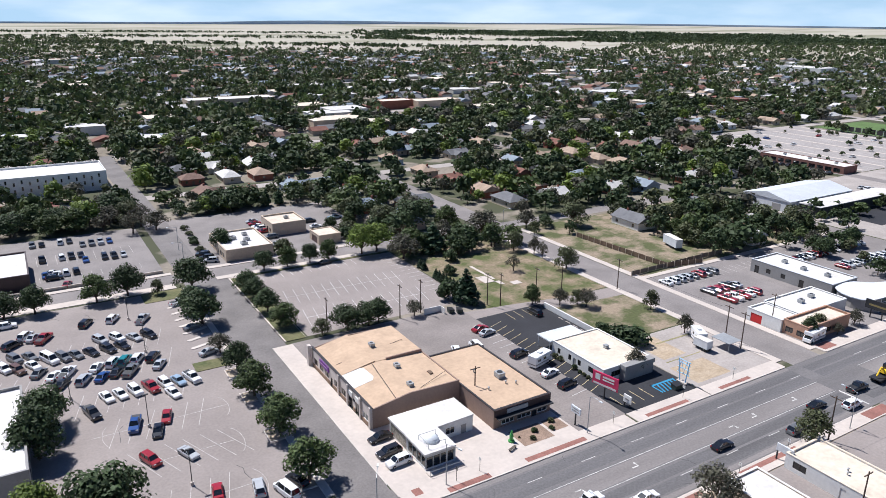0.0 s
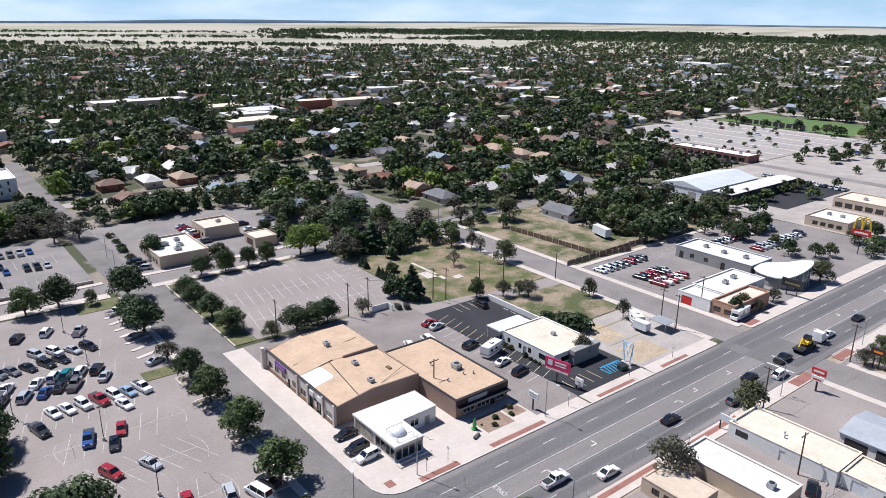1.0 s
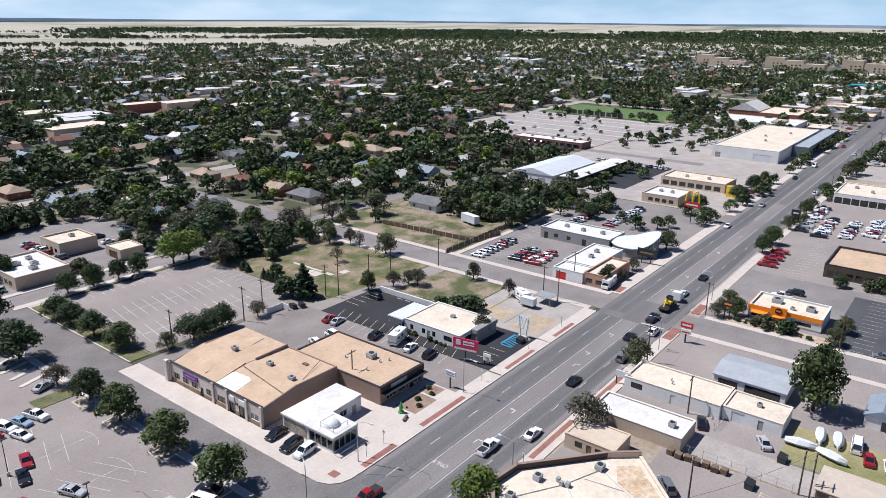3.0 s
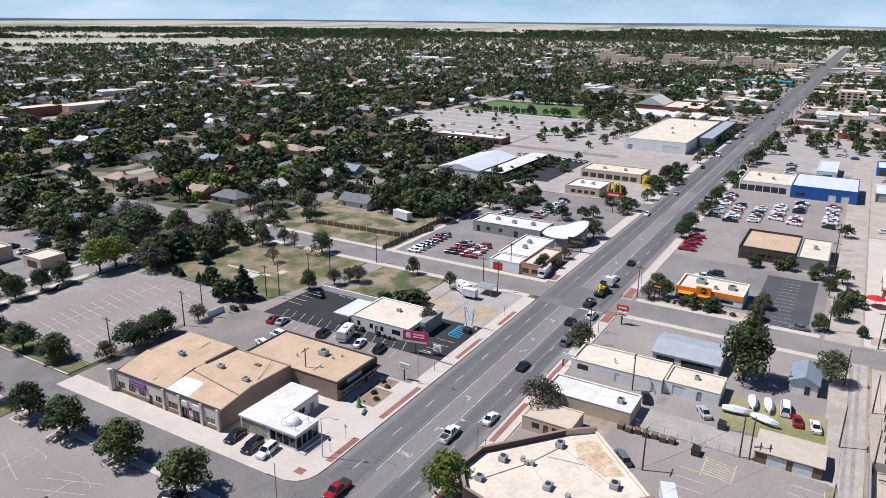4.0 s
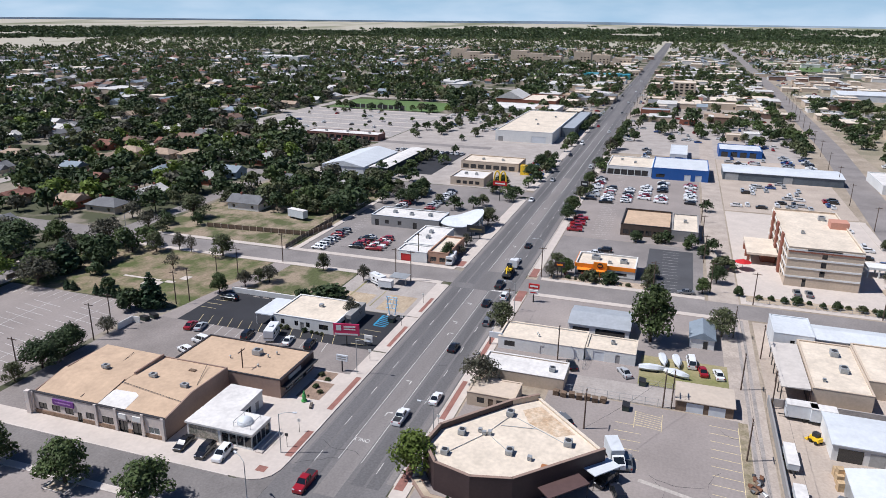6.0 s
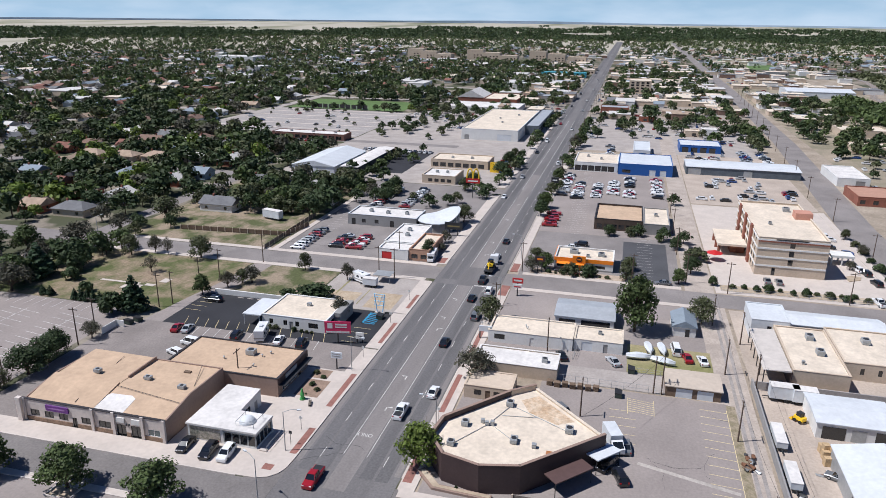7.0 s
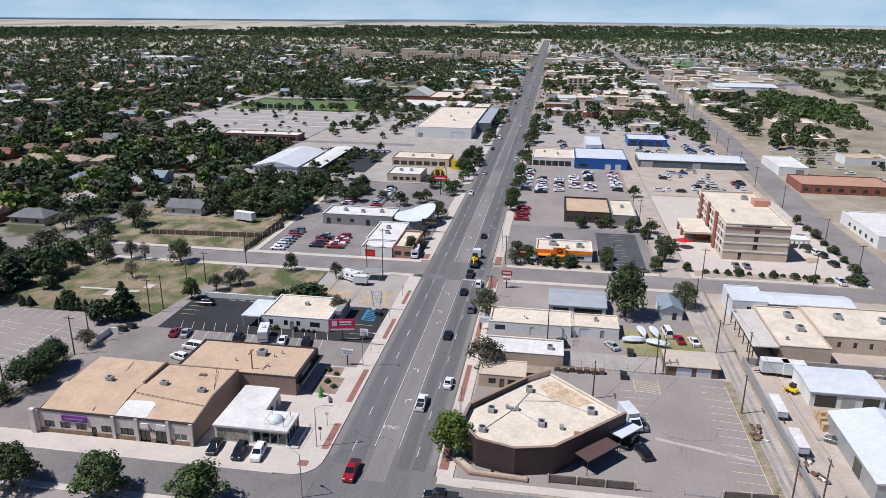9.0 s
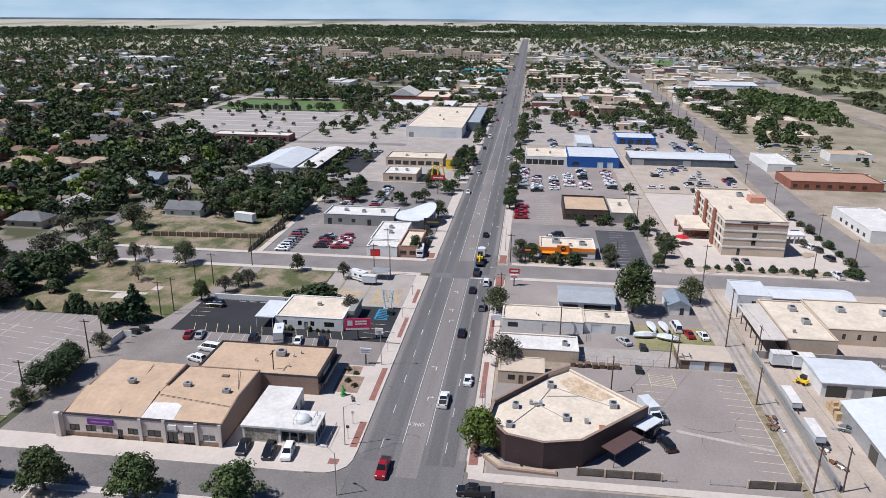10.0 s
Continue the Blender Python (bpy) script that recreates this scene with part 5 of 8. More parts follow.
def pitched(name, label, x0, x1, y0, y1, h, rise, wall, roof, axis="x", doors=(), over=0.3):
    cx, cy = (x0 + x1) / 2, (y0 + y1) / 2
    r = root(name, cx, cy, 0, 0, label, "building")
    part("wall", Solid().box(x0 - cx, x1 - cx, y0 - cy, y1 - cy, 0, h), wall, r)
    part("roof", gable(Solid(), x0 - cx, x1 - cx, y0 - cy, y1 - cy, h + 0.19, rise, over, axis), roof, r)
    for sd, a, b, hh, m in doors:
        if sd == "W":
            s = Solid().box(x0 - cx - 0.05, x0 - cx + 0.02, a - cy, b - cy, 0, hh)
        elif sd == "S":
            s = Solid().box(a - cx, b - cx, y0 - cy - 0.05, y0 - cy + 0.02, 0, hh)
        else:
            s = Solid().box(a - cx, b - cx, y1 - cy - 0.02, y1 - cy + 0.05, 0, hh)
        part("door", s, m, r)
    return r


pitched("metal_roof_shop", "shop under a shallow grey metal roof", 122, 133.5, 32, 46.5, 2.8, 1.0, WHITE_WALL, ROOF_GREY, "y", [("W", 33, 40, 2.3, GLASS), ("W", 41.5, 45.5, 2.2, FRAME_D)])
pitched("garage_shed", "low garage with tan roof and two white doors", 93, 100.6, 9.8, 20.6, 2.3, 0.35, WOOD, mat("tan_shed_roof", (0.50, 0.42, 0.34), 0.8, 0.1, 2, 10), "y", [("W", 15.4, 18.6, 2.0, METAL_WHITE), ("W", 11.3, 14.4, 2.0, METAL_WHITE)])
pitched("small_grey_cottage", "tiny white cottage with grey pitched roof", 124, 133, 12.5, 18, 2.5, 1.5, HWALL[0], ROOFS[5], "x", [("W", 14, 15, 2, GLASS)])
building("white_warehouse", "tall white metal warehouse end", 128, 139.5, -9, -0.3, 5.0, METAL_WHITE, METAL_WHITE, 0.1, wins=[("W", -5, -4, 2.5, 3.5)], doors=[("W", -8.5, -7, 2.1, GREY_WALL)])
pitched("white_long_shed", "long white shed with pale metal roof", 130.5, 139, -31, -9.2, 3.6, 0.9, METAL_WHITE, METAL_WHITE, "y", [("W", -14, -12.5, 2.2, GREY_WALL)])
building("tan_warehouse", "tan flat-roofed warehouse with roof coolers", 104, 128, -16.5, -5.3, 4.0, STUCCO_TAN, ROOF_CREAM, 0.2, units=[(122, -12, 2, 1.6, 1.2), (114, -12.6, 2, 1.6, 1.2), (108, -8, 0.6, 0.6, 0.5)])
building("tan_warehouse_wing", "tan warehouse wing with a row of small windows", 111, 130, -48, -16.8, 4.0, STUCCO_TAN, ROOF_CREAM, 0.2, wins=[("W", y, y + 0.8, 1.5, 2.9, 0) for y in (-21, -24.5, -28, -31.5, -35, -38.5)], units=[(123, -24, 2, 1.6, 1.2), (122, -34, 2, 1.6, 1.2)])
ln_ = root("warehouse_lean_to", 114.5, -2, 0, 0, "long open lean-to with pale roof along the alley", "building")
part("roof", Solid().prism([(-11, -3.0), (11, -3.0), (11, 2.6), (-11, 2.6)], 3.5, [3.9, 3.9, 3.6, 3.6]), mat("beige_metal", (0.55, 0.50, 0.45), 0.6, 0.1, 3, 10), ln_)
for k in range(6):
    part("post", Solid().box(-10.8 + k * 4.2, -10.6 + k * 4.2, 2.2, 2.4, 0, 3.5), STEEL_DARK, ln_)
part("back_wall", Solid().box(-11, 11, -3.2, -3.02, 0, 3.6), BROWN_DARK, ln_)
# open bay: near-black sheets on the wall stand for the shaded inside
pitched("white_shop", "white-roofed workshop with open bay", 84.5, 95.5, -20, -6, 3.2, 0.5, WHITE_WALL, METAL_WHITE, "y", [("W", -11, -7, 2.6, GLASS), ("W", -14.5, -12, 2.5, METAL_GREY), ("W", -19, -16, 2.6, GLASS)])
# the open door, too, is a dark sheet in place of interior shade
pitched("grey_workshop", "pale arched workshop with open door", 54, 76, -22, -6.5, 3.6, 1.6, METAL_GREY, METAL_WHITE, "x", [("W", -16, -12, 3, GLASS), ("N", 60, 63, 2.8, GLASS)])

# ---- across the cross street ----
bl = building("red_door_shop", "white and terracotta shop with red garage door", 159.5, 166.5, 97, 107, 3.4, WHITE_WALL, ROOF_WHITE, 0.3, doors=[("W", 102.5, 105.8, 2.4, RED)])
building("terracotta_shop", "terracotta stucco shop with stepped roof", 160, 178, 90.2, 96.8, 3.8, mat("terracotta_stucco", (0.42, 0.25, 0.17), 0.9, 0.1, 2, 16), ROOF_CREAM, 0.5, wins=[("W", 91, 93, 0.8, 2.2), ("W", 94, 96, 0.8, 2.2), ("S", 162, 165, 0.8, 2.2), ("S", 167, 170, 0.8, 2.2)])
building("white_shop_wing", "long white-roofed shop wing", 166.8, 188, 97, 107.5, 3.6, WHITE_WALL, ROOF_WHITE, 0.3, units=[(175, 102), (181, 103)])
building("grey_gym", "grey flat-roofed hall with white roof", 193.5, 206, 104.5, 131, 4.0, GREY_WALL, ROOF_WHITE, 0.35, wins=[("W", 128, 129.5, 0, 2.4, 0), ("W", 124, 125.5, 1, 2.4, 0), ("W", 119, 120.5, 1, 2.4, 0), ("W", 113, 114.5, 0, 2.4, 0)], units=[(200, 110), (199, 117), (200, 124)], coping=METAL_WHITE)


def glass_pavilion():
    """A fan-shaped pavilion: pale metal wedges that climb to a tall curved glass front."""
    r = root("glass_pavilion", 199, 97.5, 0, 0, "fan-shaped pavilion with pale metal roof and curved glass front", "building")
    R, N, glass_at = 7.6, 20, radians(-62)

    def rim(t):
        return 3.3 + 3.9 * max(0.0, math.cos(t - glass_at)) ** 1.3

    def at(t, rr, z):
        return (rr * math.cos(t), rr * math.sin(t), z)

    hub = (-1.2, 2.2, 5.2)
    for k in range(N):
        t0, t1 = 2 * math.pi * k / N, 2 * math.pi * (k + 1) / N
        tm = (t0 + t1) / 2
        z0, z1 = rim(t0), rim(t1)
        a, b, c, d = at(t0, R, 0), at(t1, R, 0), at(t1, R, z1), at(t0, R, z0)
        wedge = Solid()
        e0, e1 = at(t0, R + 0.5, z0 + 0.05), at(t1, R + 0.5, z1 + 0.05)
        wedge.face([hub, e0, e1]).face([(hub[0], hub[1], hub[2] - 0.25), (e1[0], e1[1], e1[2] - 0.25), (e0[0], e0[1], e0[2] - 0.25)])
        wedge.face([(e0[0], e0[1], e0[2] - 0.25), (e1[0], e1[1], e1[2] - 0.25), e1, e0])
        part("roof_panel", wedge, METAL_WHITE, r)
        glazed = math.cos(tm - glass_at) > 0.35
        pane = Solid().face([a, b, c, d]).face([at(t1, R - 0.15, 0), at(t0, R - 0.15, 0), at(t0, R - 0.15, z0), at(t1, R - 0.15, z1)])
        part("glass_pane" if glazed else "wall_panel", pane, GLASS_LIT if glazed else GREY_WALL, r)
        if glazed:
            part("mullion", Solid().tube(at(t0, R + 0.06, 0), at(t0, R + 0.06, z0), 0.09, None, 4), METAL_WHITE, r)
            for f in (0.33, 0.66):
                part("transom", Solid().tube(at(t0, R + 0.05, z0 * f), at(t1, R + 0.05, z1 * f), 0.06, None, 4), METAL_WHITE, r)


glass_pavilion()

# ---- drive-in with orange fascia ----
ob_ = building("drive_in_restaurant", "white drive-in restaurant with bright orange fascia", 166, 177.5, 33.6, 51.4, 3.6, WHITE_WALL, ROOF_CREAM, 0.5, wins=[("W", 46.5, 50.5, 0.7, 2.1, 3), ("W", 36, 40, 0.9, 1.8, 3), ("N", 168, 172, 0.7, 2.1, 3)], doors=[("W", 42.6, 43.8, 2.2)], units=[(172, 37.5, 2, 2, 1.1), (173, 46, 2, 2.5, 1.2), (170, 41.5, 1, 1, 0.8)])
part("fascia", Solid().box(-5.95, -5.78, -8.9, 8.9, 2.55, 3.75).box(-5.78, 5.75, 8.92, 9.08, 2.55, 3.75), ORANGE, ob_, "bright orange fascia band")
tw = part("tower", Solid().box(-6.4, -5.96, -0.6, 3.4, 0, 4.6), ORANGE, ob_, "orange entrance tower")
part("sign_disc", Solid().tube((-6.5, 1.4, 3.6), (-6.41, 1.4, 3.6), 0.85, None, 20), BROWN_DARK, tw)
part("sign_bar", Solid().box(-6.56, -6.51, 0.9, 1.9, 3.4, 3.8), ORANGE, tw)
for a, b in ((4.0, 8.2), (-0.4, 2.6)):
    part("awning", Solid().prism([(-7.2, a), (-5.96, a), (-5.96, b), (-7.2, b)], 2.0, [2.05, 2.5, 2.5, 2.05]), ORANGE, ob_, "orange window awning")
part("wainscot", Solid().box(-5.9, -5.77, -8.8, 8.8, 0, 0.5), GREY_WALL, ob_)

# ---- hotel ----
ht = building("hotel", "four-storey beige hotel with brick-red bands", 177.5, 224, -28, -8.2, 10.6, STUCCO_TAN, ROOF_CREAM, 0.5, wins=[("W", -18.6, -17.2, z, z + 1.5, 0) for z in (3.2, 5.6, 8.0)] + [("W", -14.0, -13.0, 0.1, 2.2, 0)] + [("N", x, x + 1.5, z, z + 1.4, 0) for z in (0.9, 3.3, 5.7, 8.1) for x in range(181, 222, 4)], units=[(214, -22, 2, 2, 1.2), (195, -14, 1, 1, 0.8), (205, -24, 1.4, 1.4, 1)], coping=ROOF_CREAM)
cx_, cy_ = 200.75, -18.1
for z in (2.5, 4.9, 7.3, 9.7):
    part("string_course", Solid().box(-23.4, -23.26, -9.9, 9.9, z, z + 0.45).box(-23.2, 23.2, 9.92, 10.05, z, z + 0.45), WHITE_WALL, ht)
for x in (-12, 1, 14):
    part("brick_pier", Solid().box(x, x + 3.0, 9.92, 10.5, 0, 11.0), BRICK, ht, "red brick pier")
part("roof_box", Solid().box(3, 8, -10.3, -5, 10.0, 12.0), mat("salmon_stucco", (0.50, 0.25, 0.18), 0.9, 0.1, 2, 16), ht)
part("red_band", Solid().box(-23.42, -23.27, -9.9, 9.9, 9.3, 9.68), BRICK, ht)
part("sign_lettering", Solid().box(-23.46, -23.43, -4.0, 5.0, 9.95, 10.3), STEEL_DARK, ht)
ht.scale = (1, 1, 1.13)
hc = root("hotel_porch", 203, -3.6, 0, 0, "low flat-roofed hotel entrance porch with columns", "building")
part("porch_roof", Solid().box(-9, 9, -4.4, 4.6, 3.3, 4.0), ROOF_CREAM, hc)
for x in (-8, 0, 8):
    part("column", Solid().box(x - 0.4, x + 0.4, 3.6, 4.4, 0, 3.3), BRICK, hc)
part("porch_wall", Solid().box(-5, 5, -4.3, 0, 0, 3.3), BRICK, hc)

# ---- car dealer and retail ----
building("brown_restaurant", "dark brown restaurant with stepped flat roof", 213, 236, 24.8, 42, 4.2, mat("brown_brick", (0.085, 0.06, 0.045), 0.9, 0.2, 4, 30), ROOF_TAN, 0.6, wins=[("W", 26 + k * 2.6, 28 + k * 2.6, 0.6, 2.3, 1) for k in range(6)], coping=FRAME_D)
building("tan_annexe", "tan and grey annexe of the restaurant", 211, 235, 15.5, 24.5, 4.0, GREY_WALL, ROOF_CREAM, 0.3, units=[(224, 20)])
bd = building("dealership", "car dealership with bright blue wall and white roof", 315, 345, 10, 36, 5.5, BLUE, METAL_WHITE, 0.15, doors=[("W", 13, 16, 3, METAL_WHITE), ("W", 18, 21, 3, METAL_WHITE)], wins=[("W", 30, 34, 1, 2.6, 2)])
building("dealer_showroom", "white glazed dealership showroom", 318, 345, 36.3, 58, 4.6, WHITE_WALL, ROOF_CREAM, 0.4, wins=[("W", 38 + k * 3.3, 41 + k * 3.3, 0.3, 3.0, 2) for k in range(6)], units=[(330, 45), (336, 52)])
building("small_white_shed", "small white shed behind the dealership", 362, 394, 20, 29, 4.5, METAL_WHITE, METAL_WHITE, 0.1, doors=[("W", 22, 26, 3, BLUE)])
pitched("grey_metal_shed", "very long metal shed with pale roof", 326, 346, -50, 3, 3.8, 0.9, mat("dark_metal_wall", (0.10, 0.12, 0.14), 0.6, 0.2, 5, 20), METAL_WHITE, "y", [("W", -4, 2, 3.2, METAL_GREY), ("W", -28, -24, 3, METAL_GREY)])
building("blue_service_shop", "blue service shop with dark bays", 390, 410, -20, 3, 4.2, BLUE, METAL_WHITE, 0.2, doors=[("W", -17 + k * 5, -13.5 + k * 5, 3, GLASS) for k in range(4)])
building("big_store", "large white retail store with dark glass corner", 395, 500, 99, 135, 6.8, WHITE_WALL, ROOF_CREAM, 0.4, doors=[("W", 103, 112, 4.0, METAL_WHITE), ("W", 130, 133, 3, GREY_WALL)], units=[(430, 115), (450, 120), (470, 110)])
building("store_front", "dark glass and metal store front", 425, 515, 90, 98.7, 6.0, mat("store_slate", (0.12, 0.14, 0.16), 0.5, 0.2, 4, 20), ROOF_GREY, 0.3, wins=[("S", 430 + k * 8, 436 + k * 8, 0.5, 4.0, 2) for k in range(10)])
building("drive_bank", "low strip of shops with tan parapet", 305, 322, 100, 130, 4.2, STUCCO_TAN, ROOF_CREAM, 0.4, units=[(313, 110), (312, 120)], wins=[("W", 102 + k * 4, 105 + k * 4, 0.5, 2.6, 1) for k in range(7)])
building("burger_restaurant", "tan burger restaurant with flat white roof", 268, 285, 108, 124, 3.8, STUCCO_TAN, ROOF_WHITE, 0.4, wins=[("W", 110 + k * 3, 112 + k * 3, 0.8, 2.3, 1) for k in range(4)], units=[(277, 114), (277, 119)])
building("yellow_front_shop", "small shop with yellow front panel", 300, 303, 92, 98, 4.6, YELLOW, ROOF_CREAM, 0.3)
pitched("metal_hall", "white metal hall with broad pale roof", 268, 312, 168, 190, 4.6, 2.4, METAL_WHITE, METAL_WHITE, "x", [("W", 172, 176, 3, GREY_WALL)])
# a near-black box fills the open sides as the shade under the roof
pitched("open_car_shed", "long open-sided shed with bright white roof", 272, 328, 157.5, 166.5, 4.2, 0.5, mat("shed_inner_shade", (0.04, 0.045, 0.05), 0.8, 0.2, 4, 10), ROOF_WHITE, "x")
building("strip_mall", "long low strip mall with brown front", 364, 376, 202, 251, 3.8, mat("maroon_brick", (0.20, 0.10, 0.08), 0.9, 0.2, 4, 30), ROOF_WHITE, 0.2, wins=[("W", 204 + k * 4.6, 207.6 + k * 4.6, 0.4, 2.6, 1) for k in range(10)], units=[(370, 210), (370, 225), (370, 240)])
pitched("church", "brown church with steep pale gable", 590, 625, 160, 184, 5, 6, BRICK, ROOFS[3], "x")
building("church_hall", "brown brick church hall", 575, 625, 128, 158, 6, BRICK, ROOF_CREAM, 0.4)
building("white_low_hall", "long white low hall before the church", 530, 568, 120, 182, 4, WHITE_WALL, ROOF_WHITE, 0.3)
building("tall_tan_block", "tan five-storey block beside the far road", 730, 760, 14, 36, 13, STUCCO_TAN, ROOF_CREAM, 0.5, wins=[("W", 16 + k * 5, 19 + k * 5, z, z + 1.8, 0) for k in range(4) for z in (1.5, 4.5, 7.5, 10)])
building("teal_motel", "long motel with bright teal roof and walls", 910, 930, 92, 150, 6, TEAL, TEAL, 0.2, wins=[("W", 95 + k * 6, 98 + k * 6, z, z + 1.5, 0) for k in range(9) for z in (1, 3.6)])
pitched("white_far_shed", "long white industrial shed by the railway", 745, 790, -180, -118, 6, 2, METAL_WHITE, METAL_WHITE, "y")
building("brick_warehouse", "low red brick warehouse", 280, 302, -103, -63, 4, BRICK, mat("red_roof", (0.42, 0.24, 0.17), 0.9, 0.1, 2, 10), 0.3, wins=[("W", -66 - k * 5, -64 - k * 5, 1, 2.6, 0) for k in range(7)])
building("white_garage", "white garage by the highway", 318, 350, -78, -64, 4.2, WHITE_WALL, ROOF_WHITE, 0.3, doors=[("W", -76, -72, 3, GREY_WALL)])
building("white_block_shop", "white block shop with flat roof", 198, 232, -80, -63, 4.5, WHITE_WALL, ROOF_WHITE, 0.3, wins=[("N", 202 + k * 5, 204 + k * 5, 1, 2.4, 0) for k in range(5)], doors=[("W", -75, -71, 3, GREY_WALL)])

# ---- offices behind the car parks ----
building("clinic", "flat white-roofed clinic with roof plant", 52.5, 68, 219.5, 241, 4.0, STUCCO_TAN, ROOF_WHITE, 0.5, wins=[("W", 222 + k * 3, 224 + k * 3, 0.8, 2.3, 0) for k in range(6)], units=[(60, 225, 2, 2, 1), (62, 229, 2, 1.6, 1), (58, 232, 2.4, 1.6, 1.2), (63, 235, 1.6, 1.6, 1)])
building("beige_office", "beige office block with flat roof", 74.5, 87, 240, 253, 4.5, STUCCO_TAN, ROOF_CREAM, 0.5, wins=[("W", 242 + k * 3, 243.6 + k * 3, 1, 2.4, 0) for k in range(3)], units=[(82, 247, 1.6, 1.2, 1)])
building("small_garage", "small beige garage with brown door", 85, 93, 222, 231, 3.4, STUCCO_TAN, ROOF_CREAM, 0.2, doors=[("W", 224, 229, 2.4, ROOF_BROWN)])
building("civic_building", "long two-storey white civic building with slot windows", -60, 33.5, 346, 372, 8.6, WHITE_WALL, ROOF_WHITE, 0.8, wins=[("S", x, x + 0.7, z, z + 1.6, 0) for x in range(-30, 32, 3) for z in ((2, 5) if x % 2 else (3, 6))])
building("corner_office", "white-roofed office at the edge of the car park", -40, -6, 118, 150, 5.5, GREY_WALL, ROOF_WHITE, 0.5, units=[(-12, 128, 2.5, 1.6, 1), (-16, 140, 2, 1.6, 1)], wins=[("E", 122 + k * 4, 124.5 + k * 4, 1, 2.8, 1) for k in range(6)])
building("low_store", "low store with white roof beside the trees", -30, 2.2, 70, 97, 4.0, WHITE_WALL, ROOF_WHITE, 0.4)
building("bank_office", "dark office with white canopy roof", -30, -2, 222, 246, 5.0, BROWN_DARK, ROOF_WHITE, 0.4, wins=[("E", 226 + k * 4, 228.5 + k * 4, 0.8, 2.8, 1) for k in range(4)])
building("flat_school", "long flat-roofed school among trees", 130, 205, 628, 650, 6, STUCCO_TAN, ROOF_WHITE, 0.3)
building("brick_school", "red and tan school buildings", 270, 300, 545, 562, 7, BRICK, ROOF_CREAM, 0.3)
building("tan_school_wing", "tan school wing with pale roof", 302, 345, 540, 560, 6, STUCCO_TAN, ROOF_CREAM, 0.3)
building("far_white_hall", "large white hall far in the trees", 1010, 1050, 620, 690, 9, WHITE_WALL, ROOF_WHITE, 0.3)
building("far_red_hall", "red-roofed hall in the trees", 560, 580, 420, 450, 7, BRICK, ROOFS[2], 0.1)
# a range of tan institute halls far along the road
for k in range(9):
    building("institute_hall", "tan castellated institute hall far along the road", 1180 + (k % 3) * 45, 1205 + (k % 3) * 45, 110 + k * 38, 140 + k * 38, 12 + (k % 3) * 2, STUCCO_TAN, ROOF_CREAM, 0.6, wins=[("W", 113 + k * 38 + j * 6, 115.5 + k * 38 + j * 6, z, z + 2, 0) for j in range(3) for z in (2, 6)])

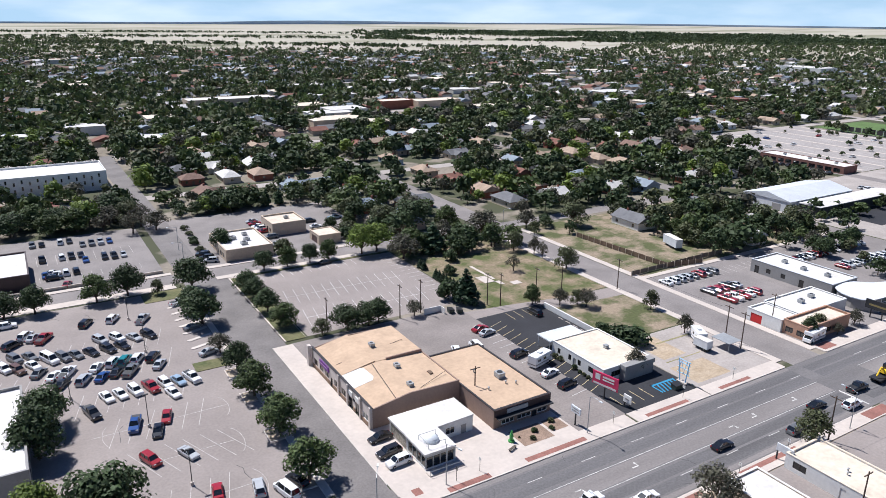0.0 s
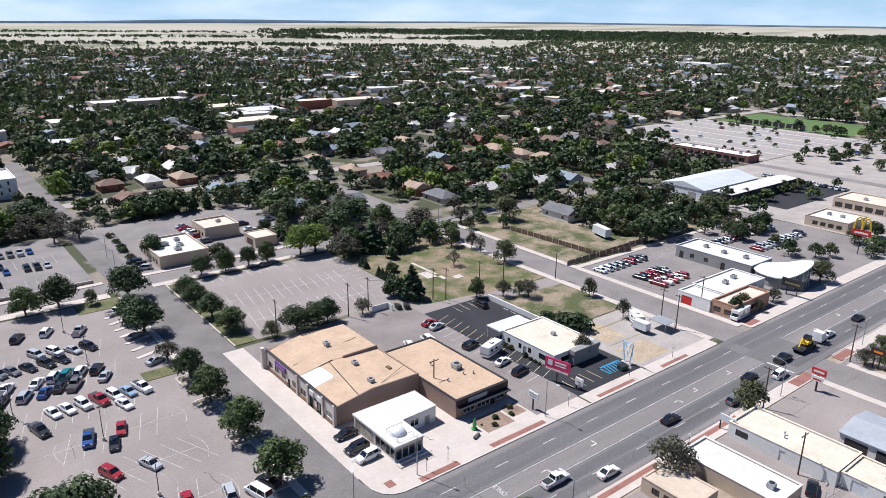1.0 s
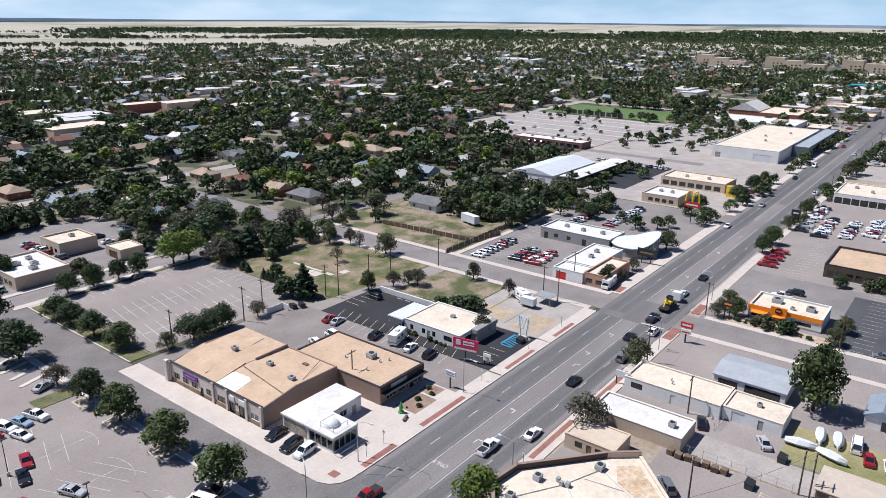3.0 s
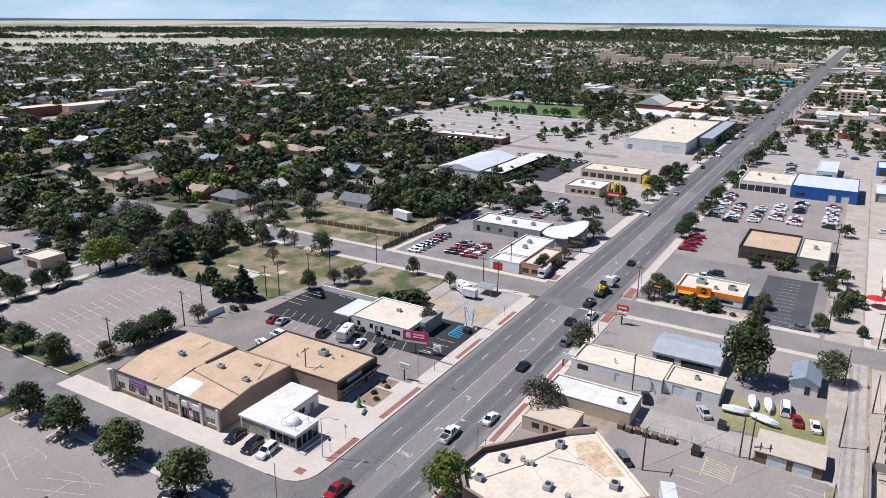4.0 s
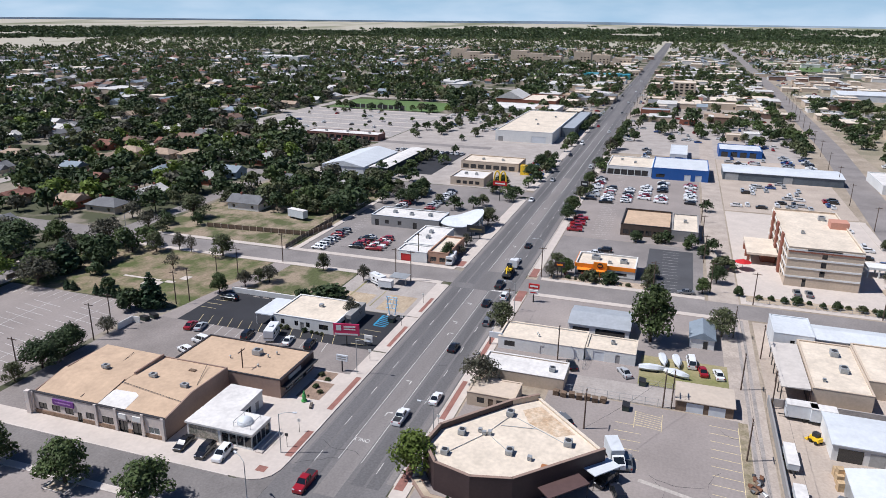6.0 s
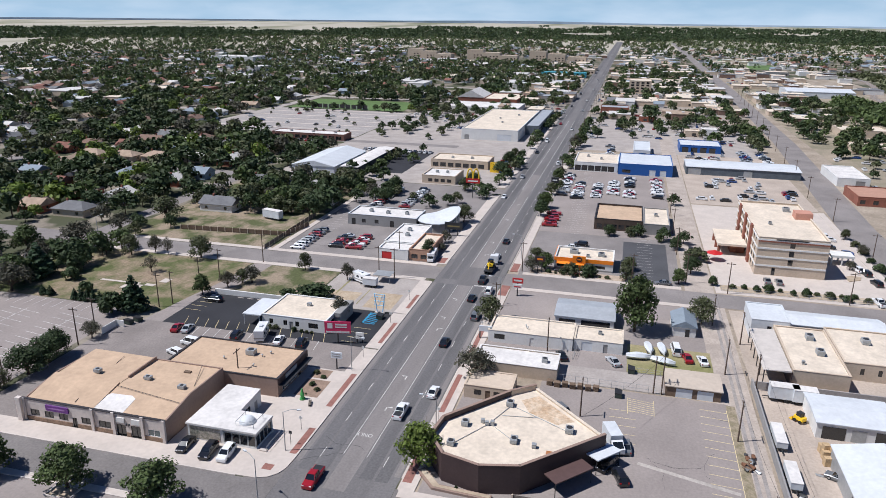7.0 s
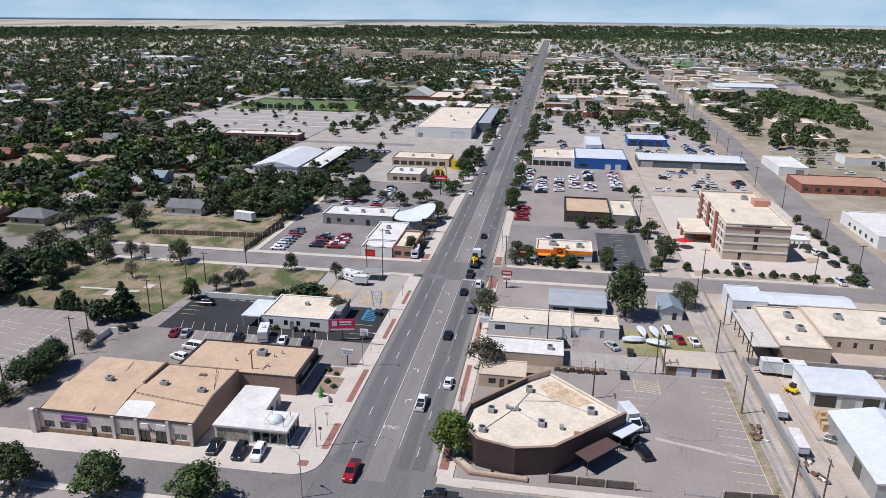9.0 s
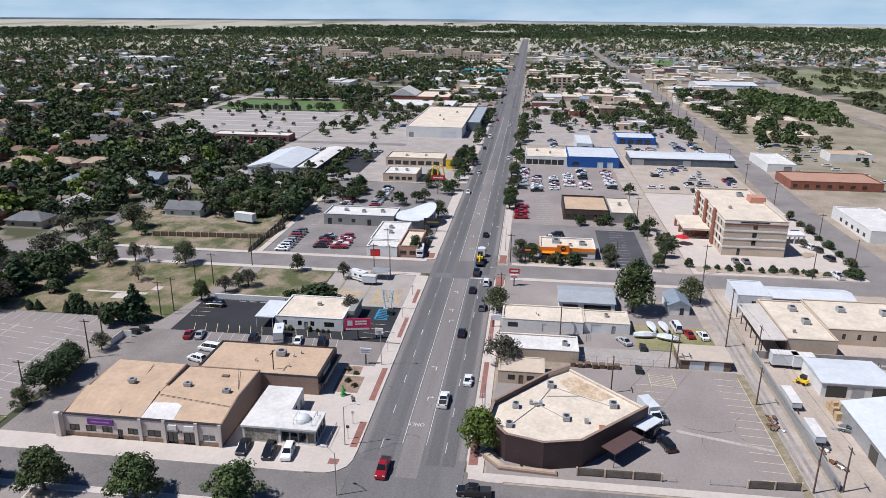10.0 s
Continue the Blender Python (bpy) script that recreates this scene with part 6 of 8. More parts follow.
# ---- street trees and shrubs ----
for x, y, h, k, w in (
        (13, 203.8, 7.5, "round", 1.0), (21, 204.5, 8.2, "round", 1.05), (28.5, 202, 4.6, "olive", 0.9), (37.6, 200.5, 9.0, "round", 1.0), (-2, 203, 7, "round", 1.0), (-9, 203, 6.5, "round", 1.1), (34.0, 184, 6.5, "round", 1.1), (34.2, 174.5, 8.5, "round", 1.1),
        (34.0, 156, 5.5, "olive", 1.0), (35.2, 144.5, 6.4, "round", 1.05), (35.0, 132.5, 7.2, "round", 1.05), (35.0, 116.5, 7.2, "round", 1.1), (34.6, 100.0, 7.4, "light", 1.1),
        (51, 192, 5.5, "round", 1.2), (51, 185, 5.5, "round", 1.2), (51.2, 174, 6.0, "round", 1.1), (52, 163, 5.8, "round", 1.25), (58.5, 153.5, 4.4, "olive", 1.1), (65, 152.8, 6.2, "round", 1.1), (71, 152.8, 6.0, "round", 1.1), (74, 153.5, 6.0, "round", 0.95),
        (84, 152.5, 4.8, "olive", 1.0), (60.5, 206.2, 6.0, "round", 0.95), (68, 206.2, 6.4, "round", 0.95), (75.5, 206.2, 6.0, "round", 0.8), (82, 206.2, 6.2, "round", 0.9), (93.5, 206, 9.5, "light", 0.9),
        (101.0, 153.6, 10.0, "conifer", 1.45), (98, 158, 5, "low", 0.8), (124, 27, 13.5, "round", 0.72), (133, 10.5, 7.5, "olive", 1.05), (88.5, 59.8, 8.4, "olive", 1.0), (56.6, 62.8, 7.4, "light", 0.92), (119.6, 62.8, 7.2, "olive", 1.0),
        (116, 143, 5.5, "round", 0.8), (122.5, 139, 5.4, "olive", 0.9), (128, 134.5, 5.6, "olive", 1.0), (127, 137, 4.5, "olive", 1.0), (142.5, 124.5, 5.6, "olive", 0.8), (138, 109, 5.6, "olive", 0.75), (112, 100.5, 6.0, "olive", 0.8), (121.5, 112, 3.8, "low", 1.6), (119.8, 119, 2.6, "low", 1.0),
        (109, 175, 2.6, "low", 0.9), (116, 186, 3.4, "low", 0.9), (121, 189, 3.2, "low", 0.8), (128, 168, 5.5, "sparse", 1.0), (123, 203, 9, "sparse", 1.1), (133, 198, 6, "olive", 0.8), (137, 191, 6, "sparse", 0.8), (140, 184, 7.0, "olive", 0.95),
        (168, 92.2, 5.2, "olive", 0.9), (163, 91.6, 5.0, "round", 0.8), (172, 100, 3.0, "low", 1.0), (181, 90.4, 4.6, "olive", 1.0), (171, 88.9, 3.5, "olive", 0.8), (208, 90, 7.2, "olive", 1.05),
        (160.5, 57.5, 4.6, "olive", 1.1), (164, 54, 5.0, "round", 1.0), (170, 57.5, 4.8, "olive", 1.2), (160.6, 46, 3.6, "low", 0.9), (160.8, 40.5, 3.4, "low", 0.9), (161, 29.5, 4.6, "olive", 1.2), (170, 29.0, 4.5, "olive", 1.2), (172, 10.5, 5, "round", 0.9), (162, 14.6, 4.4, "round", 0.9), (196, 14, 3.8, "round", 1.0), (203, 19, 3, "round", 1.0), (186, 8, 4, "low", 1.2), (206, 36, 3.6, "round", 1.1), (209, 28, 3.2, "low", 1.1),
        (225, 63, 5.8, "round", 1.0), (238, 63, 6.2, "round", 1.0), (262, 63, 5.6, "olive", 1.0), (290, 62.8, 5.6, "round", 1.0), (300, 62.8, 5.6, "olive", 1.0), (330, 62.8, 5.6, "round", 1.0), (385, 62.5, 8.0, "olive", 1.0), (392, 60, 8.0, "round", 1.0),
        (228, 128, 6.0, "round", 1.0), (234, 136, 6.4, "olive", 1.0), (246, 147, 7.0, "round", 1.0), (247, 130, 6.4, "round", 1.0), (258, 101, 6.0, "olive", 1.2), (272, 100, 5.2, "round", 1.1), (296, 91, 6.2, "round", 1.2), (301, 93, 6.0, "olive", 1.0), (322, 92, 6.5, "round", 1.0), (340, 92, 6.0, "olive", 1.0),
        (77, 92.3, 0.9, "low", 0.9), (80.5, 91.3, 0.8, "low", 0.9), (75.2, 90.4, 0.9, "low", 0.9), (73.2, 92.0, 0.5, "low", 0.6), (82, 93.5, 1.0, "low", 0.9),
        (52, 51, 0.7, "low", 0.6), (51.5, 55, 0.7, "low", 0.6), (160, -43, 3.0, "low", 1.0), (162, -20, 2.0, "low", 0.8), (160, -30, 1.8, "low", 0.9), (163.5, 5, 2.6, "low", 0.6), (207, -46, 4.0, "olive", 1.0), (190, -38, 3.2, "olive", 1.1), (225, -45, 4, "olive", 1),
        (-3, 140, 8.0, "round", 1.0), (-4.5, 130, 9.0, "round", 1.0), (3, 101.5, 11.0, "round", 1.0), (-6, 108, 8, "light", 1.0), (-1, 94, 9, "round", 1.0),
        (54.5, 232, 7.2, "round", 0.8), (72, 222, 4, "low", 1.0), (70, 211, 3, "low", 0.9), (95, 236, 5, "round", 0.9), (58, 283, 5, "round", 1.1), (62, 284, 5.5, "round", 1.1), (66, 284, 5.5, "round", 1.1), (70, 284, 5, "light", 1.2), (75, 284, 6, "round", 1.1), (80, 283, 6.5, "round", 0.9), (86, 283, 7.5, "conifer", 1.0), (91, 282, 7, "conifer", 1.0), (48, 236, 1.6, "low", 1.2), (48, 244, 1.6, "low", 1.2), (48.5, 248, 1.6, "low", 1.2), (49, 256, 1.5, "low", 1.2), (49, 264, 1.6, "low", 1.3), (100, 232, 4, "low", 1.2), (104, 240, 5, "round", 1.0), (96, 226, 3.5, "low", 1.0), (33, 282, 9, "olive", 1.2), (28, 292, 9, "round", 1.2), (15, 280, 8, "round", 1.3), (6, 279, 7, "round", 1.3), (-6, 283, 8, "round", 1.3), (23, 276, 7, "sparse", 1.3), (32, 268, 8, "sparse", 1.2), (40, 268, 8, "olive", 1.2), (36, 276, 9, "sparse", 1.1), (20, 290, 9, "sparse", 1.2), (10, 285, 8, "round", 1.2), (2, 292, 8, "round", 1.2), (26, 283, 8, "olive", 1.2)):
    tree(x, y, h, k, w)
for x, y, h, k, w in ((128.6, 235, 10, "olive", 1.3), (103.5, 195, 9, "olive", 1.2), (115.4, 196.5, 10.5, "conifer", 1.5), (141, 204.5, 10, "olive", 1.25), (134, 218.5, 8, "round", 1.1), (178.7, 198, 9.5, "olive", 1.2), (143.6, 161, 7.5, "olive", 1.1),
                      (143.5, 173, 6, "sparse", 0.7), (144, 178, 6.5, "olive", 0.7), (161, 204.5, 7.5, "olive", 1.0), (99, 206, 9, "light", 1.1), (122, 224, 10, "round", 1.25), (112, 226, 10, "olive", 1.3), (108, 199, 8, "round", 1.2)):
    tree(x, y, h, k, w)
for k in range(8):
    tree(103.4, 160 + k * 2.0, 3.4, "conifer", 1.25)
for k in range(2):
    tree(104, 182.5 + k * 2.4, 3.0, "conifer", 1.4)

# ---- houses and shade trees of the near blocks ----
hr = random.Random(12)
EXCL = [(155, 195, 142, 207), (-70, 103.5, 94, 278), (103, 146, 88, 205), (156, 262, 84, 142), (262, 350, 84, 195), (350, 520, 84, 200), (360, 380, 198, 256), (378, 507, 199, 318), (508, 578, 208, 316), (520, 640, 84, 190), (-70, 40, 335, 380), (125, 210, 622, 655), (265, 350, 535, 568), (-70, 1400, -400, 84)]
STREETS_X = [(36.6, 45.2), (146, 156.5), (256, 265), (362, 370), (470, 478), (590, 598), (720, 728)]
STREETS_Y = [(208, 216), (316, 324), (420, 428), (530, 538), (650, 658)]


def clear(x, y, m=0.0):
    if any(a - m < x < b + m and c - m < y < d + m for a, b, c, d in EXCL):
        return False
    return not (any(a - m < x < b + m for a, b in STREETS_X) or any(c - m < y < d + m for c, d in STREETS_Y))


HOUSE_SPOTS = []
for bx in range(-60, 640, 18):
    for by in (200, 228, 254, 280, 304, 336, 362, 390, 410):
        x, y = bx + hr.uniform(-3, 3), by + hr.uniform(-4, 4)
        if clear(x, y, 6.5) and hr.random() < 0.8:
            HOUSE_SPOTS.append((x, y))
# houses whose roofs stand out between the crowns: place, size, turn, roof, wall, style
KNOWN = [(199, 187, 14, 9, 90, 0, 0, "cross"), (242, 164, 12, 8, 0, 3, 0, "gable"), (240, 191, 14, 9, 90, 0, 0, "cross"), (220, 152, 10, 8, 90, 3, 0, "gable"), (236, 258, 14, 9, 0, 5, 2, "hip"),
         (273, 288, 14, 9, 90, 4, 4, "hip"), (276, 271, 14, 9, 90, 4, 4, "hip"), (272, 308, 14, 9, 90, 4, 4, "hip"), (176, 236, 14, 9, 90, 0, 1, "hip"), (198, 234, 12, 9, 0, 3, 0, "gable"), (199, 252, 14, 9, 0, 4, 3, "hip")]
HOUSE_SPOTS = [(x, y) for x, y in HOUSE_SPOTS if all(math.hypot(x - q[0], y - q[1]) > 15 for q in KNOWN)]
for q in KNOWN:
    house(*q)
RANDOM_SPOTS = list(HOUSE_SPOTS)
HOUSE_SPOTS += [q[:2] for q in KNOWN]
for x, y in RANDOM_SPOTS:
    house(x, y, hr.choice([10, 12, 14]), hr.choice([8, 9]), hr.choice([0, 0, 90, 90, 180, 270]), hr.choice([0, 0, 1, 2, 3, 3, 4, 4, 5]), hr.choice([0, 0, 1, 2, 3, 4]), hr.choice(["gable", "hip", "cross"]))


def near_house(x, y, m):
    return any(abs(x - a) < m and abs(y - b) < m for a, b in HOUSE_SPOTS)


GROVE_LEAF = (0, 1, 0, 2, 0, 1, 3, 5, 2)
MID_SMALL = [tree_meshes(40 + k, 8, 4.4 + 0.2 * (k % 3), 15, c, sz, GROVE_LEAF[k])[1] for c, sz in ((480, 0.56), (190, 0.92)) for k in range(9)]
MID_DATA = []
for me in MID_SMALL:
    co = np.empty(len(me.vertices) * 3)
    me.vertices.foreach_get("co", co)
    MID_DATA.append(co.reshape(-1, 3))
GROVE = {}
STEMS = Solid()


def grove_tree(x, y, h, wide, k):
    """One tree of the joined woods: a slim trunk and a crown of clumps."""
    a, s = hr.uniform(0, 6.28), h / 8
    co = MID_DATA[k if math.hypot(x, y) < 300 else k + 9] * (s * wide, s * wide, s)
    c, n = math.cos(a), math.sin(a)
    GROVE.setdefault(GROVE_LEAF[k], []).append(np.stack([co[:, 0] * c - co[:, 1] * n + x, co[:, 0] * n + co[:, 1] * c + y, co[:, 2]], 1))
    STEMS.tube((x, y, -0.1), (x, y, h * 0.6), 0.03 * h, 0.012 * h, 5)


near_count = 0
for bx in np.arange(-60, 600, 7.6):
    for by in np.arange(144, 500, 7.6):
        x, y = bx + hr.uniform(-3.6, 3.6), by + hr.uniform(-3.6, 3.6)
        if not clear(x, y, 1.2) or near_house(x, y, 5.6) or hr.random() < 0.2:
            continue
        if noise.noise((x * 0.02, y * 0.02, 9.0)) < -0.24:
            continue
        if near_count < 150 and math.hypot(x - 30, y) < 262 and hr.random() < 0.7:
            tree(x, y, hr.uniform(6.0, 10.0), "mid", hr.uniform(0.85, 1.15), hr.choice([0, 0, 1, 2, 2, 3, 4, 5, 6]))
            near_count += 1
        else:
            grove_tree(x, y, hr.uniform(4.5, 11.0), hr.uniform(0.95, 1.35), hr.randrange(9) if hr.random() < 0.75 else 0)
for zone in ((382, 505, 203, 314, 26, 2.4, 3.8), (385, 520, 138, 198, 40, 4, 6.5), (268, 345, 140, 160, 14, 4, 6), (268, 520, 86, 89.5, 22, 4, 6.5), (500, 528, 88, 200, 30, 5, 8), (225, 256, 88, 142, 12, 4, 6), (262, 520, 60.5, 63, 16, 4, 6), (385, 650, -47, -40, 34, 5, 8), (420, 560, -30, 0, 16, 5, 8), (420, 700, -56, 62, 100, 4, 8), (700, 1100, -56, 60, 220, 5, 9), (560, 1100, 90, 150, 130, 5, 9), (395, 700, -130, -78, 110, 5, 9), (300, 520, -125, -80, 16, 4, 6), (640, 760, 190, 258, 10, 4, 7), (505, 512, 205, 312, 12, 5, 8), (575, 585, 205, 312, 12, 6, 10), (157, 192, 188, 206, 4, 4, 6), (196, 255, 144, 206, 34, 5, 9), (104, 145, 190, 207, 10, 5, 9)):
    for _ in range(zone[4]):
        grove_tree(hr.uniform(zone[0], zone[1]), hr.uniform(zone[2], zone[3]), hr.uniform(zone[5], zone[6]), hr.uniform(0.9, 1.2), hr.choice([0, 1, 2, 3, 4, 5, 8]))
for x, y, h in ((274, 161, 7), (251, 151, 7.5), (225, 140, 6), (268, 143, 6.5), (240, 131, 6.5), (549, 177, 9), (510, 17, 13), (465, 37, 9), (460, -30, 8), (597, 227, 13), (590, 222, 12), (634, -80, 8), (655, -108, 9), (619, -146, 8), (208, 26, 4.5), (205, 17.5, 5), (203, 11, 5), (258, 12, 5)):
    grove_tree(x, y, h, 1.1, hr.choice([0, 2, 4]))
for leaf, parts_ in GROVE.items():
    V = np.concatenate(parts_)
    me = bpy.data.meshes.new("shade_trees")
    me.vertices.add(len(V))
    me.vertices.foreach_set("co", V.ravel())
    me.loops.add(len(V))
    me.loops.foreach_set("vertex_index", np.arange(len(V)))
    me.polygons.add(len(V) // 4)
    me.polygons.foreach_set("loop_start", np.arange(0, len(V), 4))
    me.update(calc_edges=True)
    me.materials.append(LEAF[leaf])
    tagged(new("shade_trees", me), "leafy crowns of shade trees over the house blocks", "trees", "", "stuff")
tagged(part("tree_stems", STEMS, BARK), "slim trunks below the crowns of the house blocks", "trees", "", "stuff")

# ---- the town beyond, too many to count ----


def cheap_tree(vs, fs, rng, x, y, h, r, n=22):
    t = rng.uniform(0, 2 * np.pi, n)
    z = rng.uniform(-0.6, 1, n)
    q = np.sqrt(1 - z * z)
    c = np.stack([x + r * q * np.cos(t) * rng.uniform(0.6, 1.05, n), y + r * q * np.sin(t) * rng.uniform(0.6, 1.05, n), h * 0.58 + h * 0.40 * z + rise(x, y)], 1)
    s = r * 0.42
    a, b = rng.normal(0, 1, (n, 3)), rng.normal(0, 1, (n, 3))
    a /= np.linalg.norm(a, axis=1)[:, None]
    b /= np.linalg.norm(b, axis=1)[:, None]
    i = (fs[-1][-1][-1] + 1 if fs else 0)
    vs.append(np.stack([c - a * s, c - b * s, c + a * s, c + b * s], 1).reshape(-1, 3))
    fs.append(np.arange(n * 4).reshape(-1, 4) + i)


rng = np.random.default_rng(3)
WOODS = [([], []) for _ in range(3)]
OPEN = [(520, 640, 84, 190), (125, 210, 600, 655), (265, 350, 520, 568), (1180, 1420, -190, -95), (480, 1150, -430, -128), (270, 1000, -128, -76), (1170, 1320, 105, 460), (640, 760, 180, 260), (-70, 120, 160, 335), (705, 765, 5, 45)]
for _ in range(28500):
    d = 320 + 2500 * rng.random() ** 0.95
    a = np.radians(rng.uniform(-33, 108))
    x, y = -20 + d * np.cos(a), 30 + d * np.sin(a)
    yc = 74.5 + max(0, x - 300) * 0.0045
    if y > 500 or x > 600:
        pass
    elif y > 84:
        continue
    if x < 700 and -140 < y < 150 or (x < 600 and y < 84):
        continue
    if abs(y - yc) < 16 or abs(y + 66) < 9:
        continue
    if any(p < x < q and u < y < v for p, q, u, v in OPEN):
        continue
    dens = 1.0
    if y < 150 and x > 0:
        dens = 0.22 if y > -80 else 0.34
        if x > 1500:
            dens = 0.8
    ang = math.degrees(math.atan2(y, x))
    edge = 1600 + 900 * max(0, min(1, (ang - 78) / 8)) + 1600 * max(0, min(1, (47 - ang) / 7)) + 420 * noise.noise((x * 0.0022, y * 0.0022, 0.3))
    if math.hypot(x, y) > edge:
        dens *= 0.02
    if noise.noise((x * 0.006, y * 0.006, 4.0)) < -0.18:
        dens *= 0.35
    if rng.random() > dens:
        continue
    if any(abs((y - s0) % 115 - 50) < 4 for s0 in (0,)) and rng.random() < 0.6:
        continue
    k = int(rng.integers(0, 3))
    cheap_tree(*WOODS[k], rng, x, y, rng.uniform(6, 11), rng.uniform(3.4, 6.0), 24 if d < 900 else 15)
# scrub beside the railway
for _ in range(420):
    x, y = rng.uniform(490, 760), rng.uniform(-200, -132)
    if abs((y + 165) / 34) + abs((x - 610) / 130) < 1.1:
        cheap_tree(*WOODS[1], rng, x, y, rng.uniform(3, 6.5), rng.uniform(3, 5.5))
for _ in range(500):
    x, y = rng.uniform(560, 1100), rng.uniform(-420, -230)
    if noise.noise((x * 0.01, y * 0.02, 2.0)) > -0.05:
        cheap_tree(*WOODS[2], rng, x, y, rng.uniform(3, 7), rng.uniform(3, 6))
# a dark belt of woodland on the plain, and thin shelter belts
for _ in range(9000):
    a = np.radians(rng.uniform(-35, 69))
    d = rng.uniform(2450, 4300 if a < 0.3 else 3550)
    x, y = d * np.cos(a), d * np.sin(a)
    if noise.noise((x * 0.0016, y * 0.0016, 7.0)) < -0.25 or rng.random() < (np.degrees(a) - 60) / 6:
        continue
    cheap_tree(*WOODS[0], rng, x, y, 7, 15, 7)
for _ in range(900):
    a = np.radians(rng.uniform(50, 100))
    d = rng.choice([1950, 2550, 3100]) + rng.normal(0, 25) + 120 * math.sin(5 * a)
    cheap_tree(*WOODS[0], rng, d * np.cos(a), d * np.sin(a), 8, 9, 8)
for k, (vs, fs) in enumerate(WOODS):
    me = bpy.data.meshes.new("town_trees")
    V, Fc = np.concatenate(vs), np.concatenate(fs)
    me.vertices.add(len(V))
    me.vertices.foreach_set("co", V.ravel())
    me.loops.add(Fc.size)
    me.loops.foreach_set("vertex_index", Fc.ravel())
    me.polygons.add(len(Fc))
    me.polygons.foreach_set("loop_start", np.arange(0, Fc.size, 4))
    me.update(calc_edges=True)
    me.materials.append(LEAF[(0, 1, 2)[k]])
    tagged(new("town_trees", me), "thousands of dark shade trees over the far town", "trees", "", "stuff")

HM = Solid()
hm = random.Random(8)
for _ in range(4200):
    d = 430 + 1500 * hm.random() ** 0.85
    a = radians(hm.uniform(-30, 105))
    x, y = -20 + d * math.cos(a), 30 + d * math.sin(a)
    yc = 74.5 + max(0, x - 300) * 0.0045
    if abs(y - yc) < 22 or abs(y + 66) < 14 or any(p < x < q and u < y < v for p, q, u, v in OPEN) or (x < 600 and y < 425):
        continue
    if y < 90 and x < 560:
        continue
    if math.hypot(x, y) > (1560 if math.atan2(y, x) > 0.45 else 2200):
        continue
    big = hm.random() < (0.35 if -80 < y < 200 else 0.05)
    w, dd, h = (hm.uniform(16, 40), hm.uniform(12, 24), hm.uniform(4, 6)) if big else (hm.uniform(9, 15), hm.uniform(8, 10), 2.9)
    c = hm.choice([1, 1, 2, 3, 4, 5, 6, 6]) if not big else hm.choice([4, 7, 7, 4])
    HM.box(x - w / 2, x + w / 2, y - dd / 2, y + dd / 2, 0, h, 0 if hm.random() < 0.6 else 8)
    for f_ in range(1):
        if big:
            HM.box(x - w / 2 - 0.2, x + w / 2 + 0.2, y - dd / 2 - 0.2, y + dd / 2 + 0.2, h, h + 0.4, c)
        else:
            n0 = len(HM.f)
            gable(HM, x - w / 2, x + w / 2, y - dd / 2, y + dd / 2, h + 0.19, dd * 0.26, 0.5, hm.choice("xy"))
            for j in range(n0, len(HM.f)):
                HM.m[j] = c
# low sheds and shops between the far road and the railway
for _ in range(260):
    x, y = hm.uniform(530, 1500), hm.choice([hm.uniform(-52, 60), hm.uniform(92, 150), hm.uniform(-125, -82), hm.uniform(-230, -128)])
    if (y < -128 and x < 800) or 700 < x < 770 and 5 < y < 45:
        continue
    w, dd, h = hm.uniform(8, 26), hm.uniform(7, 20), hm.uniform(3.2, 5.2)
    HM.box(x - w / 2, x + w / 2, y - dd / 2, y + dd / 2, 0, h, hm.choice([0, 8, 2, 8]))
    HM.box(x - w / 2 - 0.2, x + w / 2 + 0.2, y - dd / 2 - 0.2, y + dd / 2 + 0.2, h, h + 0.35, hm.choice([4, 7, 7, 1, 5]))
    HM.box(x - 1, x + 1, y - 1, y + 1, h + 0.35, h + 1.2, 0)
tagged(part("town_houses", HM, [HWALL[0], *ROOFS, ROOF_CREAM, STUCCO_TAN]), "countless small houses with pitched roofs among trees", "houses", "", "stuff")

# a faint ridge on the horizon, distance haze painted into its pale blue
rg = Solid()
for k in range(60):
    a0, a1 = radians(-60 + 3 * k), radians(-57 + 3 * k)
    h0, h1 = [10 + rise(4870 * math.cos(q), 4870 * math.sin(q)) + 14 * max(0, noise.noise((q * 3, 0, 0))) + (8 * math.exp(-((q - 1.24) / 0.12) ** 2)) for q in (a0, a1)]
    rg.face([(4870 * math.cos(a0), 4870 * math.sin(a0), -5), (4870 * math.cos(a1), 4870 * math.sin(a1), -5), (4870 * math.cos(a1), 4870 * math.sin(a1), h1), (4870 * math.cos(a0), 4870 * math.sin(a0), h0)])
structure("backdrop", rg, mat("hazed_ridge", (0.42, 0.52, 0.64), 1.0, 0.1, 0.01), "faint ridge on the horizon with blue haze painted in", "hills")

